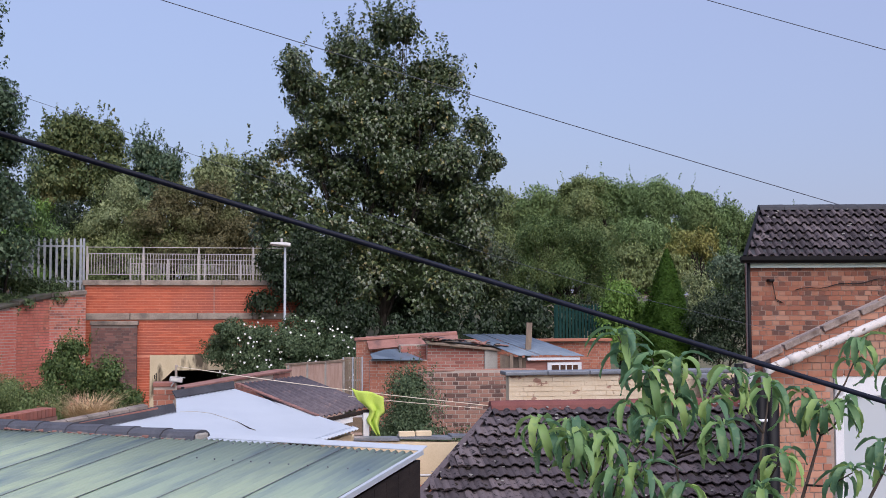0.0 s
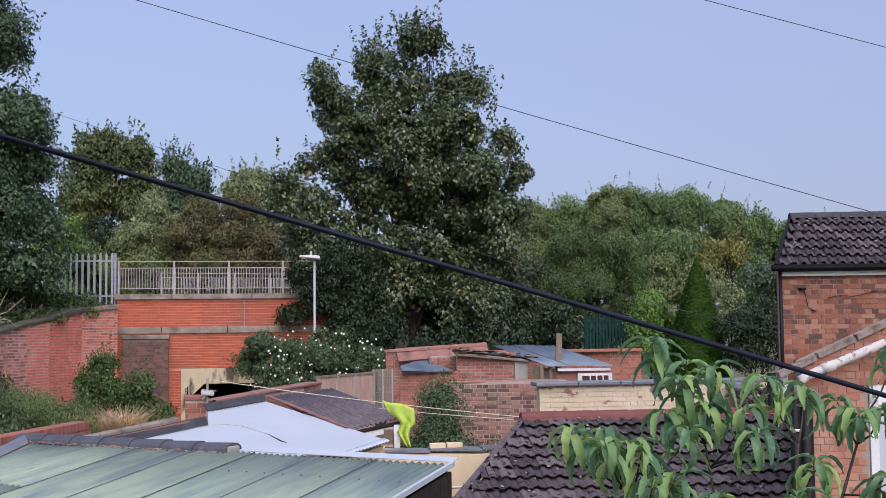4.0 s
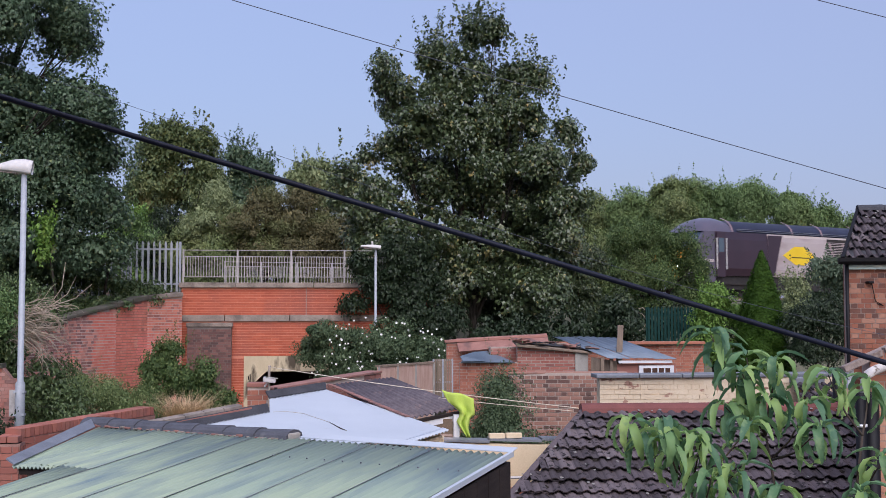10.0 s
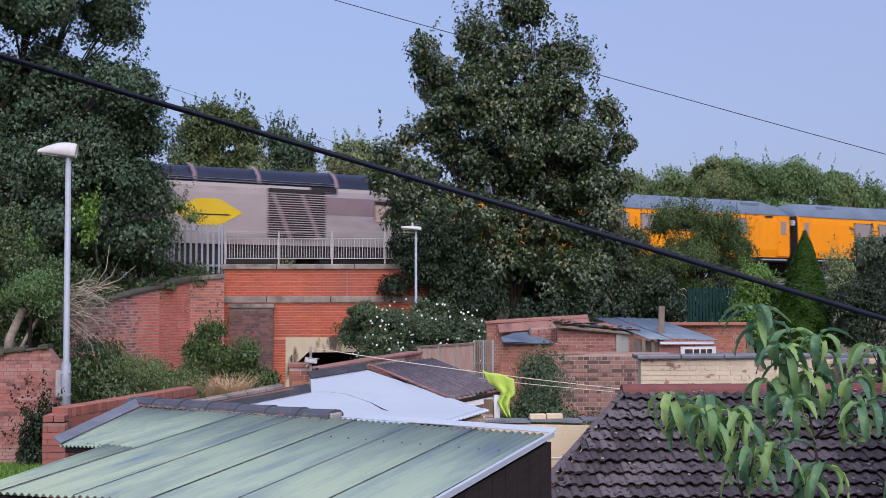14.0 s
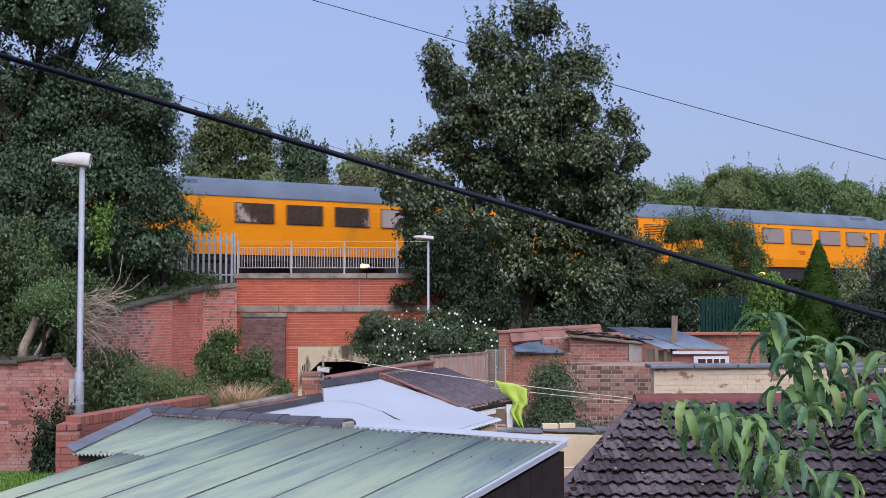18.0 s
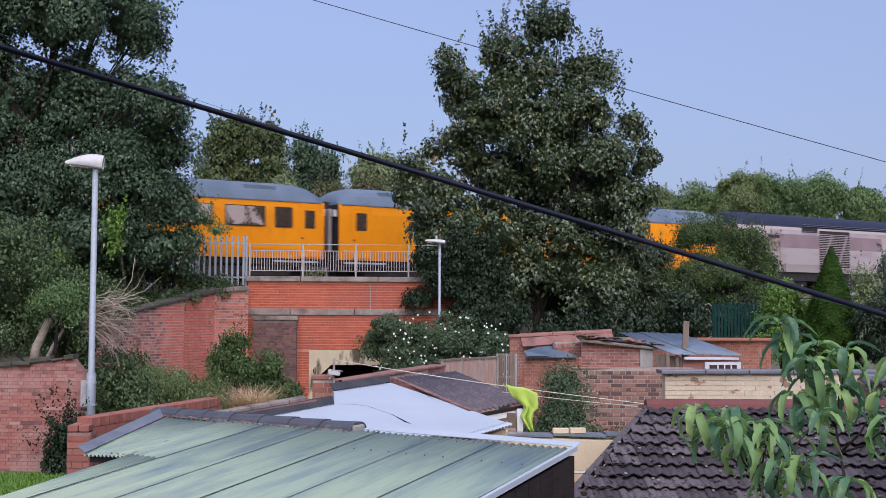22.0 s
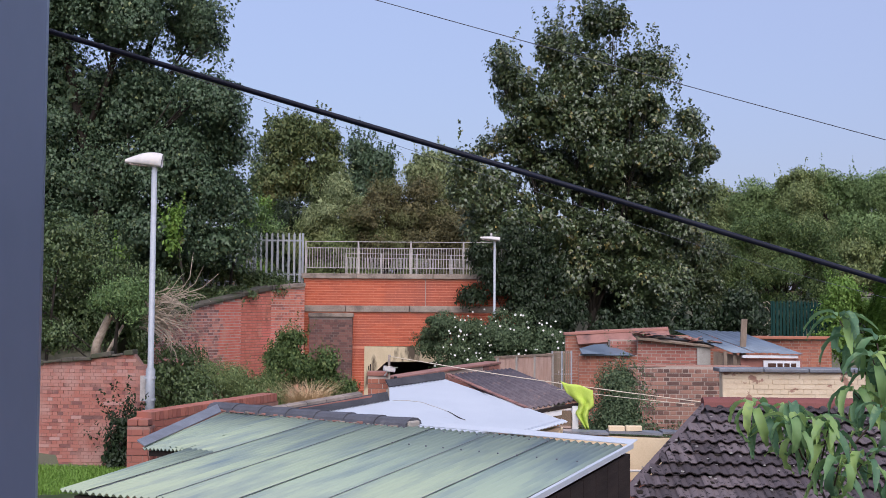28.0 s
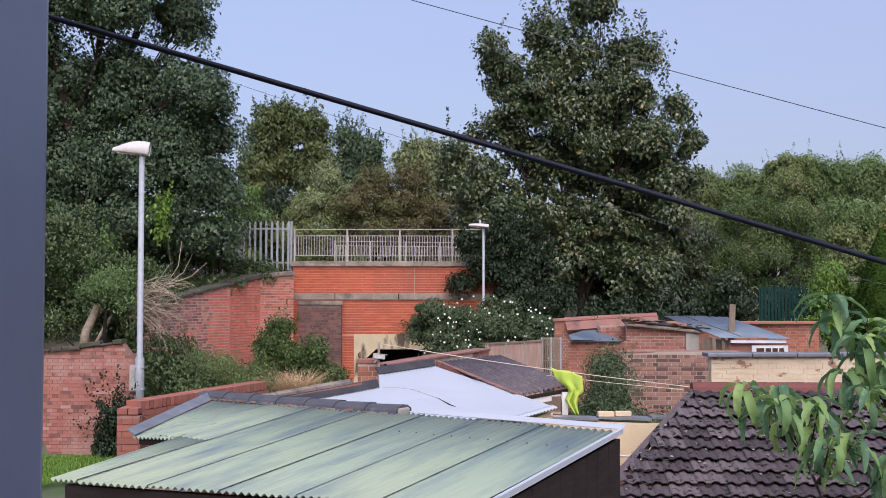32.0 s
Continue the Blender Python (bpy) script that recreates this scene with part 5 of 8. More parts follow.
def make_garage():
    g = thing("garage", "low garage with pale green corrugated roof sheets and dark boarded side", "garage")
    seams = (-3.73, -2.98, -2.25, -1.53, -0.81, -0.04)
    for k, (u0, u1) in enumerate(zip(seams, seams[1:])):
        f0, f1 = 0.28 - 0.018 * k, 0.28 - 0.018 * (k + 1)
        v0, v1 = 3.92 - 0.23 * (u0 + f0 * 3.7 + 2.93), 3.92 - 0.23 * (u1 + f1 * 3.5 + 2.93)
        lift = 0.004 * (k % 2)
        # thin dark tube drawing the shadow line under each sheet lap
        part("lap_seam", mesh_of("lap_seam", *tube_geo([gp(u0 - 0.012, 0, 0.0145), gp(u0 - 0.012 + f0 * v0, v0, 0.0145)], 0.0026, 5), M["lead"]), g)
        corrugated("roof_sheet", M["green_sheet"], g, gp(u0 - 0.02, 0, lift), gp(u1 - 0.006, 0, lift), gp(u1 - 0.006 + f1 * v1, v1, lift), gp(u0 - 0.02 + f0 * v0, v0, lift), 0.076, 0.013, 1, lap=0.0)
    corrugated("roof_sheet", M["green_sheet"], g, gp(-4.43, 0), gp(-3.74, 0), gp(-3.15, 2.1), gp(-3.91, 2.1), 0.076, 0.013, 1, lap=0.0)
    corrugated("roof_sheet", M["green_sheet"], g, gp(-3.55, 2.08, 0.004), gp(-3.16, 2.1, 0.004), gp(-2.69, 3.85, 0.004), gp(-2.93, 3.92, 0.004), 0.076, 0.013, 1, lap=0.0)
    corrugated("roof_sheet", M["green_sheet"], g, gp(-5.3, 0.06, -0.01), gp(-4.44, 0, -0.01), gp(-3.6, 2.12, -0.01), gp(-4.05, 2.25, -0.01), 0.076, 0.013, 1, lap=0.0)
    slab("fascia", M["white_sheet"], g, gp(-0.035, -0.02, 0.026), gp(0.0, -0.02, 0.026), gp(0.62, 3.1, 0.026), gp(0.585, 3.1, 0.026), 0.045)
    slab("roof_edge_strip", M["white_sheet"], g, gp(-2.45, -0.1, 0.05), gp(0.0, -0.1, 0.05), gp(0.0, 0.02, 0.026), gp(-2.45, 0.02, 0.026), 0.006)
    # screw heads in rows across the crests
    screw = mesh_of("screw", *tube_geo([(0, 0, 0), (0, 0, 0.012)], 0.009, 6), M["lead"])
    for v in (0.25, 1.0):
        for k in range(11):
            part("screw", screw, g, pose(*gp(-2.2 + 0.2 * k + 0.22 * v, v, 0.022)))
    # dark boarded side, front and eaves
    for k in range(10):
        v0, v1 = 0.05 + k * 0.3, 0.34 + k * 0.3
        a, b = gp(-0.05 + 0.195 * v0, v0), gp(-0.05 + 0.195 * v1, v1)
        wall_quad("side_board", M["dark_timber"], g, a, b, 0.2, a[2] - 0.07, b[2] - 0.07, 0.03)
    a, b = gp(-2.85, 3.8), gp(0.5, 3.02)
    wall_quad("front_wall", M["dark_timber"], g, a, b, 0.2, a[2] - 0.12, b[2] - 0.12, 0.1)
    # near-black eave board, also carrying the shadow under the sheet ends
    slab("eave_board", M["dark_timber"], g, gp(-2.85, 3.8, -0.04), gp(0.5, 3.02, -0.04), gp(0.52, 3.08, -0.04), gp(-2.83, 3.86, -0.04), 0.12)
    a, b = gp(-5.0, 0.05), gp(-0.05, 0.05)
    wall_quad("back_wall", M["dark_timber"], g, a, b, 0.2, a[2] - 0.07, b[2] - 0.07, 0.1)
    a, b = gp(-4.0, 2.12), gp(-3.5, 2.0)
    wall_quad("inner_wall", M["fence_board"], g, a, b, 0.2, a[2] - 0.1, b[2] - 0.1, 0.06)
    # dark strip with the shade below the small sheet put into its colour
    slab("inner_eave", M["dark_timber"], g, gp(-4.02, 2.2, -0.035), gp(-3.55, 2.06, -0.035), gp(-3.55, 2.0, -0.035), gp(-4.02, 2.1, -0.035), 0.05)
    # rust and crumbling mortar under the ridge
    rr = random.Random(12)
    for k in range(30):
        u = -5.35 + 2.75 * k / 30 + rr.uniform(-0.03, 0.03)
        w2 = rr.uniform(0.015, 0.05)
        box("mortar_bed", M["verge_pink"] if k < 5 or k % 2 == 0 else M["stone"], g, -w2, -0.03, -0.02, w2, 0.03, rr.uniform(-0.012, 0.008), 0.005, m=pose(*gp(u, 0.09, 0.02), 0, 0, -37 + rr.uniform(-15, 15)))
    # felt-coloured ridge capping at the far end of the roof
    n, ln = 7, 3.05
    for k in range(n):
        a, b = gp(-5.62 + ln * k / n, -0.03, -0.006), gp(-5.62 + ln * (k + 1) / n, -0.03, -0.006)
        d = (Vector(b) - Vector(a))
        vs, fs = [], []
        for e, p, r in ((0, a, 0.0), (1, b, 0.014)):
            for j in range(7):
                an = math.pi * j / 6
                o = GV.normalized() * (-math.cos(an) * (0.13 + r)) + Vector((0, 0, 1)) * (math.sin(an) * (0.085 + r))
                vs.append((Vector(p) + d * (0.03 if e else -0.0) + o)[:])
        fs = [(j, j + 1, j + 8, j + 7) for j in range(6)] + [(0, 7, 8, 1)] + [tuple(range(7)), tuple(range(13, 6, -1))]
        part("ridge_tile", mesh_of("ridge_tile", vs, fs, M["ridge_slate"], False), g)
    a, b = gp(-2.8, -0.1, -0.08), gp(-2.72, 0.1, 0.1)
    part("mortar_end", mesh_of("mortar_end", *box_geo(-0.02, -0.09, -0.05, 0.02, 0.09, 0.06, 0.02), M["concrete"]), g, pose(*gp(-2.55, -0.02, 0.0), 0, 0, -37))
    # lead flashing against the pier wall
    slab("flashing", M["lead"], g, gp(-5.5, 0.03, 0.07), gp(-4.2, 2.2, 0.055), gp(-4.03, 2.24, 0.018), gp(-5.24, 0.2, 0.018), 0.012)


make_garage()


def make_pier_wall():
    w = thing("yard_wall", "red brick yard wall ending in a square pier", "wall", kind="structure")
    brick_wall(w, (-3.39, 13.5, 0), (-2.2, 15.6, 0), 3.5, M["brick_yard"], z0=0.2, near=(0.6, 3.4), seed=31, parts=220, brick=(0.215, 0.065), mortar=M["mortar_rust"], top=lambda u: 3.42 + 0.03 * u)
    m, ln = frame_at((-3.39, 13.5, 3.42), (-2.2, 15.6, 3.5))
    hb = mesh_of("capping_brick", *box_geo(-0.032, -0.01, 0, 0.032, 0.225, 0.105, 0.004), M["brick_yard"])
    for k in range(int(ln / 0.072)):
        part("capping_brick", hb, w, m @ pose(0.036 + k * 0.072, 0, k * 0.072 * 0.03 + 0.004))
    brick_wall(w, (-3.61, 13.33, 0), (-3.36, 13.33, 0), 3.38, M["brick_yard"], z0=0.2, near=(0.1, 3.3), seed=32, parts=60, thick=0.3, brick=(0.24, 0.065), mortar=M["mortar_rust"])
    brick_wall(w, (-3.35, 13.34, 0), (-3.35, 13.62, 0), 3.38, M["brick_yard"], z0=0.2, near=(0.1, 3.3), seed=33, parts=60, thick=0.2, brick=(0.13, 0.065), mortar=M["mortar_rust"])
    for x in (-3.61, -3.485):
        for y in (13.32, 13.46, 13.6):
            box("pier_cap_brick", M["brick_yard"], w, x, y, 3.39, x + 0.115, y + 0.13, 3.46, 0.006)


make_pier_wall()


def make_white_roof():
    w = thing("outbuilding", "low outbuilding with white corrugated roof and brick parapet", "outbuilding")
    o, su, sr = Vector((-0.75, 16.7, 3.7)), Vector((0.85, 0.5, 0.03)).normalized(), Vector((1.43, -2.8, -0.38)).normalized()

    def at(u, r, dz=0.0):
        return (o + su * u + sr * r + Vector((0, 0, dz)))[:]

    # one slope of sheets, stepped back beside the brick stack, with a torn corner at the eaves
    edge = [(-1.99, 1.7), (-0.573, 1.22), (-0.21, 0.43), (0.857, 0.13), (1.05, 3.1), (0.157, 3.47), (0.01, 3.17), (-0.43, 3.3), (-1.6, 3.7)]
    n = len(edge)
    vs = [at(u, r) for u, r in edge] + [at(u, r, -0.012) for u, r in edge]
    part("roof_sheet", mesh_of("roof_sheet", vs, [tuple(range(n)), tuple(range(2 * n - 1, n - 1, -1))] + [(k, k + n, (k + 1) % n + n, (k + 1) % n) for k in range(n)], M["white_sheet"]), w)
    for k in range(13):                             # shallow ribs down the slope
        u = -0.05 + 0.076 * k
        part("rib", mesh_of("rib", *tube_geo([at(u, 0.46 - 0.28 * (u + 0.18), -0.006), at(u + 0.17, 3.05, -0.006)], 0.006, 6), M["white_sheet"], True), w)
    # scalloped ends over the eaves, and the lifted lap across the slope
    corrugated("sheet_lip", M["white_sheet"], w, at(0.157, 3.38, 0.005), at(1.045, 3.0, 0.005), at(1.055, 3.13, 0.0), at(0.157, 3.5, 0.0), 0.076, 0.009, 1, lap=0.0)
    corrugated("sheet_lip", M["white_sheet"], w, at(-0.6, 3.22, 0.005), at(-0.15, 3.12, 0.005), at(-0.13, 3.22, 0.0), at(-0.6, 3.32, 0.0), 0.076, 0.009, 1, lap=0.0)
    lap = [(-0.54, 1.25), (-0.35, 1.32), (-0.21, 1.5), (-0.14, 2.1), (-0.18, 2.5), (-0.16, 2.62)]
    part("torn_lap", mesh_of("torn_lap", *tube_geo([at(u, r, 0.003) for u, r in lap], [0.003, 0.005, 0.005, 0.005, 0.006, 0.003], 5), M["concrete"]), w)
    part("torn_lap", mesh_of("torn_lap", *tube_geo([at(u, r, 0.007) for u, r in lap[3:]], [0.003, 0.009, 0.002], 5), M["dark_timber"]), w)
    for k, (u, r, t) in enumerate(((-0.3, 3.28, 15), (-0.1, 3.3, -20), (0.05, 3.36, 35), (-0.2, 3.36, 60), (0.1, 3.42, 10))):
        box("rotten_batten", M["timber"] if k % 2 else M["dark_timber"], w, -0.16, -0.03, -0.02, 0.16, 0.03, 0.02, 0.004, m=pose(*at(u, r, -0.05), 0, 8, t))
    # felt upstands, stone kerb and its wall at the back
    slab("felt_kerb", M["felt"], w, at(-2.5, 1.83, 0.12), at(-0.573, 1.15, 0.1), at(-0.573, 1.24, -0.02), at(-2.5, 1.9, -0.02), 0.02)
    for k in range(5):
        u0, u1 = -2.5 + 0.3 * k, -2.21 + 0.3 * k
        slab("kerb_capping", M["stone"], w, at(u0, 1.7 - 0.353 * (u0 + 2.5), 0.135), at(u1, 1.7 - 0.353 * (u1 + 2.5), 0.135), at(u1, 1.84 - 0.353 * (u1 + 2.5), 0.135), at(u0, 1.84 - 0.353 * (u0 + 2.5), 0.135), 0.035)
    p, q = at(-2.5, 1.72, 0.1), at(-0.9, 1.16, 0.1)
    wall_quad("kerb_wall", M["brick_old"], w, q, p, 0.2, q[2] - 0.02, p[2] - 0.02, 0.12)
    slab("felt_flashing", M["felt"], w, at(-0.22, 0.33, 0.09), at(0.9, 0.02, 0.09), at(0.87, 0.12, 0.01), at(-0.2, 0.42, 0.01), 0.02)
    dash = mesh_of("sheet_end", *box_geo(-0.011, -0.03, 0.004, 0.011, 0.03, 0.009), M["lead"])
    for k in range(23):
        u = -1.95 + 1.4 * k / 23
        part("sheet_end", dash, w, pose(*at(u, 1.72 - 0.34 * (u + 1.99), 0.0), 0, 0, 30))
    for k in range(13):
        u = -0.15 + 0.97 * k / 13
        part("sheet_end", dash, w, pose(*at(u, 0.47 - 0.29 * (u + 0.18), 0.004), 0, 0, 30))
    # walls under the roof
    wall_quad("end_wall", M["cream_render"], w, at(0.2, 3.36), at(1.03, 3.02), 0.2, 3.2, 3.29, 0.15)
    wall_quad("side_wall", M["cream_render"], w, at(-1.5, 3.5), at(0.2, 3.3), 0.2, 3.05, 3.15, 0.15)
    wall_quad("side_wall", M["cream_render"], w, (1.5, 14.5), (1.6, 15.3), 0.2, 3.25, 3.2, 0.15)
    # dark fibre roof beyond
    corrugated("dark_roof_sheet", M["slate_sheet"], w, (0.14, 17.35, 3.76), (1.1, 19.0, 3.76), (1.93, 15.85, 3.53), (0.92, 15.05, 3.42), 0.146, 0.018, 2, "dark weathered fibre-cement sheet", lap=0.001)
    for k in range(9):
        t0, t1 = k / 9, (k + 1.08) / 9
        a, b = Vector((0.06, 17.25, 3.78)), Vector((1.07, 15.19, 3.478))
        p, q = a.lerp(b, t0), a.lerp(b, t1)
        slab("verge_tile", M["verge_pink"], w, p, p + Vector((0.055, 0.03, 0.0)), q + Vector((0.055, 0.03, 0.006)), q + Vector((0, 0, 0.006)), 0.016)
    m, ln = frame_at((0.9, 15.0, 3.4), (1.95, 15.85, 0))
    box("dark_eave", M["dark_timber"], w, -0.02, -0.03, -0.055, ln + 0.03, 0.03, -0.012, m=m @ pose(0, 0, 0, 0, -4.5, 0))
    box("white_fascia", M["white_paint"], w, 0.1, -0.02, -0.13, ln, 0.03, -0.057, m=m @ pose(0, 0, 0, 0, -4.5, 0))
    box("door_post", M["white_paint"], w, 1.76, 15.6, 2.2, 1.84, 15.68, 3.45)
    box("door_leaf", M["glass"], w, 1.45, 15.55, 2.2, 1.74, 15.6, 3.4)
    wall_quad("shed_wall", M["cream_render"], w, (0.95, 15.15), (1.5, 15.6), 0.2, 3.3, 3.36, 0.1)
    # brick parapet at the back with capping
    brick_wall(w, (-0.7, 17.25, 0), (0.07, 18.3, 0), 3.82, M["brick_old"], z0=2.8, top=lambda u: 3.68 + 0.05 * u, near=(0.5, 3.7), seed=41, parts=60)
    brick_wall(w, (0.07, 18.3, 0), (1.0, 20.1, 0), 3.95, M["brick_old"], z0=2.8, top=lambda u: 3.745 + 0.02 * u, near=(1, 3.9), seed=42, parts=100)
    m, ln = frame_at((-0.72, 17.25, 3.68), (0.07, 18.3, 0))
    box("capping", M["verge_pink"], w, 0, -0.03, 0, ln, 0.26, 0.04, 0.01, m=m @ pose(0, 0, 0, 0, -3, 0))
    m, ln = frame_at((0.07, 18.3, 3.75), (1.0, 20.1, 0))
    box("capping", M["verge_pink"], w, 0, -0.03, 0, ln, 0.26, 0.04, 0.01, m=m @ pose(0, 0, 0, 0, -1.0, 0))
    # square brick stack beside the pipe
    brick_wall(w, (-1.1, 17.2, 0), (-0.8, 17.2, 0), 3.74, M["brick_orange"], z0=2.8, near=(0.2, 3.6), seed=43, parts=40, thick=0.3)
    box("stack_cap", M["brick_old"], w, -1.11, 17.18, 3.74, -0.79, 17.52, 3.8, 0.01)
    part("pipe", mesh_of("pipe", *tube_geo([(-0.78, 17.05, 2.9), (-0.78, 17.05, 4.06)], 0.018, 8), M["stone"], True), w)
    part("pipe", mesh_of("pipe", *tube_geo([(-0.68, 16.95, 3.3), (-0.68, 16.95, 3.75)], 0.025, 8), M["black_plastic"], True), w)


make_white_roof()


def make_camera_unit():
    c = thing("security_camera", "small white security camera on a pole", "camera", pose(-0.84, 16.98, 3.86, 0, 8, 25))
    part("housing", mesh_of("housing", *box_geo(-0.02, -0.035, -0.035, 0.16, 0.035, 0.035, 0.015), M["lamp_white"]), c)
    part("hood", mesh_of("hood", *box_geo(-0.01, -0.04, 0.036, 0.19, 0.04, 0.046, 0.004), M["lamp_white"]), c)
    part("lens", mesh_of("lens", *tube_geo([(0.16, 0, 0), (0.17, 0, 0)], 0.022, 10), M["black_plastic"]), c)
    part("bracket", mesh_of("bracket", *tube_geo([(0.03, 0.05, -0.1), (0.05, 0, -0.03)], 0.012, 6), M["lamp_white"]), c)


make_camera_unit()


def make_cream_wall():
    w = thing("rendered_wall", "cream rendered yard wall with dark flat coping", "wall", kind="structure")
    wall_quad("render", M["cream_render"], w, (1.5, 15.25), (3.6, 15.05), 0.2, 3.12, 3.06, 0.2)
    for x0 in (1.5, 2.2, 2.9):
        slab("coping", M["lead"], w, (x0, 15.2, 3.165), (x0 + 0.69, 15.16, 3.145), (x0 + 0.69, 15.5, 3.145), (x0, 15.5, 3.165), 0.03)
    for k, x in enumerate((2.2, 2.43)):
        box("loose_brick", M["cream_render"], w, x, 15.25 + 0.02 * k, 3.16 + 0.066 * (k // 2), x + 0.21, 15.36 + 0.02 * k, 3.225 + 0.066 * (k // 2), 0.008)
    box("red_plinth", M["brick_orange"], w, 2.0, 15.0, 0.2, 3.6, 15.06, 2.55)
    for z, x0, x1 in ((2.7, 1.6, 3.2), (2.66, 1.2, 2.4)):
        part("conduit", mesh_of("conduit", *tube_geo([(x0, 14.9 - (x0 - 1.2) * 0.1, z), (x1, 14.85, z)], 0.018, 6), M["lamp_white"], True), w)


make_cream_wall()


def make_tile_shed():
    s = thing("tiled_outhouse", "brick outhouse under a dark mossy interlocking tile roof", "outhouse")
    left, right = (3.42, 15.2, 3.53), (7.3, 15.05, 3.5)
    m, ln, ang, tl = tiled_slope(s, left, right, 4.4, 1.95, M["tile_dark"], w=0.33, gauge=0.25, flare=0.6, lichen=200, least=-1.5, roll=0.62)
    slab("roof_deck", M["felt"], s, (3.46, 15.2, 3.5), (7.3, 15.05, 3.47), (7.25, 12.7, 2.43), (1.98, 12.85, 2.48), 0.08)
    slab("roof_deck", M["felt"], s, (1.98, 12.85, 2.476), (7.25, 12.7, 2.426), (7.15, 10.7, 1.5), (1.95, 10.8, 1.53), 0.08)
    for k in range(8):
        u0, u1 = ln * k / 8, ln * (k + 1) / 8 + 0.01
        vs, fs = [], []
        for u, r in ((u0, 0.0), (u1, 0.004)):
            for j in range(7):
                an = math.pi * j / 6
                vs.append((u, -math.cos(an) * (0.14 + r), -0.03 + math.sin(an) * (0.12 + r)))
        fs = [(j, j + 1, j + 8, j + 7) for j in range(6)] + [tuple(range(7)), tuple(range(13, 6, -1))]
        part("ridge_tile", mesh_of("ridge_tile", vs, fs, M["ridge_red"], False), s, m)
    # cut verge bedded in mortar
    verge = [(0.02, 0.02), (-0.6 * 2.55, -2.55)]
    e = Vector((1, 0.6, 0)).normalized() * 0.16
    (xa, ya), (xb, yb) = verge
    vv = [(xa, ya, 0.03), (xb, yb, 0.03), (xb + e.x, yb + e.y, 0.03), (xa + e.x, ya + e.y, 0.03)]
    part("verge", mesh_of("verge", vv + [(x, y, -0.06) for x, y, _ in vv], [(0, 1, 2, 3), (7, 6, 5, 4), (0, 4, 5, 1), (1, 5, 6, 2), (2, 6, 7, 3), (3, 7, 4, 0)], M["tile_dark"]), s, m @ pose(0, 0, 0, ang, 0, 0))
    # moss cushions in the troughs
    rng = random.Random(8)
    pads = []
    for row in range(int(tl / 0.25)):
        for c in range(max(-10, -int(0.58 * row * 0.25 / 0.165)), int(ln / 0.165)):
            if rng.random() < 0.3:
                continue
            r = rng.uniform(0.016, 0.052)
            mm = pose(0, 0, 0, ang, 0, 0) @ pose(c * 0.165 + 0.1 + rng.uniform(-0.025, 0.025), -row * 0.25 - rng.choice((0.23, 0.28, 0.16)) - rng.uniform(-0.03, 0.03), 0.03, 0, 0, rng.uniform(0, 180))
            ring = [(math.cos(q * math.tau / 7) * r * rng.uniform(0.7, 1.2), math.sin(q * math.tau / 7) * r * 1.2, 0) for q in range(7)]
            pads.append(moved((ring + [(0, 0, r * 0.7)], [(q, (q + 1) % 7, 7) for q in range(7)]), mm))
    tagged(part("moss", mesh_of("moss", *join_geo(pads), M["moss"], True), s, m, "dark cushions of moss"), kind="stuff")
    # lead-capped corner of a further lean-to
    box("lead_cap", M["lead"], s, 7.0, 16.6, 3.76, 7.45, 16.86, 3.86, 0.015)
    me = tile_mesh(M["tile_dark"], 0.26, 0.3)
    for r in range(3):
        for k in range(3):
            part("roof_tile", me, s, pose(6.9 + k * 0.24 - r * 0.03, 16.62 - r * 0.23, 3.75 - r * 0.1, 23, 0, 0))
    wall_quad("gable_wall", M["brick_dark"], s, (3.6, 15.1), (2.25, 12.95), 0.2, 3.3, 2.35, 0.2)
    wall_quad("back_wall", M["brick_dark"], s, (3.5, 15.35), (7.2, 15.2), 0.2, 3.4, 3.4, 0.2)


make_tile_shed()


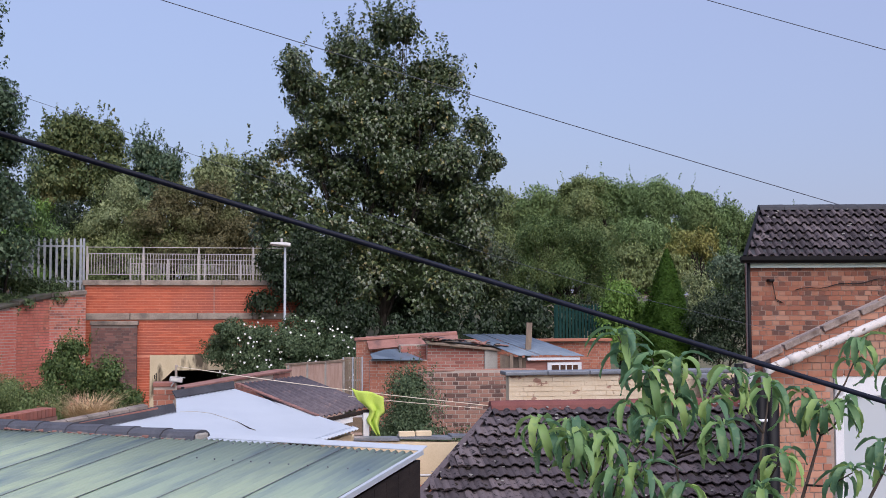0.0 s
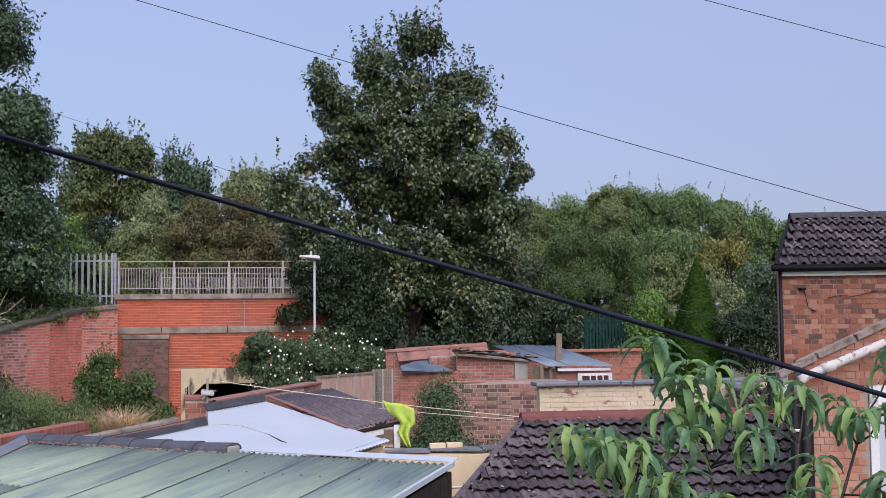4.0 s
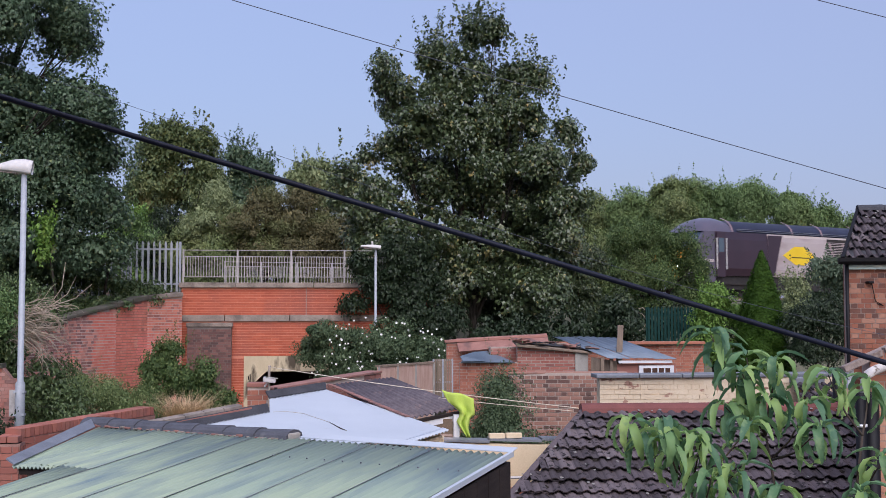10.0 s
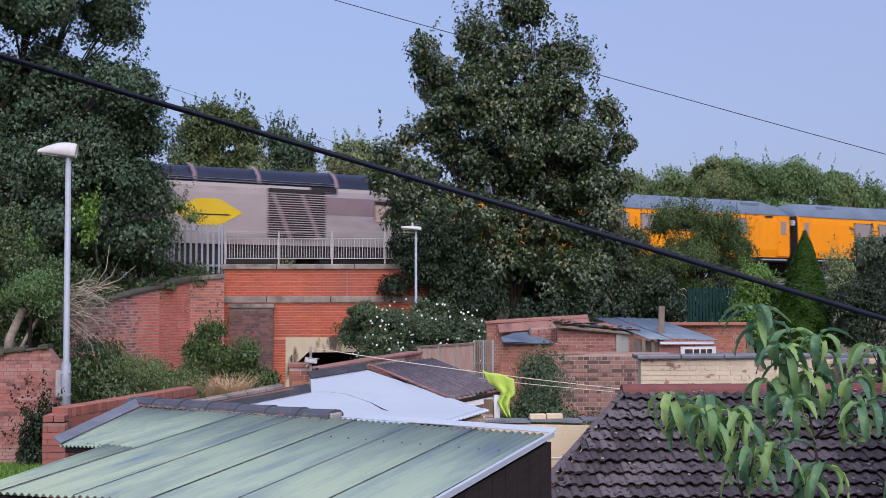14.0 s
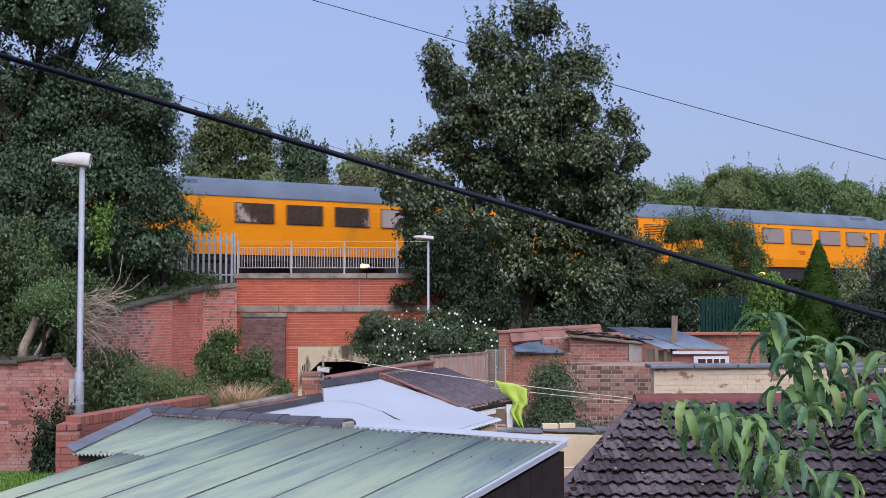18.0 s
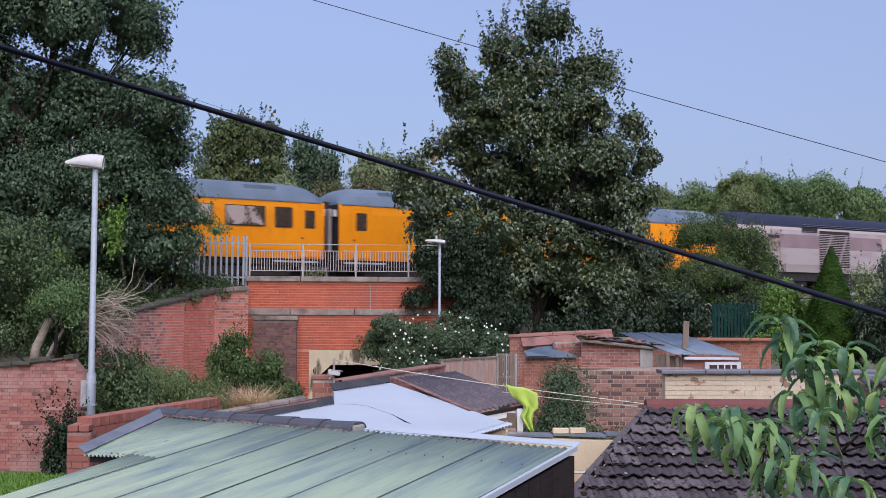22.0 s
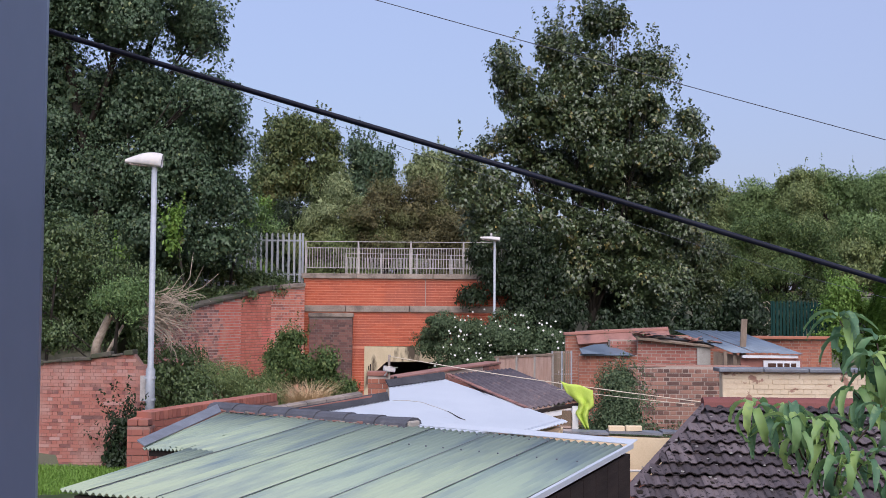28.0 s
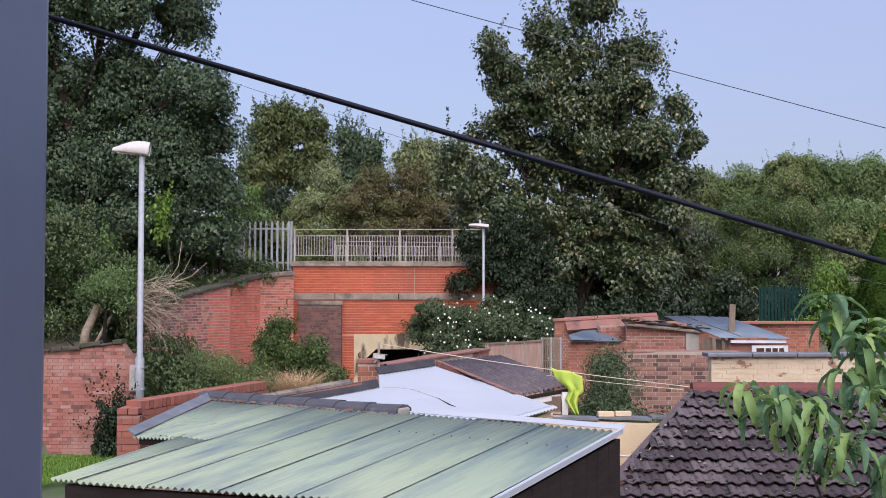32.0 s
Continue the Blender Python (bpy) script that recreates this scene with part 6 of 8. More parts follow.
def make_painted_wall():
    w = thing("painted_wall", "cream painted brick wall with dark coping and flaking paint", "wall", kind="structure")
    brick_wall(w, (4.12, 17.0, 0), (8.0, 16.9, 0), 3.86, M["brick_cream"], z0=2.4, near=(1.5, 3.8), seed=51, mortar=M["brick_cream"], parts=300)
    for k in range(6):
        x = 4.05 + k * 0.66
        box("coping", M["lead"], w, x, 16.9, 3.85, x + 0.65, 17.3, 3.91, 0.015)
    b = thing("brown_brick_wall", "sooty brown brick garden wall", "wall", kind="structure")
    brick_wall(b, (3.4, 21.0, 0), (5.6, 20.9, 0), 3.72, M["brick_dark"], z0=1.4, near=(0.9, 3.4), seed=52, parts=300, headers=True, joint=0.016, brick=(0.21, 0.06), mortar=M["mortar"])
    box("coping", M["brick_dark"], b, 3.38, 20.97, 3.7, 5.6, 21.2, 3.735, 0.01)
    o = thing("orange_brick_wall", "long orange-red brick garden wall with tiled capping", "wall", kind="structure")
    brick_wall(o, (3.2, 30.0, 0), (5.85, 29.9, 0), 4.15, M["brick_orange"], z0=2.0, near=(1.0, 4.0), seed=53, parts=260, top=lambda u: 4.05 + 0.05 * u)
    brick_wall(o, (5.85, 29.9, 0), (10.0, 29.7, 0), 4.0, M["brick_orange"], z0=2.6, near=(3.0, 4.0), seed=54, parts=260)
    m, ln = frame_at((3.15, 30.0, 4.04), (5.85, 29.9, 0))
    box("capping", M["brick_old"], o, 0, -0.06, 0, ln, 0.3, 0.07, 0.01, m=m @ pose(0, 0, 0, 0, -3, 0))
    slab("sloping_capping", M["verge_pink"], o, (3.45, 30.06, 4.15), (5.85, 29.96, 4.28), (5.85, 29.66, 4.02), (3.5, 29.74, 3.82), 0.05)
    box("capping", M["brick_orange"], o, 5.86, 29.6, 3.99, 10.02, 30.0, 4.06, 0.01)
    return w


make_painted_wall()


def make_brick_shed():
    s = thing("brick_shed", "tumbledown brick shed with patched sheet roofs", "shed")
    brick_wall(s, (4.7, 27.8, 0), (6.4, 27.7, 0), 4.05, M["brick_red"], z0=1.8, top=lambda u: 4.02 - 0.1 * u, near=(0.8, 3.8), seed=61, parts=220, mortar=M["mortar"], headers=False, joint=0.018, brick=(0.21, 0.06))
    brick_wall(s, (3.3, 27.9, 0), (4.7, 27.8, 0), 3.62, M["brick_orange"], z0=1.8, near=(0.7, 3.4), seed=62, parts=200, mortar=M["mortar"])
    box("cement_patch", M["concrete"], s, 6.1, 27.66, 3.3, 6.42, 27.7, 3.84)
    # low lean-to roof and the sagging felt edge
    slab("lean_to_sheet", M["blue_sheet"], s, (3.75, 28.4, 3.86), (4.05, 28.5, 3.88), (4.62, 27.7, 3.63), (3.3, 27.7, 3.64), 0.02)
    slab("bent_sheet", M["blue_sheet"], s, (3.3, 27.8, 3.78), (3.75, 28.4, 3.87), (3.9, 27.7, 3.66), (3.35, 27.65, 3.66), 0.012)
    brick_wall(s, (4.1, 28.2, 0), (4.75, 28.25, 0), 3.98, M["brick_salt"], z0=3.5, near=(0.3, 3.8), seed=63, parts=40)
    slab("torn_felt", M["timber"], s, (4.65, 28.3, 4.16), (6.5, 28.4, 3.98), (6.5, 27.6, 3.86), (4.65, 27.6, 4.05), 0.04)
    slab("torn_felt", M["felt"], s, (4.7, 28.6, 4.2), (6.6, 28.7, 4.0), (6.62, 27.75, 3.93), (4.9, 27.8, 4.1), 0.02)
    rr = random.Random(6)
    for k in range(34):
        u = rr.random()
        x, z = 4.62 + 2.0 * u, 4.14 - 0.2 * u
        sh = pose(x, 27.62 + rr.uniform(0, 0.5), z + rr.uniform(-0.02, 0.05), rr.uniform(-20, 20), rr.uniform(-18, 18), rr.uniform(-40, 40))
        w2, d2 = rr.uniform(0.05, 0.16), rr.uniform(0.04, 0.1)
        box("broken_tile", rr.choice((M["verge_pink"], M["timber"], M["felt"], M["verge_pink"])), s, -w2, -d2, -0.008, w2, d2, 0.008, m=sh)
    # blue-grey sheet roof
    corrugated("roof_sheet", M["blue_sheet"], s, (5.75, 28.7, 4.22), (7.3, 28.5, 4.2), (8.4, 26.9, 3.72), (6.75, 27.0, 3.74), 0.2, 0.006, 3, "blue-grey steel roof sheet")
    wall_quad("board_wall", M["timber"], s, (6.45, 27.5), (7.0, 27.15), 1.8, 3.74, 3.66, 0.05)
    for k in range(3):
        box("leaning_plank", M["timber"], s, 6.6 + k * 0.22, 27.1, 3.2, 6.68 + k * 0.22, 27.15, 3.75, 0.006, m=pose(0, 0, 0, 0, 0, 0))
    box("white_sill", M["white_paint"], s, 7.0, 26.95, 3.62, 8.3, 27.05, 3.68)
    box("window_frame", M["white_paint"], s, 7.5, 26.98, 3.1, 8.35, 27.04, 3.56)
    box("window_pane", M["glass"], s, 7.6, 26.96, 3.15, 8.25, 26.985, 3.5)
    for k in range(3):
        box("window_bar", M["white_paint"], s, 7.78 + k * 0.16, 26.95, 3.15, 7.81 + k * 0.16, 26.98, 3.5)
    wall_quad("side_wall", M["brick_old"], s, (7.0, 27.1), (8.4, 27.0), 1.8, 3.6, 3.6, 0.1)
    st = thing("timber_stake", "pale upright timber stake beside the shed roof", "stake", pose(7.12, 27.4, 3.7, 0, 3, 0))
    part("stake", mesh_of("stake", *box_geo(-0.07, -0.03, -0.4, 0.07, 0.03, 0.82, 0.006), M["timber"]), st)


make_brick_shed()


def make_board_fence():
    f = thing("board_fence", "weathered board fence with rendered patch and trellis", "fence")
    brd = mesh_of("fence_board", *box_geo(-0.07, -0.012, 0, 0.07, 0.012, 1.5), M["fence_board"])
    m, ln = frame_at((1.05, 22.5, 2.27), (2.3, 24.0, 2.27))
    for k in range(int(ln / 0.145)):
        part("fence_board", brd, f, m @ pose(0.07 + k * 0.145, 0, k * 0.004))
    box("top_rail", M["timber"], f, 0, -0.03, 1.5, ln, 0.05, 1.54, m=m)
    for u in (0.0, 0.62, 1.24, ln - 0.06):
        box("post", M["concrete"], f, u, -0.03, 0, u + 0.05, 0.0, 1.53, 0.01, m=m)
    t = thing("trellis_panel", "grey metal trellis panel in front of a brick wall", "trellis", pose(2.28, 24.1, 2.86))
    for k in range(11):
        box("upright", M["timber"] if k % 5 else M["steel"], t, k * 0.04, 0.004 * (k % 2), 0, k * 0.04 + 0.03, 0.02, 1.0)
    for z in (0.02, 0.5, 0.96):
        box("crossbar", M["steel"], t, 0, 0.02, z, 0.42, 0.035, z + 0.03)


make_board_fence()


def make_line():
    l = thing("washing_line", "pale washing line strung across the yards", "washing line")
    pts = []
    for k in range(25):
        u = k / 24
        pts.append((-0.79 + 4.12 * u, 17.1 - 2.2 * u, 4.04 - 0.46 * u - 0.0 * u - 0.03 * math.sin(math.pi * u)))
    part("line", mesh_of("line", *tube_geo(pts, 0.006, 6), M["rope"], True), l)
    pts2 = [(x, y + 0.4, z - 0.07 - 0.04 * math.sin(k / 24 * math.pi)) for k, (x, y, z) in enumerate(pts)][14:]
    part("line", mesh_of("line", *tube_geo(pts2, 0.005, 5), M["rope"], True), l)
    box("line_pulley", M["steel"], l, -0.8, 17.08, 4.02, -0.76, 17.12, 4.06, 0.01)
    g = thing("lime_garment", "lime green garment pegged on a washing line", "garment", pose(1.6, 15.62, 3.83))
    rows = []
    nx, nz = 14, 16
    for j in range(nz + 1):
        v = j / nz
        left = float(np.interp(v, (0, 0.25, 0.42, 0.55, 0.7, 1), (0, 0.08, 0.245, 0.24, 0.2, 0.33)))
        right = float(np.interp(v, (0, 0.38, 0.5, 0.75, 1), (0.42, 0.435, 0.375, 0.36, 0.39)))
        row = []
        for i in range(nx + 1):
            u = i / nx
            x = (left + (right - left) * u)
            row.append((x, -0.25 * x + 0.05 * math.sin(u * 11 + v * 4) * (0.3 + v), -0.04 - 0.25 * x - 0.55 * v - 0.012 * math.sin(u * 8)))
        rows.append(row)
    v, f = loft(rows)
    ob = part("cloth", mesh_of("cloth", v, f, M["lime"], True), g)
    md = ob.modifiers.new("thickness", "SOLIDIFY")
    md.thickness = 0.006


make_line()


# ---- houses on the right ----
def make_house():
    h = thing("brick_house", "two-storey red brick house with dark tiled roof and black gutter", "house")
    brick_wall(h, (8.2, 17.4, 0), (13.1, 16.31, 0), 5.7, M["brick_house"], z0=2.6, near=(1.2, 4.6), seed=71, parts=300, brick=(0.2, 0.068), headers=True, joint=0.011, mortar=M["mortar_pink"])
    wall_quad("side_wall", M["brick_house"], h, (8.45, 17.6), (11.6, 22.6), 0.2, 5.6, 5.6, 0.2)
    m, ln, ang, tl = tiled_slope(h, (8.97, 18.6, 6.55), (13.85, 17.51, 6.55), 1.37, 0.93, M["tile_dark"], w=0.3, gauge=0.26, seed=5, flare=0.38, lichen=70)
    slab("roof_deck", M["felt"], h, (8.99, 18.6, 6.53), (13.85, 17.5, 6.53), (13.2, 16.2, 5.62), (8.12, 17.3, 5.62), 0.06)
    slab("roof_back", M["felt"], h, (8.99, 18.6, 6.53), (13.85, 17.5, 6.53), (15.6, 21.6, 5.0), (11.6, 22.0, 5.0), 0.06)
    slab("verge", M["black_plastic"], h, (8.95, 18.58, 6.6), (9.0, 18.57, 6.6), (8.12, 17.29, 5.7), (8.06, 17.3, 5.7), 0.1)
    n = 12
    for k in range(n):
        vs = []
        for u, r in ((ln * k / n, 0.0), (ln * (k + 1) / n - 0.006, 0.006)):
            vs += [(u, -math.cos(math.pi * j / 6) * (0.13 + r), -0.01 + math.sin(math.pi * j / 6) * (0.1 + r)) for j in range(7)]
        part("ridge_tile", mesh_of("ridge_tile", vs, [(j, j + 1, j + 8, j + 7) for j in range(6)] + [tuple(range(7)), tuple(range(13, 6, -1))], M["felt"]), h, m)
    mm, l2 = frame_at((8.02, 17.3, 5.62), (13.2, 16.15, 5.62))
    gut = [(-0.06, 0.06), (-0.06, 0.0), (-0.03, -0.04), (0.03, -0.04), (0.06, 0.0), (0.06, 0.06)]
    part("gutter", mesh_of("gutter", [(x, y, z) for x in (0, l2) for y, z in gut], [(k, k + 1, k + 7, k + 6) for k in range(5)] + [(0, 1, 2, 3, 4, 5)], M["black_plastic"]), h, mm)
    box("fascia", M["pale_green_paint"], h, 0.14, 0.06, -0.12, l2, 0.1, -0.03, m=mm, label="pale green fascia board")
    part("downpipe", mesh_of("downpipe", *tube_geo([(8.17, 17.33, 5.6), (8.17, 17.33, 2.6)], 0.03, 8), M["black_plastic"], True), h)
    part("bracket_lamp", mesh_of("bracket_lamp", *box_geo(8.47, 17.22, 5.275, 8.56, 17.34, 5.315, 0.01), M["black_plastic"]), h)
    pts = [(8.55, 17.28, 5.27), (8.6, 17.27, 5.0), (8.72, 17.25, 4.93), (8.62, 17.26, 4.96)]
    part("loose_cable", mesh_of("loose_cable", *tube_geo(pts, 0.007, 5), M["black_plastic"], True), h)
    part("loose_cable", mesh_of("loose_cable", *tube_geo([(8.9 + 0.1 * k, 17.2 - 0.022 * k, 5.14 + 0.012 * k + 0.02 * math.sin(k * 1.1)) for k in range(26)], 0.007, 5), M["black_plastic"], True), h)


make_house()


def make_annexe():
    a = thing("brick_annexe", "orange brick annexe with lichened verge, white gutter pipe and white window", "house")
    p, q = (5.85, 11.9, 0), (9.4, 11.7, 0)
    top = lambda u: 4.36 + 0.43 * u
    win = lambda u, z: 0.72 < u and z < 4.12
    brick_wall(a, p, q, 5.6, M["brick_annexe"], z0=1.4, top=top, hole=win, near=(0.3, 3.5), seed=81, parts=300, core=False, brick=(0.2, 0.066), headers=True, joint=0.013)
    m, ln = frame_at(p, q)
    part("wall_core", mesh_of("wall_core", *prism_geo([(0, 1.4), (0.72, 1.4), (0.72, 4.12), (ln, 4.12), (ln, top(ln)), (0, top(0))], 0.0, 0.22), M["mortar_pink"]), a, m)
    # thin verge stones and the rising white pipe
    for k in range(9):
        u = -0.3 + k * 0.45
        box("verge_stone", M["stone_verge"], a, 0.0, -0.045, -0.05, 0.455, 0.05, 0.02, 0.01, m=m @ pose(u, 0.004 * (k % 2), top(u) + 0.006 * (k % 3), 0, -23.3, 0))
    mm = frame_at((5.78, 11.76, 4.15), (9.4, 11.56, 0))[0]
    part("gutter_pipe", mesh_of("gutter_pipe", *tube_geo([(-0.06, 0, -0.2), (-0.06, 0, -0.04), (-0.03, 0, 0.02), (0.04, 0, 0.06), (4.2, 0, 1.67)], 0.05, 12), M["white_pipe"], True), a, mm, "white pipe spotted with lichen")
    part("pipe_socket", mesh_of("pipe_socket", *tube_geo([(0.2, 0, 0.122), (0.34, 0, 0.176)], 0.06, 12), M["white_pipe"], True), a, mm)
    part("downpipe", mesh_of("downpipe", *tube_geo([(5.66, 11.75, 3.98), (5.66, 11.75, 0.3)], 0.055, 12), M["black_plastic"], True), a)
    part("soil_pipe", mesh_of("soil_pipe", *tube_geo([(5.81, 11.8, 3.98), (5.81, 11.8, 0.3)], 0.075, 12), M["black_plastic"], True), a)
    part("downpipe_collar", mesh_of("downpipe_collar", *tube_geo([(5.66, 11.75, 3.62), (5.66, 11.75, 3.65)], 0.066, 12), M["white_paint"], True), a)
    w = box("white_window", M["white_paint"], a, 0.74, 0.04, 1.5, 2.5, 0.12, 4.1, 0.01, m=m)
    for u0, u1 in ((0.84, 1.5), (1.6, 2.3)):
        box("pane", M["pane"], w, u0, 0.02, 1.7, u1, 0.05, 3.85)
    for u in (0.79, 1.55, 2.35):
        box("stile", M["white_paint"], w, u - 0.05, 0.0, 1.5, u + 0.05, 0.04, 4.0, 0.008)
    box("rail", M["white_paint"], w, 0.74, 0.0, 3.87, 2.5, 0.04, 4.1, 0.008)
    part("soil_pipe", mesh_of("soil_pipe", *tube_geo([(7.13, 15.5, 1.0), (7.13, 15.5, 4.06)], 0.063, 12), M["black_plastic"], True), a)
    box("white_post", M["white_paint"], a, 5.645, 12.0, 4.01, 5.715, 12.06, 4.25, 0.006)
    wall_quad("side_wall", M["brick_house"], a, (6.1, 12.1), (8.6, 17.2), 0.2, 4.2, 4.2, 0.2)


make_annexe()


# ---- street lamps ----
def street_lamp(base, height, head, label, doored, r=0.045, flat=1.0):
    l = thing("street_lamp", label, "street lamp", pose(*base))
    part("pole", mesh_of("pole", *tube_geo([(0, 0, -0.3), (0, 0, 1.25), (0, 0, 1.3), (0, 0, height)], [r * 1.5, r * 1.5, r, r * 0.9], 14), M["steel"], True), l)
    if doored:
        box("sign_clamp", M["steel"], l, -0.11, -0.08, 1.06, 0.1, 0.08, 1.1)
        box("sign_clamp", M["steel"], l, -0.11, -0.08, 0.62, 0.1, 0.08, 0.66)
        box("back_plate", M["rail_paint"], l, -0.22, 0.06, 0.6, -0.1, 0.075, 1.12)
    n = 9
    secs = []
    for k in range(n + 1):
        u = k / n
        x = -head + (head + 0.12) * u
        h = 0.03 + 0.19 * flat * math.sin(math.pi * (0.04 + 0.58 * u))
        w = 0.05 + 0.11 * math.sin(math.pi * (0.12 + 0.76 * u))
        ring = [(x, w * math.cos(a), (h if math.sin(a) > 0 else 0.04) * math.sin(a)) for a in [j * math.tau / 12 for j in range(13)]]
        secs.append(ring)
    v, f = loft(secs)
    f += [tuple(range(13)), tuple(range(n * 13, (n + 1) * 13))[::-1]]
    part("lamp_head", mesh_of("lamp_head", v, f, M["lamp_white"], True), l, pose(0.03, 0, height + 0.02, 0, 6, 0))
    part("diffuser", mesh_of("diffuser", *box_geo(-head * 0.85, -0.09, -0.055, -0.15, 0.09, -0.03, 0.01), M["glass_pale"]), l, pose(0.03, 0, height + 0.02, 0, 6, 0))
    part("photocell", mesh_of("photocell", *tube_geo([(0, 0, 0.1), (0, 0, 0.2)], 0.03, 8), M["lamp_white"]), l, pose(-0.1, 0, height + 0.02))
    return l


street_lamp((-5.92, 23.5, 2.2), 5.4, 0.62, "tall grey street lamp with white lantern head by a brick wall", True, 0.062, 1.2)
street_lamp((1.5, 33.4, 0.3), 6.38, 0.46, "slim grey street lamp with white lantern beside rose bushes", False, 0.04, 0.32)


# ---- trees and shrubs ----
def make_cypress():
    """A narrow cone clad in small upright sprays, dense to its tip."""
    c = thing("cypress_tree", "narrow dark green conical cypress", "tree", pose(12.08, 31.0, 1.8))
    part("trunk", mesh_of("trunk", *tube_geo([(0, 0, -0.3), (0, 0, 1.2), (0.03, 0, 4.4)], [0.11, 0.09, 0.02], 8), M["bark"], True), c)
    rng = np.random.default_rng(82)
    n, high = 46000, 4.74
    u = 1 - np.sqrt(rng.random(n))
    a = rng.uniform(0, math.tau, n)
    wide = 0.76 * (1 - u ** 2.7) * (0.85 + 0.15 * np.minimum(1, u / 0.25))
    lump = 1 + 0.09 * np.sin(a * 5 + u * 17 + 2 * np.sin(u * 13)) + 0.07 * np.sin(a * 9 - u * 47 + 3 * np.sin(a * 2)) + rng.normal(size=n) * 0.03
    r = wide * lump * (1 - 0.25 * rng.random(n) ** 2) + 0.015
    pts = np.stack([np.cos(a) * r + 0.05 * u, np.sin(a) * r, u * high + rng.normal(size=n) * 0.02], 1)
    out = np.stack([np.cos(a), np.sin(a), np.full(n, 0.35)], 1) + rng.normal(size=(n, 3)) * 0.22
    out /= np.linalg.norm(out, axis=1)[:, None]
    core = [0.02 * k for k in range(49)]
    part("inner_crown", mesh_of("inner_crown", *tube_geo([(0.05 * k, 0, k * high) for k in core], [0.8 * 0.76 * (1 - k ** 2.7) * (0.85 + 0.15 * min(1, k / 0.25)) + 0.004 for k in core], 14), M["leaf_cypress"], True), c)
    part("crown", leaves_mesh("crown", M["leaf_cypress"], pts, out, 0.12, rng, 0.4, -0.45), c)


def make_trees():
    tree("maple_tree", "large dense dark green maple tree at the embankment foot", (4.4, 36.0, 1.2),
         # blobs beyond y 37.5 are unseen, added to darken reflections in the coach windows
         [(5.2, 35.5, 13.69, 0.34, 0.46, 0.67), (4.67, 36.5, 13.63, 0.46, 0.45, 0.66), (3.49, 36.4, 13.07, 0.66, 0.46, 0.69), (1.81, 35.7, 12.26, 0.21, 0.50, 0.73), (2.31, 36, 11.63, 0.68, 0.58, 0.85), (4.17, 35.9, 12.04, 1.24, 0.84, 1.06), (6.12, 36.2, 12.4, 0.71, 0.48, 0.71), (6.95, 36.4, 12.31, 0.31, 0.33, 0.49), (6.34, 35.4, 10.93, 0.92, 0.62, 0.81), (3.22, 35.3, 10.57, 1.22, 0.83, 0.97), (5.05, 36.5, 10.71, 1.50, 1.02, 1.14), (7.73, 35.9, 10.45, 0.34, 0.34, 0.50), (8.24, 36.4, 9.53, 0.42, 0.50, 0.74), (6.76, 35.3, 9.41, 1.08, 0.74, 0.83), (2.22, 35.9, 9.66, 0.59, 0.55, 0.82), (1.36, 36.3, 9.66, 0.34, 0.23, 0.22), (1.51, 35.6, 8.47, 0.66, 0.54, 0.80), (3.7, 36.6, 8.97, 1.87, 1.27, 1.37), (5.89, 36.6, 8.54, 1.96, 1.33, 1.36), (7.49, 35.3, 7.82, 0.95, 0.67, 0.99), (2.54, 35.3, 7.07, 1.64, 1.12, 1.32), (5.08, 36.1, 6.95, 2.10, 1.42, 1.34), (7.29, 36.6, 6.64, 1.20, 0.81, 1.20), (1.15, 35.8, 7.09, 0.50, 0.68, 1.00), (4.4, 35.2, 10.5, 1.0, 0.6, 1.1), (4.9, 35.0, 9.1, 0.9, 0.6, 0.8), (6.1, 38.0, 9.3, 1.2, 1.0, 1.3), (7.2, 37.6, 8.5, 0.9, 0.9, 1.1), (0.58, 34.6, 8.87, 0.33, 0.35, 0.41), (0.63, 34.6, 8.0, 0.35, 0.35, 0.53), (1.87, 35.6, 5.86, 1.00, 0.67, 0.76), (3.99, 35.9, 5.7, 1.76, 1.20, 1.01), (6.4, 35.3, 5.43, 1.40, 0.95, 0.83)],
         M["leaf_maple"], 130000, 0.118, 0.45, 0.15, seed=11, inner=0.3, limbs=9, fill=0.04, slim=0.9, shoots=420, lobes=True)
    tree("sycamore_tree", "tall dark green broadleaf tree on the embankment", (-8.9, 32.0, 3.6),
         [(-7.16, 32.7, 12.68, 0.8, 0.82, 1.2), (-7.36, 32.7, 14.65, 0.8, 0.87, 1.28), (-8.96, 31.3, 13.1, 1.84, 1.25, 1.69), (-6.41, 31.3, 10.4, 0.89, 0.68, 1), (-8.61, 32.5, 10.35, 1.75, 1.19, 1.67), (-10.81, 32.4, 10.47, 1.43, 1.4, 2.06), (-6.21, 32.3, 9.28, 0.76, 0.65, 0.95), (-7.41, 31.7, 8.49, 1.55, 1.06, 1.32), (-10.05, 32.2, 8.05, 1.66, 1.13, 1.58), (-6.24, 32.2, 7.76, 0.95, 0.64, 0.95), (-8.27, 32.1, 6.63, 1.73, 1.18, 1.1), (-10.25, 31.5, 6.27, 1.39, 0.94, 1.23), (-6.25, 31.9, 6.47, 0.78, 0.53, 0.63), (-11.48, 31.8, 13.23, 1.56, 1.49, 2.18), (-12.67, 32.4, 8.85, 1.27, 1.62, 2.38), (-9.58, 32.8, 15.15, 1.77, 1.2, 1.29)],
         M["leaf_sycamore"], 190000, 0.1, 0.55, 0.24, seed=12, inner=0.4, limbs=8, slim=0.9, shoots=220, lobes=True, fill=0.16)
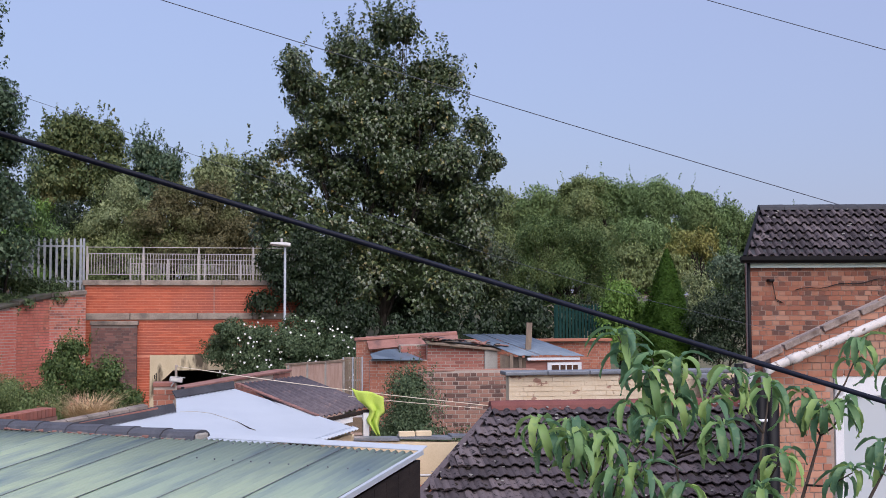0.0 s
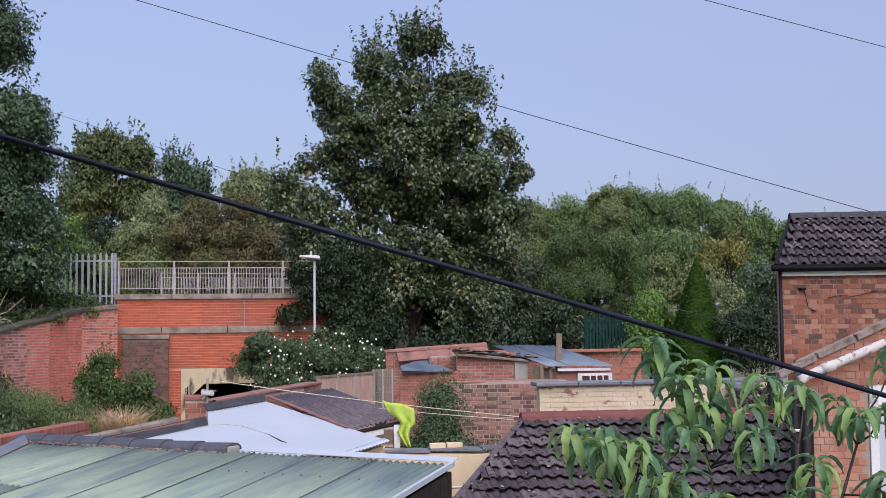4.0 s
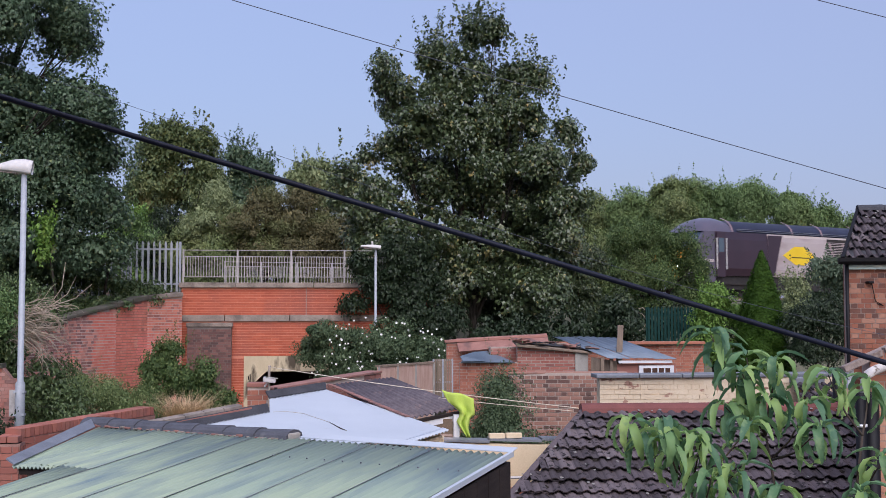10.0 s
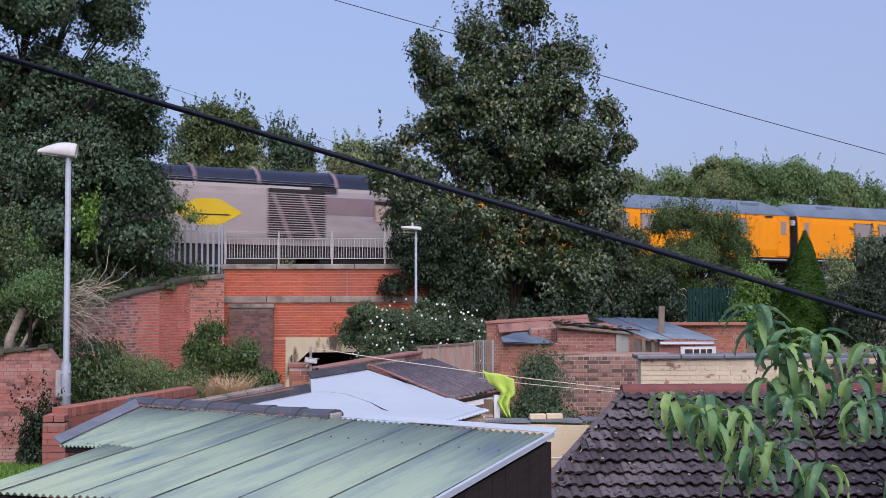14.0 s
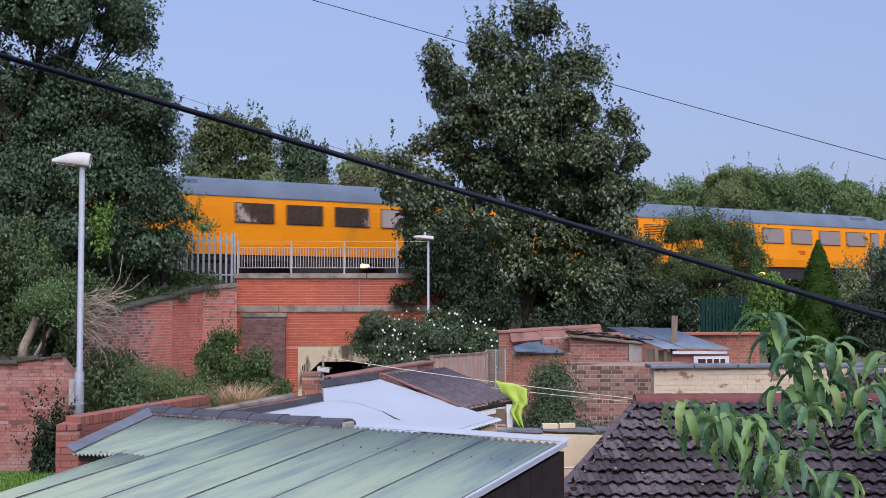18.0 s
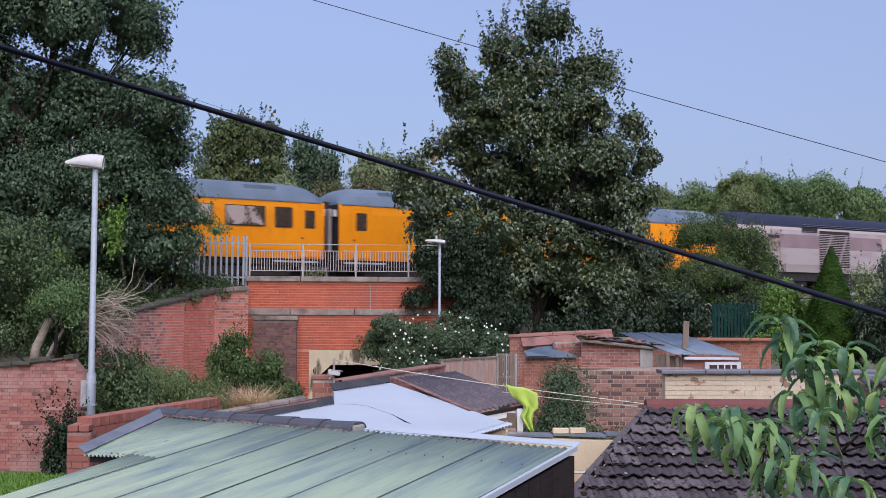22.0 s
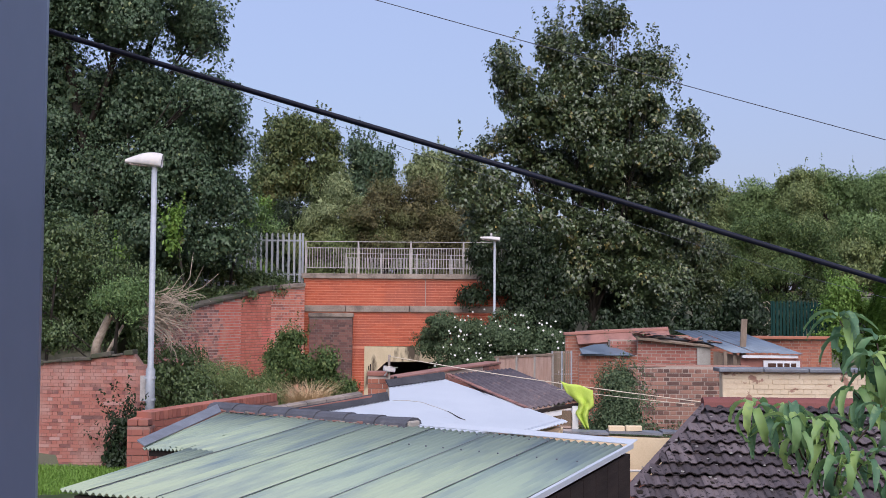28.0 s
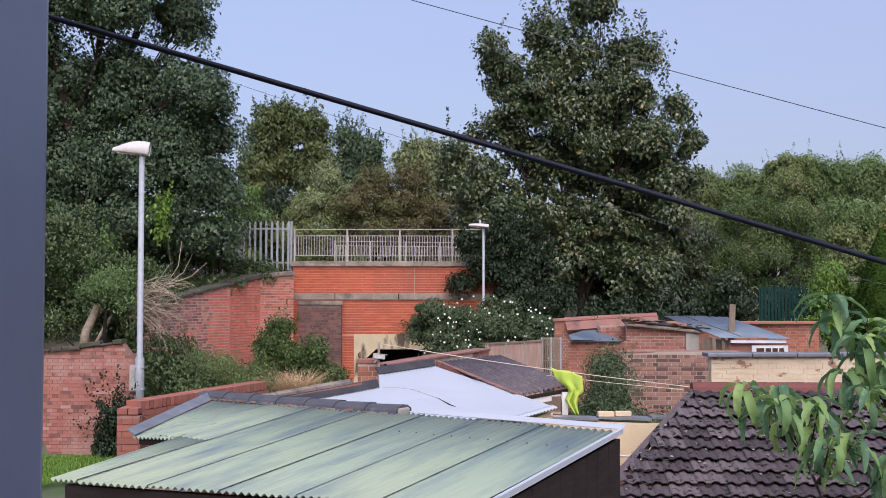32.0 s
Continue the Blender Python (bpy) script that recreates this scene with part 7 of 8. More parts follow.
    # trees beyond the line
    far = [("ochre_tree", "turning ochre-green tree beyond the railway", (-7.6, 60, 1.6), [(-8.24, 59.6, 13.25, 1.23, 0.91, 1.34), (-6.83, 60.1, 13.54, 1.24, 0.84, 1.18), (-5.98, 59.8, 12.11, 0.64, 0.8, 1.17), (-7.99, 60.2, 11.4, 1.62, 1.1, 1.33), (-6.51, 60.2, 10.82, 1.12, 0.9, 1.33), (-8.89, 59.3, 10.86, 1.1, 1.19, 1.74)], M["leaf_ochre"], 30000, 0.17),
           ("dark_tree", "dark green rounded tree beyond the railway", (-3.8, 60, 1.6), [(-4.33, 59.7, 12.55, 0.64, 0.72, 1.05), (-3.14, 59.5, 12.04, 0.76, 0.6, 0.88), (-3.83, 59.9, 11.54, 1.17, 0.8, 0.88), (-4.24, 59.6, 10.77, 1.31, 0.89, 0.93)], M["leaf_sycamore"], 16000, 0.16),
           ("pale_tree", "pale feathery tree beyond the railway", (0.2, 62, 1.6), [(-0.52, 62.1, 12.13, 1.28, 0.87, 1.04), (1.01, 62.3, 11.79, 1.28, 0.87, 1.04), (-1.53, 62.4, 11.78, 0.61, 0.54, 0.79), (2.07, 62.5, 11.21, 0.92, 0.71, 1.04), (0.16, 62.3, 11.08, 1.83, 1.25, 0.92)], M["leaf_pale"], 22000, 0.15)]
    for i, (nm, lb, base, bl, mt, n, lf) in enumerate(far):
        tree(nm, lb, base, bl, mt, n, lf, 0.55, 0.2, seed=20 + i, shoots=40)
    tree("woodland_tree", "olive-green broadleaf tree in the line beyond the railway", (15.0, 65.6, 1.6),
         [(14.12, 63.4, 6.34, 1.4, 0.95, 1.28), (14.84, 64.0, 8.23, 1.41, 0.96, 1.29), (16.12, 67.8, 10.73, 1.45, 0.98, 1.45)], M["leaf_olive"], 46000, 0.125, 0.66, 0.22, seed=41, group="trees beyond the railway", shoots=14, fill=0.2)
    tree("woodland_tree", "mid-green broadleaf tree in the line beyond the railway", (17.4, 66.2, 1.6),
         [(16.37, 64.9, 6.51, 1.42, 0.96, 1.29), (16.85, 60.9, 8.45, 1.43, 0.97, 1.3), (17.91, 65.1, 10.56, 1.6, 1.09, 1.44), (18.61, 65.3, 6.69, 1.42, 0.97, 1.3)], M["leaf_wood"], 46000, 0.125, 0.66, 0.22, seed=42, group="trees beyond the railway", shoots=14, fill=0.2)
    tree("woodland_tree", "olive-green broadleaf tree in the line beyond the railway", (19.9, 65.7, 1.6),
         [(18.65, 65.2, 8.62, 1.43, 0.97, 1.3), (19.93, 64.4, 11.01, 1.46, 1.06, 1.56), (20.42, 62.8, 8.78, 1.42, 0.97, 1.3), (20.51, 61.0, 6.67, 1.41, 0.96, 1.28)], M["leaf_olive"], 46000, 0.125, 0.66, 0.22, seed=43, group="trees beyond the railway", shoots=14, fill=0.2)
    tree("woodland_tree", "dark green broadleaf tree in the line beyond the railway", (22.5, 65.2, 1.6),
         [(21.5, 65.5, 11.26, 1.6, 1.09, 1.34), (22.12, 60.1, 8.61, 1.41, 0.96, 1.29), (23.11, 62.1, 6.71, 1.43, 0.97, 1.31), (23.4, 65.0, 11.14, 1.3, 0.88, 1.3)], M["leaf_wood"], 46000, 0.125, 0.66, 0.22, seed=44, group="trees beyond the railway", shoots=14, fill=0.2)
    tree("woodland_tree", "mid-green broadleaf tree in the line beyond the railway", (24.7, 67.1, 1.6),
         [(24.34, 64.8, 8.68, 1.43, 0.97, 1.31), (24.7, 64.0, 11.19, 1.45, 0.99, 1.22), (25.16, 64.1, 6.36, 1.41, 0.96, 1.29)], M["leaf_wood"], 46000, 0.125, 0.66, 0.22, seed=45, group="trees beyond the railway", shoots=14, fill=0.2)
    tree("woodland_tree", "mid-green broadleaf tree in the line beyond the railway", (27.2, 63.2, 1.6),
         [(26.42, 64.1, 8.03, 1.43, 0.97, 1.31), (26.59, 63.2, 10.42, 1.44, 0.98, 1.4), (27.57, 60.1, 6.36, 1.41, 0.96, 1.29), (28.32, 64.9, 8.02, 1.42, 0.97, 1.3)], M["leaf_wood"], 46000, 0.125, 0.66, 0.22, seed=46, group="trees beyond the railway", shoots=14, fill=0.2)
    tree("woodland_tree", "dark green broadleaf tree in the line beyond the railway", (29.8, 63.5, 1.6),
         [(28.85, 64.6, 9.96, 1.29, 0.88, 1.29), (29.86, 64.7, 6.36, 1.4, 0.95, 1.28), (30.17, 67.0, 9.67, 1.44, 0.98, 1.44), (30.25, 61.9, 7.87, 1.42, 0.97, 1.3)], M["leaf_wood"], 46000, 0.125, 0.66, 0.22, seed=47, group="trees beyond the railway", shoots=14, fill=0.2)
    tree("woodland_tree", "mid-green broadleaf tree in the line beyond the railway", (33.0, 67.3, 1.6),
         [(32.16, 62.8, 7.69, 1.41, 0.96, 1.29), (32.58, 66.8, 9.57, 1.61, 1.1, 1.45), (32.75, 62.3, 6.23, 1.44, 0.98, 1.31), (34.62, 67.3, 9.2, 1.92, 1.3, 1.6)], M["leaf_wood"], 46000, 0.125, 0.66, 0.22, seed=48, group="trees beyond the railway", shoots=14, fill=0.2)
    tree("woodland_tree", "dark green broadleaf trees massed behind the railway", (26, 71, 1.6),
         [(x, 70, 8.9 - 0.06 * abs(x - 22), 2.4, 1.4, 2.7) for x in (11, 14, 17, 20, 23, 26, 29, 32, 35, 38)], M["leaf_wood"], 70000, 0.22, 0.6, 0.2, seed=59, group="trees beyond the railway", fill=0.6)
    tree("amber_tree", "small amber-leaved tree beyond the railway", (25.5, 59, 3.0), [(24.23, 59.0, 8.57, 0.91, 0.62, 0.76), (25.18, 58.9, 8.42, 0.76, 0.58, 0.85), (23.65, 58.8, 7.79, 0.67, 0.51, 0.76)], M["leaf_amber"], 9000, 0.15, 0.45, 0.14, seed=61, shoots=10)
    tree("pale_bush", "pale green bushes beyond the railway", (23.1, 59, 3.0), [(21.98, 59.0, 6.88, 0.91, 0.66, 0.97), (21.16, 59.0, 7.79, 0.85, 0.58, 0.67), (20.55, 59.0, 6.57, 1.22, 0.83, 1.06), (23.02, 58.8, 6.87, 1.21, 0.82, 1.21)], M["leaf_olive"], 16000, 0.15, 0.5, 0.14, seed=62, shoots=10)
    # scrub behind the line, seen over the bridge
    for i, (x, y, z, rx, ry, rz, mt) in enumerate(((-8.46, 52.3, 8.46, 1.03, 0.78, 1.15, "leaf_bright"), (-6.8, 52.3, 8.6, 1.15, 0.78, 1.15, "leaf_dark"), (-4.72, 52, 9.75, 0.82, 0.78, 1.15, "leaf_pale"), (-4.18, 51.8, 8.45, 1.27, 0.86, 1.01, "leaf_olive"), (-2.65, 51.5, 9.59, 1.01, 0.69, 0.88, "leaf_brown"), (-2.16, 52.2, 8.5, 1.28, 0.87, 1.02, "leaf_olive"), (-1.01, 52, 9.77, 1.02, 0.69, 0.89, "leaf_brown"), (-0.11, 52.3, 8.65, 1.28, 0.87, 1.08, "leaf_brown"), (1.41, 51.9, 9.14, 1.14, 0.78, 1.02, "leaf_brown"), (2.2, 52.3, 8.41, 1.28, 0.87, 1.08, "leaf_brown"), (-5.7, 51.8, 8.31, 1.02, 0.69, 0.89, "leaf_olive"))):
        bl = [(x, y, z, rx, ry, rz), (x - 0.7, y - 0.5, z - 0.9, rx, ry, rz * 0.8), (x + 0.7, y + 0.3, z - 1.0, rx * 0.9, ry, rz), (x, y - 0.2, z - 2.2, rx * 1.3, ry, rz)]
        tree("scrub_bush", "olive-brown scrub bush beyond the railway", (x, y, 4.2), bl, M[mt], 19000, 0.1, 0.42, 0.1, seed=70 + i, group="scrub beyond the railway", shoots=16)
    # this side of the line
    tree("hawthorn_tree", "feathery olive-green hawthorn in front of the railway", (12.1, 41.0, 3.6),
         [(10.7, 40.8, 7.3, 0.52, 0.46, 0.68), (11.76, 41.4, 7.56, 0.85, 0.58, 0.61), (12.5, 40.7, 7.22, 0.84, 0.57, 0.68), (13.48, 41.2, 6.71, 0.56, 0.47, 0.69), (12.07, 40.7, 6.24, 1.16, 0.79, 0.8), (11.07, 40.8, 6.04, 0.9, 0.61, 0.9), (13.33, 41.4, 5.54, 0.77, 0.52, 0.69), (10.23, 40.8, 5.53, 0.8, 0.61, 0.9), (11.97, 41.1, 4.98, 1.21, 0.82, 0.64), (13.82, 41, 6.15, 0.28, 0.27, 0.4)], M["leaf_thorn"], 70000, 0.07, 0.4, 0.1, seed=81, inner=0.2, shoots=150)
    tree("dark_tree", "low dark green tree between maple and hawthorn", (8.7, 39.5, 3.2),
         [(9.16, 39.5, 6.39, 0.62, 0.58, 0.85), (8.31, 39.4, 6.59, 0.66, 0.6, 0.89), (8.67, 39.3, 5.41, 0.96, 0.65, 0.87), (9.96, 39.7, 4.82, 0.88, 0.6, 0.68), (7.67, 39.2, 5.6, 0.77, 0.65, 0.96)], M["leaf_maple"], 26000, 0.11, 0.45, 0.12, seed=83, inner=0.2, shoots=20, lobes=True)
    make_cypress()
    for i, (nm, lb, base, bl, mt, n, lf) in enumerate((
            ("laurel_hedge", "bright green rounded hedge shrub", (11.2, 32.2, 2.0), [(11.12, 32, 5.29, 0.56, 0.38, 0.34), (11.05, 32, 4.72, 0.6, 0.41, 0.55), (11.79, 32.2, 4.63, 0.39, 0.32, 0.47), (11, 32, 3.9, 0.7, 0.5, 0.6)], "leaf_bright", 6000, 0.08),
            ("dark_shrub", "dark garden shrub by the brick house", (13.4, 30.2, 1.8), [(12.87, 30, 4.64, 0.5, 0.38, 0.56), (13.73, 30.1, 4.63, 0.47, 0.5, 0.74), (13.22, 30.1, 3.86, 0.74, 0.5, 0.66), (14.3, 29.9, 4.32, 0.59, 0.5, 0.73), (14.9, 29.9, 4.4, 0.6, 0.5, 0.8)], "leaf_dark", 14000, 0.07),
            ("flowering_shrub", "pale flowering shrub beside the cypress", (13.4, 31.9, 1.8), [(13.46, 31.9, 5.37, 0.34, 0.26, 0.38), (13.4, 31.9, 4.7, 0.4, 0.3, 0.5)], "leaf_pale", 1500, 0.08),
            ("tall_shrub", "grey-green feathery shrub in front of the railway", (17.0, 38, 2.4), [(17.05, 38, 6.25, 0.5, 0.43, 0.5), (17.5, 38, 6.1, 0.6, 0.51, 0.74), (16.6, 38, 5.0, 0.6, 0.3, 0.5), (18.22, 37.8, 5.95, 0.83, 0.63, 0.93)], "leaf_sage", 9000, 0.1),
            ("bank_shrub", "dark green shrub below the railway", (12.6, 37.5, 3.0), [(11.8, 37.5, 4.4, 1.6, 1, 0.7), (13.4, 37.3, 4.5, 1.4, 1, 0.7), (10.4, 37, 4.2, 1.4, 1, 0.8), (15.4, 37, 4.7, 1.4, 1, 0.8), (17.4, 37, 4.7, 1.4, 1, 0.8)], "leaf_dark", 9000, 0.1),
            # under_shrub and bridge_shrub carry the deep shade below the maple in their colour
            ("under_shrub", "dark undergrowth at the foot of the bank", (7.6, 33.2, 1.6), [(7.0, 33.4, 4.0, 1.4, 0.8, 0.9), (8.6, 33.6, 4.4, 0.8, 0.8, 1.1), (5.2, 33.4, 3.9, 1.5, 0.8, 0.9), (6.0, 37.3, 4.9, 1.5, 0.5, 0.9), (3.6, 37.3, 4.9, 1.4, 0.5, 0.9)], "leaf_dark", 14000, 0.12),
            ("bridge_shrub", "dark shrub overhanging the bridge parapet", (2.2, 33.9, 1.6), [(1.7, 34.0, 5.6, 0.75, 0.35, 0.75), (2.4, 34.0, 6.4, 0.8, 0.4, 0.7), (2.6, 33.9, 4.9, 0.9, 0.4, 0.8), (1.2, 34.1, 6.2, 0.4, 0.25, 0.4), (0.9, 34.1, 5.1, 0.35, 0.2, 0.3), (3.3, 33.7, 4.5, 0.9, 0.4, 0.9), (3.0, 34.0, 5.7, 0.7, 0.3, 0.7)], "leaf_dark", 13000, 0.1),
            ("elder_shrub", "leafy green shrub against the wing wall", (-3.9, 31.2, 1.6), [(-4.14, 30.9, 3.6, 0.51, 0.39, 0.58), (-3.78, 30.8, 3.18, 0.51, 0.35, 0.42), (-3.11, 31, 2.77, 0.55, 0.37, 0.33), (-4.54, 30.9, 3.15, 0.33, 0.29, 0.42), (-2.57, 30.8, 2.51, 0.36, 0.25, 0.24), (-3.5, 30.9, 2.9, 0.6, 0.4, 0.55), (-4.4, 30.8, 2.6, 0.5, 0.4, 0.5), (-3.0, 30.8, 3.2, 0.3, 0.3, 0.4), (-2.8, 30.9, 2.4, 0.5, 0.35, 0.45)], "leaf_thorn", 12000, 0.075),
            ("bramble", "low tangled bramble in front of the wing wall", (-5.2, 28.5, 1.2), [(-6.0, 28.2, 2.9, 0.9, 0.8, 0.6), (-5.0, 28.0, 2.7, 1.0, 0.7, 0.6), (-6.8, 27.4, 2.6, 1.0, 0.8, 0.7), (-4.2, 27.6, 2.3, 1.0, 0.7, 0.5)], "leaf_bramble", 28000, 0.042),
            ("yard_shrub", "dark leafy shrub in the yard between sheds", (3.4, 19.3, 0.3), [(3.05, 19.5, 3.5, 0.28, 0.3, 0.4), (3.0, 19.5, 3.1, 0.42, 0.4, 0.5), (3.1, 19.2, 2.6, 0.75, 0.6, 0.6), (3.9, 19.0, 2.4, 0.6, 0.5, 0.45), (2.6, 19.6, 2.5, 0.5, 0.5, 0.6)], "leaf_rose", 22000, 0.042),
            ("ivy_shrub", "dark ivy tumbling over the boundary wall", (-8.9, 25.8, 2.6), [(-9.6, 25.4, 4.5, 1.0, 0.6, 1.0), (-9.6, 25.2, 5.6, 1.0, 0.6, 1.0), (-6.0, 26.0, 3.2, 0.8, 0.7, 0.8), (-5.6, 25.8, 2.6, 0.7, 0.6, 0.6), (-8.9, 26.9, 5.9, 1.6, 0.7, 1.2), (-10.6, 25.6, 4.6, 1.2, 0.6, 1.3), (-8.3, 27.2, 4.5, 1.2, 0.6, 1.1), (-7.4, 27.6, 5.1, 1.2, 0.7, 0.9), (-8.5, 25.3, 4.0, 0.3, 0.3, 0.45)], "leaf_ivy", 24000, 0.07),
            # added backing that stops sky light showing below the sycamore crown
            ("understory_hedge", "dark leafy backing added behind the embankment fence to block sky gaps", (-9.5, 35.4, 4.6), [(-8.6, 35.3, 6.2, 1.5, 0.5, 1.2), (-10.6, 35.3, 6.4, 1.6, 0.5, 1.4), (-7.0, 35.4, 5.9, 0.9, 0.4, 0.8), (-12.6, 35.3, 6.4, 1.5, 0.5, 1.4), (-11.6, 35.3, 5.2, 1.8, 0.5, 0.8), (-8.6, 35.3, 5.1, 1.8, 0.5, 0.7)], "leaf_dark", 14000, 0.12),
            ("wall_climber", "bright climbing shrub over the dead tree on the wall", (-7.2, 25.4, 3.6), [(-7.0, 25.2, 5.0, 0.46, 0.35, 0.34), (-7.3, 25.2, 4.8, 0.3, 0.3, 0.26), (-6.65, 25.2, 4.85, 0.26, 0.25, 0.3), (-6.75, 25.2, 4.55, 0.2, 0.2, 0.2)], "leaf_mid", 5500, 0.05),
            ("sapling", "pale green sapling under the tall embankment tree", (-6.7, 30.4, 4.3), [(-7.1, 30.2, 6.7, 0.15, 0.15, 0.32), (-7.15, 30.2, 6.2, 0.14, 0.12, 0.2), (-8.4, 29.9, 6.05, 0.22, 0.15, 0.15)], "leaf_bright", 120, 0.12),
            ("bank_sapling", "light green feathery sapling on the embankment edge", (-6.2, 33.4, 5.1), [(-5.75, 33.0, 7.65, 0.34, 0.25, 0.38), (-5.3, 33.0, 7.28, 0.38, 0.25, 0.26), (-4.85, 33.0, 6.96, 0.26, 0.2, 0.18), (-5.8, 33.1, 6.8, 0.42, 0.3, 0.42)], "leaf_mid", 1900, 0.065),
            ("wall_weed", "small weeds at the foot of the boundary wall", (-6.6, 23.4, 1.0), [(-6.6, 23.5, 1.7, 0.35, 0.25, 0.55), (-6.4, 23.4, 2.3, 0.18, 0.15, 0.35)], "leaf_dark", 1500, 0.08),
            ("bank_ivy", "ivy covering the bank behind the wing wall", (-6.8, 32.6, 4.4), [(-8.2, 28.6, 4.4, 1.6, 1.4, 0.7), (-9.8, 27.6, 4.4, 1.6, 1.4, 0.8), (-7.3, 30.0, 4.6, 1.0, 1.0, 0.5), (-6.2, 32.6, 5.0, 1.1, 0.7, 0.45), (-7.4, 32.0, 4.9, 1.2, 0.8, 0.5), (-5.2, 33.6, 5.2, 0.8, 0.5, 0.35), (-8.6, 31, 4.6, 1.3, 1, 0.6), (-5.0, 34.0, 5.35, 0.5, 0.25, 0.25), (-5.6, 33.9, 5.5, 0.6, 0.3, 0.4), (-6.4, 33.7, 5.75, 0.7, 0.35, 0.55), (-7.2, 33.5, 5.9, 0.8, 0.35, 0.65), (-8.2, 33.7, 6.0, 0.8, 0.3, 0.75), (-4.9, 34.0, 5.2, 0.4, 0.2, 0.2), (-7.25, 27.7, 3.9, 0.4, 0.4, 0.75), (-7.0, 27.6, 3.0, 0.4, 0.4, 0.6)], "leaf_ivy", 29000, 0.08))):
        tree(nm, lb, base, bl, M[mt], int(n * 1.6), lf, 0.32, 0.05, seed=90 + i, limbs=0 if "sapling" in nm else 4, inner=0.25, shoots=30)
    db = thing("dead_branch", "pale bare dead branch beside the green fence", "branch", pose(9.3, 35.2, 2.9))
    stem = [(0, 0, -0.5), (0.06, 0, 0.9), (0.3, 0.02, 1.2), (0.58, 0, 1.4), (0.85, 0, 1.44)]
    part("stem", mesh_of("stem", *tube_geo(stem, [0.03, 0.026, 0.02, 0.014, 0.006], 6), M["dead_wood"], True), db)
    for a, b, c in (((0.3, 0.02, 1.2), (0.28, 0, 1.7), (0.44, 0, 2.02)), ((0.44, 0, 2.02), (0.62, 0, 2.08), (0.8, 0, 1.86)), ((0.4, 0, 1.94), (0.6, 0, 1.88), (0.72, 0, 1.7)), ((0.06, 0, 0.9), (0.4, 0, 0.95), (0.75, 0, 1.1)), ((0.58, 0, 1.4), (0.75, 0, 1.6), (0.8, 0, 1.62))):
        part("twig", mesh_of("twig", *tube_geo([a, b, c], [0.016, 0.012, 0.005], 5), M["dead_wood"], True), db)
    r = tree("rose_bush", "large dark rose bush dotted with white flowers", (1.7, 32.6, 0.6),
             [(1.7, 32.6, 3.9, 1.5, 0.9, 0.8), (0.6, 32.5, 3.6, 0.9, 0.8, 0.9), (2.8, 32.5, 3.6, 0.9, 0.8, 0.8), (1.6, 32.4, 3.0, 1.9, 0.9, 0.7), (0.0, 32.6, 4.2, 0.5, 0.5, 0.4), (-0.3, 33.2, 3.7, 0.5, 0.5, 0.6)], M["leaf_rose"], 60000, 0.06, 0.3, 0.06, seed=120, inner=0.2)
    rng = random.Random(4)
    fl = []
    for _ in range(100):
        b = rng.choice([(0, 0, 3.3, 1.5, 0.9, 0.8), (-1.1, -0.1, 3.0, 0.9, 0.8, 0.9), (1.1, -0.1, 3.0, 0.9, 0.8, 0.8), (-0.1, -0.2, 2.4, 1.9, 0.9, 0.7)])
        th, ph = rng.uniform(0, math.tau), rng.uniform(-0.9, 1.3)
        c = Vector((b[0] + 1.05 * b[3] * math.cos(th) * math.cos(ph), b[1] - abs(1.08 * b[4] * math.sin(th) * math.cos(ph)), b[2] + 1.05 * b[5] * math.sin(ph)))
        s = rng.uniform(0.017, 0.031)
        for q in range(5):
            an = q * math.tau / 5
            d = Vector((math.cos(an), -0.5, math.sin(an))) * s
            e = Vector((math.cos(an + 0.6), -0.35, math.sin(an + 0.6))) * s
            g = Vector((math.cos(an - 0.6), -0.35, math.sin(an - 0.6))) * s
            fl.append(([c[:], (c + g)[:], (c + d * 1.2)[:], (c + e)[:]], [(0, 1, 2, 3)]))
    tagged(part("blossom", mesh_of("blossom", *join_geo(fl), M["petal"]), r, None, "scattered white roses"), kind="stuff")


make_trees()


def blades(name, label, cat, mat, places, count, height, width, seed, lean=0.4):
    """Thin bent blades of grass over round patches (x, y, z, r)."""
    rng = np.random.default_rng(seed)
    vs, fs = [], []
    pl = np.array(places)
    w = pl[:, 3] ** 2 / (pl[:, 3] ** 2).sum()
    pick = rng.choice(len(pl), count, p=w)
    for k in pick:
        x, y, z, r = pl[k]
        a, d = rng.uniform(0, math.tau), r * math.sqrt(rng.random())
        px, py = x + d * math.cos(a), y + d * math.sin(a)
        h = height * rng.uniform(0.5, 1.2)
        t = rng.uniform(0, math.tau)
        lx, ly = math.cos(t) * lean * h, math.sin(t) * lean * h
        sx, sy = math.sin(t) * width, -math.cos(t) * width
        o = len(vs)
        vs += [(px - sx, py - sy, z), (px + sx, py + sy, z), (px + lx * 0.4 + sx * 0.7, py + ly * 0.4 + sy * 0.7, z + h * 0.6), (px + lx * 0.4 - sx * 0.7, py + ly * 0.4 - sy * 0.7, z + h * 0.6), (px + lx, py + ly, z + h)]
        fs += [(o, o + 1, o + 2, o + 3), (o + 3, o + 2, o + 4)]
    return tagged(new(name, mesh_of(name, vs, fs, mat)), label, cat, kind="stuff")


blades("lawn_grass", "bright green lawn below the boundary wall", "grass", M["grass"], [(-7.4, 22.0, 1.42, 1.7), (-8.6, 22.1, 1.42, 1.7), (-6.2, 22.2, 1.42, 1.5)], 26000, 0.11, 0.007, 5)
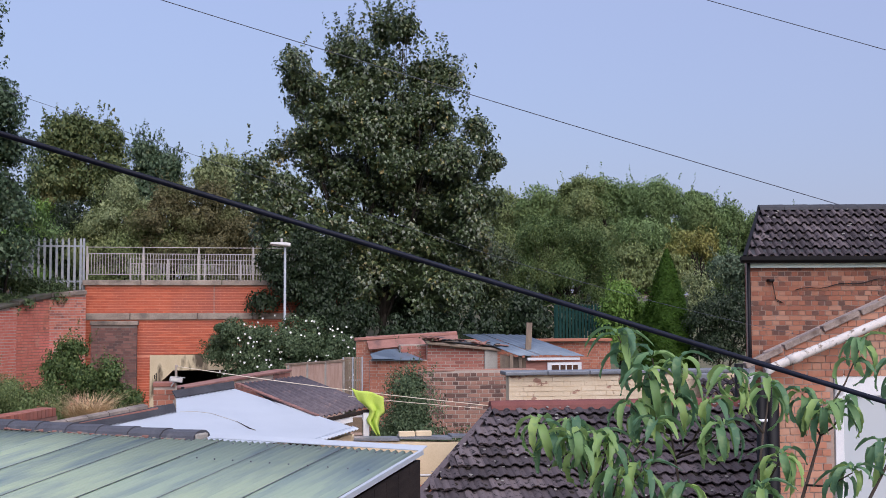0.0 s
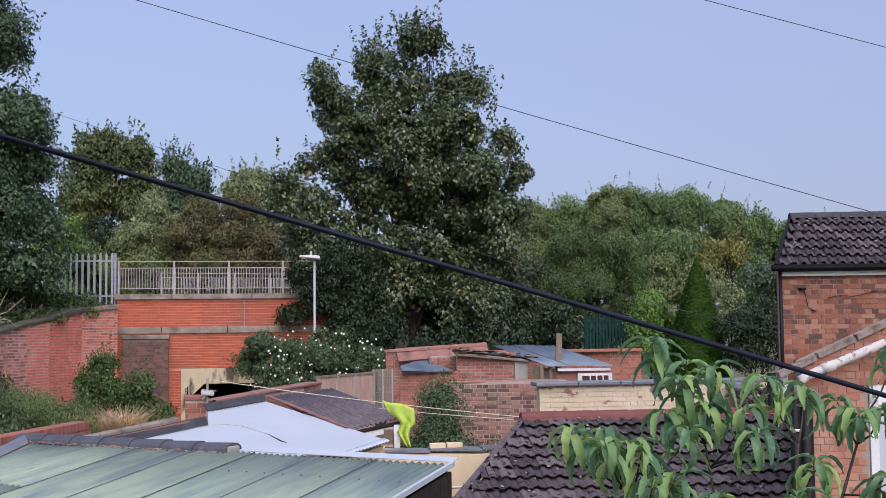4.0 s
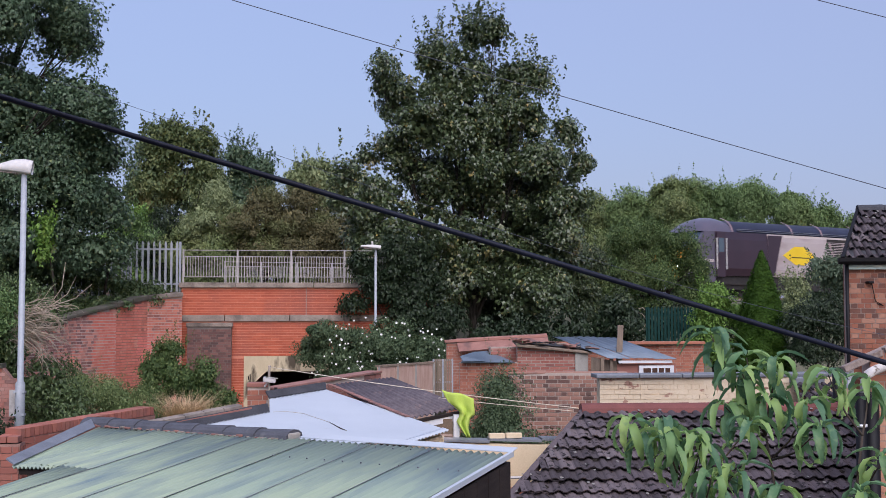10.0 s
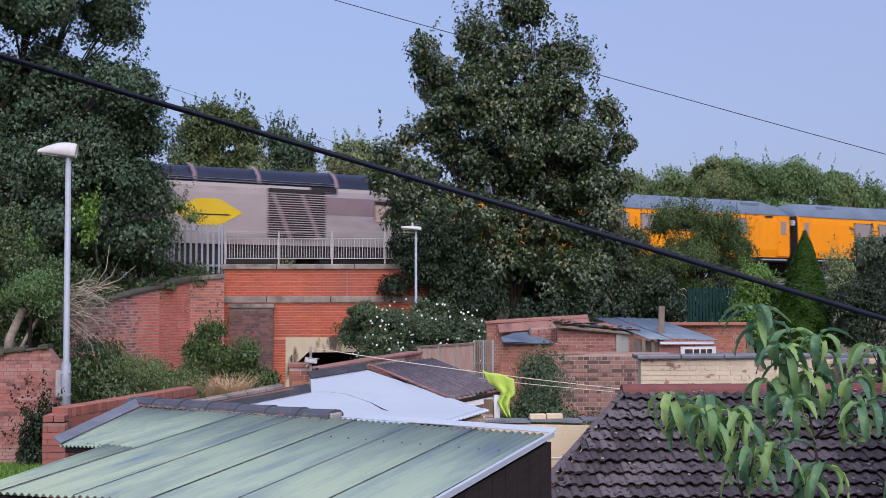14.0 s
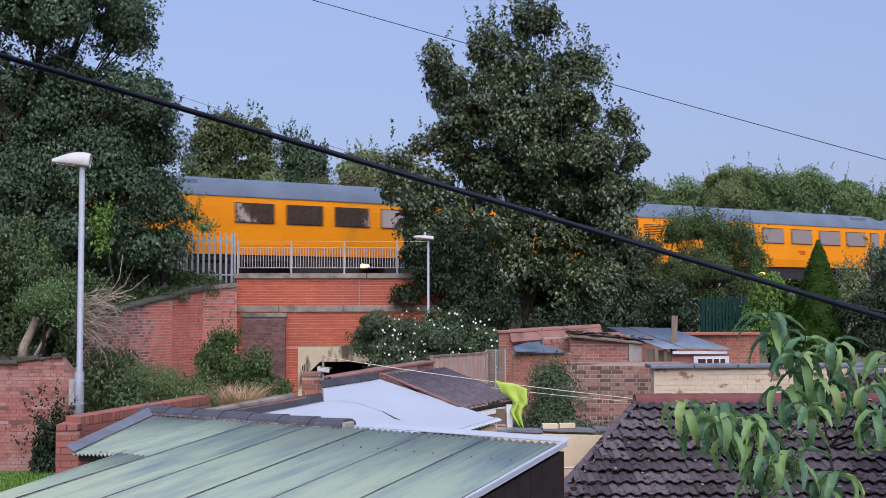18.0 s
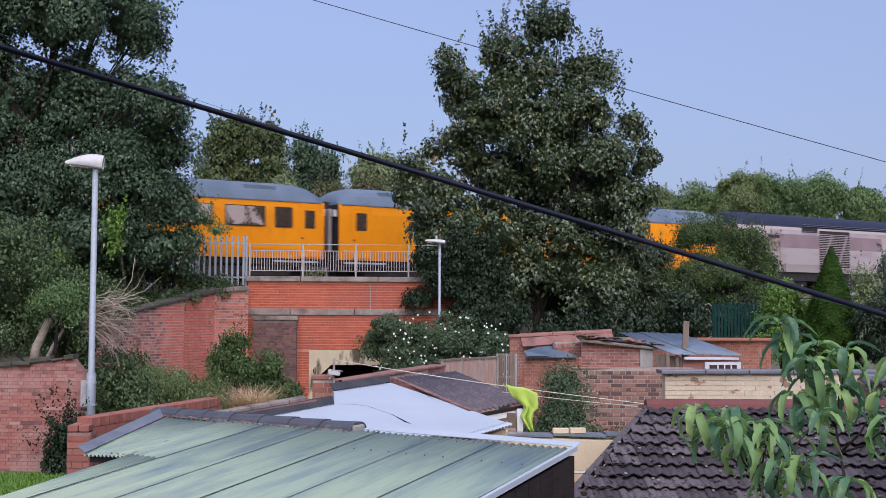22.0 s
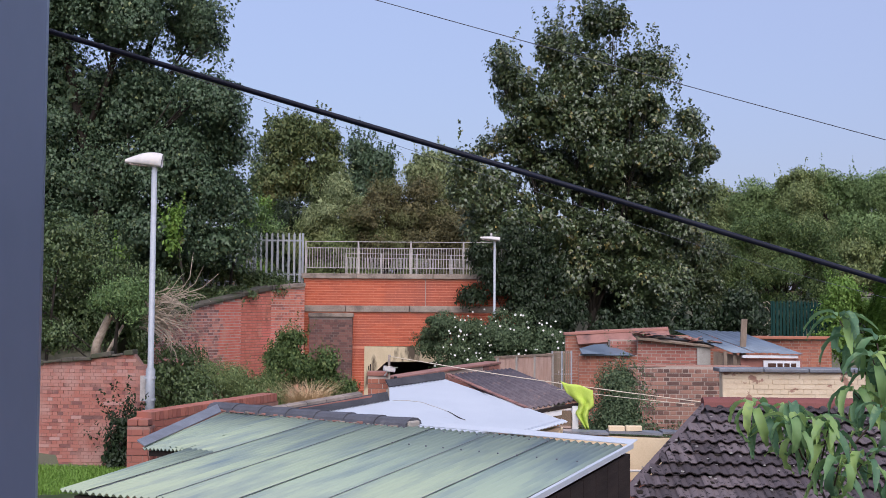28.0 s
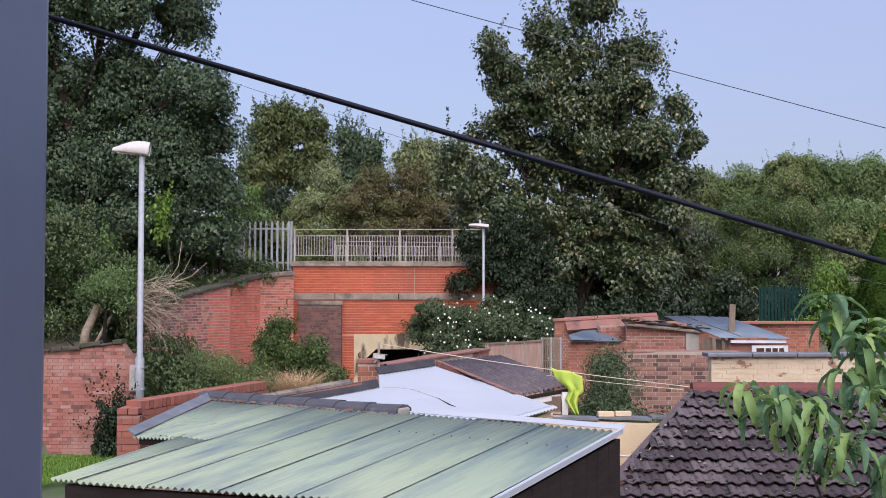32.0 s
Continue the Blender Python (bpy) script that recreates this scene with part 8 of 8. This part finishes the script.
blades("dry_grass", "tuft of straw-coloured dry grass", "grass", M["straw"], [(-3.3, 27.2, 2.15, 0.16), (-3.05, 27.1, 2.25, 0.14), (-2.7, 27.0, 1.95, 0.22), (-2.4, 26.9, 1.75, 0.2)], 3200, 0.72, 0.005, 6, 1.25)


# dead branches beside the tall lamp
def make_dead_branches():
    t = thing("dead_tree", "fallen grey dead tree with bare twigs on the wall", "dead tree", pose(-7.2, 25.6, 3.5))
    wood = [tube_geo([(-0.3, 0, 0.0), (-0.1, 0, 0.4), (0.1, 0.1, 0.8)], [0.05, 0.04, 0.03], 8)]
    rng = random.Random(3)
    for k in range(110):
        a = rng.uniform(-0.7, 0.8)
        q = Vector((0.75 + rng.uniform(-0.35, 0.35), rng.uniform(-0.3, 0.3), 1.05 + rng.uniform(-0.35, 0.4)))
        ln, bend = rng.uniform(0.4, 1.2), rng.uniform(-0.45, 0.08)
        pts = [q.copy()]
        for n in range(5):
            q = q + Vector((math.cos(a), rng.uniform(-0.3, 0.3), math.sin(a) * 0.9)) * (ln / 5)
            a += bend + rng.uniform(-0.45, 0.45)
            pts.append(q.copy())
        wood.append(tube_geo(pts, [0.013, 0.011, 0.009, 0.007, 0.005, 0.003], 5))
        if k % 2:
            s2, a2 = pts[2], a + rng.choice((-0.8, 0.8))
            wood.append(tube_geo([s2, s2 + Vector((math.cos(a2), 0.05, math.sin(a2))) * 0.16, s2 + Vector((math.cos(a2 + 0.4), 0.1, math.sin(a2 + 0.4))) * 0.34], [0.007, 0.005, 0.003], 5))
    wood.append(tube_geo([(-0.1, 0, 0.9), (0.4, 0, 1.25), (0.9, 0.02, 1.3)], [0.05, 0.035, 0.022], 7))
    for e in ((1.63, 0.1, 2.43), (2.2, 0.1, 1.96), (1.85, 0.2, 2.15)):
        k = (Vector((1.3, 0.05, 1.45)) + Vector(e)) / 2 + Vector((0.1, 0, -0.06))
        wood.append(tube_geo([(0.9, 0, 1.3), (1.3, 0.05, 1.45), k, e], [0.016, 0.013, 0.01, 0.004], 6))
    wood.append(tube_geo([(-0.45, -0.1, 0.1), (-0.42, -0.1, 0.4), (-0.16, -0.1, 1.0), (-0.05, -0.05, 1.3)], [0.12, 0.095, 0.08, 0.05], 9))
    part("deadwood", mesh_of("deadwood", *join_geo(wood), M["dead_wood"], True), t)


make_dead_branches()


# ---- peach tree in front of the window ----
def peach_leaf(l, w, curl):
    """A long pointed leaf, folded along its rib and curling down."""
    n = 12
    vs, fs = [], []
    x = z = 0.0
    for k in range(n + 1):
        u = k / n
        hw = w * math.sin(math.pi * u ** 0.8) ** 0.7 * 0.5 if 0 < k < n else 0.002
        ang = curl * (1 - math.exp(-1.1 * u)) * 1.35 + 0.25 * math.sin(u * 5) * u
        x += l / n * math.cos(ang)
        z -= l / n * math.sin(ang)
        rip = 0.005 * math.sin(k * 1.9)
        sx, sz = math.sin(ang) * hw * 0.55, math.cos(ang) * hw * 0.55
        vs += [(x + sx, -hw * 0.85, z + sz + rip), (x, 0, z), (x + sx, hw * 0.85, z + sz - rip)]
    for k in range(n):
        i = 3 * k
        fs += [(i, i + 3, i + 4, i + 1), (i + 1, i + 4, i + 5, i + 2)]
    return mesh_of("leaf", vs, fs, M["leaf_peach"], True)


def make_peach():
    p = thing("peach_tree", "young peach tree with long drooping green leaves", "tree", pose(1.35, 3.05, 2.0))
    rng = random.Random(14)
    kinds = [peach_leaf(l, w, c) for l, w, c in ((0.114, 0.027, 2.7), (0.121, 0.029, 3.2), (0.1, 0.026, 2.4), (0.116, 0.028, 3.8), (0.073, 0.02, 2.6), (0.106, 0.026, 2.0))]
    o = Vector((1.35, 3.05, 2.0))
    tips = [(1.05, 3.05, 4.77), (1.13, 3.0, 4.71), (0.77, 2.85, 4.55), (0.84, 2.8, 4.52), (0.95, 2.85, 4.5), (1.07, 3.0, 4.58), (1.1, 2.9, 4.54), (1.3, 3.0, 4.58), (1.38, 3.05, 4.66), (1.29, 2.9, 4.53), (1.52, 3.1, 4.63), (1.48, 2.95, 4.44), (1.62, 3.1, 4.6), (1.63, 3.0, 4.57), (1.84, 3.15, 4.74), (1.73, 3.05, 4.57), (1.66, 2.9, 4.4), (1.81, 3.0, 4.46), (1.15, 2.85, 4.38), (1.37, 2.85, 4.37), (1.04, 2.85, 4.43), (0.96, 2.8, 4.42), (1.93, 3.1, 4.67), (1.95, 3.05, 4.56), (0.87, 2.9, 4.55), (0.94, 2.9, 4.51), (1.19, 2.95, 4.7), (1.1, 2.95, 4.67), (1.17, 2.95, 4.6)]
    # a few branches from the stem; each shoot leaves its nearest branch
    ends = [Vector(e) for e in ((-0.75, -0.2, 2.2), (-0.4, -0.1, 2.38), (-0.15, 0.0, 2.5), (0.1, -0.05, 2.5), (0.35, 0.05, 2.55), (0.6, 0.05, 2.5))]
    wood = [tube_geo([(0, 0, -0.2), (0.02, 0, 0.9), (-0.02, 0, 1.6)], [0.03, 0.022, 0.014], 8)]
    spots = []
    for e in ends:
        a, b = Vector((0, 0, 1.5)), Vector((e.x * 0.55, e.y * 0.5, e.z - 0.42))
        wood.append(tube_geo([a, b, e], [0.011, 0.0065, 0.003], 6))
        spots += [b.lerp(e, k / 6) for k in range(7)]
    for n, tip in enumerate(tips):
        t = Vector(tip) - o
        b = min(spots, key=lambda s: (s - t - Vector((0, 0, -0.1))).length)
        mid = b.lerp(t, 0.5) + Vector((0, 0, -0.02))
        wood.append(tube_geo([b, mid, t], [0.0036, 0.0028, 0.0016], 5))
        for k in range(12):
            at = t.lerp(mid, 0.0 if k < 6 else 0.09 * (k - 5) * rng.uniform(0.8, 1.2))
            az = k * 137.5 + n * 40 + rng.uniform(-25, 25)
            rise = rng.uniform(-75, -30) if k < 4 else rng.uniform(-55, 0)
            part("leaf", rng.choice(kinds), p, pose(at.x, at.y, at.z, 0, 0, az) @ pose(0, 0, 0, rng.uniform(-18, 18), rise, rng.uniform(-8, 8)))
    part("stem", mesh_of("stem", *join_geo(wood), M["twig"], True), p)


make_peach()


# ---- cables and the window frame ----
def cable(name, label, pts, r, mat):
    c = thing(name, label, "cable")
    part("cable", mesh_of("cable", *tube_geo(pts, r, 10), mat, True), c)


cable("black_cable", "thick black service cable running past the window", [(x, 0.95, 4.8 + 0.1318 - 0.29254 * x - 0.0055 * x * x) for x in [-0.75 + 0.1 * k for k in range(22)]], 0.0024, M["cable_black"])
cable("thin_wire", "thin overhead telephone wire", [(-8.75 + 2.25 * k, 20.0, 12.225 - 0.6 * k - 0.1 * math.sin(math.pi * k / 13)) for k in range(14)], 0.0075, M["wire_grey"])
cable("upper_wire", "thin overhead telephone wire", [(3.0 + 1.75 * k, 20.0, 11.86 - 0.3875 * k) for k in range(14)], 0.0075, M["wire_grey"])
cable("lower_wire", "thin overhead telephone wire", [(-8.0 + 0.7 * k, 12.0, 8.92 - 0.2287 * k + 0.0075 * max(0, k - 14.2) ** 2) for k in range(23)], 0.0022, M["wire_grey"])


def make_window_frame():
    """The wall in which the window stands: only its opening's edge comes into view."""
    h = thing("wall_south", "plain brick house wall round the upstairs window", "wall", kind="structure")
    box("wall_side", M["brick_yard"], h, -2.4, 0.3, -0.1, -0.3, 0.55, 6.0)
    box("wall_below", M["brick_yard"], h, -0.3, 0.3, -0.1, 2.6, 0.55, 3.56)
    box("window_sill", M["concrete"], h, -0.3, 0.27, 3.56, 2.6, 0.62, 3.6, 0.008)
    w = thing("window_1", "dark blue-grey window frame at the edge of the view", "window", kind="structure")
    box("window_frame", M["frame_vinyl"], w, -0.3, 0.29, 3.6, -0.1215, 0.37, 6.0, 0.018)


make_window_frame()


# ---- what moves ----
SPEED, SLOWING = 8.458, 0.0371


def motions():
    for ob, place, turn in TRAIN:
        rows = []
        for k in range(33):
            u = k - 18.5
            late = 0.2 * max(0.0, k - 20.6)      # it eases off a little
            early = 0.22 * min(3.0, max(0.0, 12 - k)) ** 2 + 0.6 * min(1.0, max(0.0, 10 - k)) + 1.3 * max(0.0, 9 - k)      # it came on faster
            at = TRACK + ALONG * (10.89 + place - SPEED * u + SLOWING / 2 * u * u + late - early) + AWAY * 1.37
            rows.append((k, pose(at.x, at.y, at.z, 0, 0, 29.0 + turn)))
        walk(ob, rows)


motions()
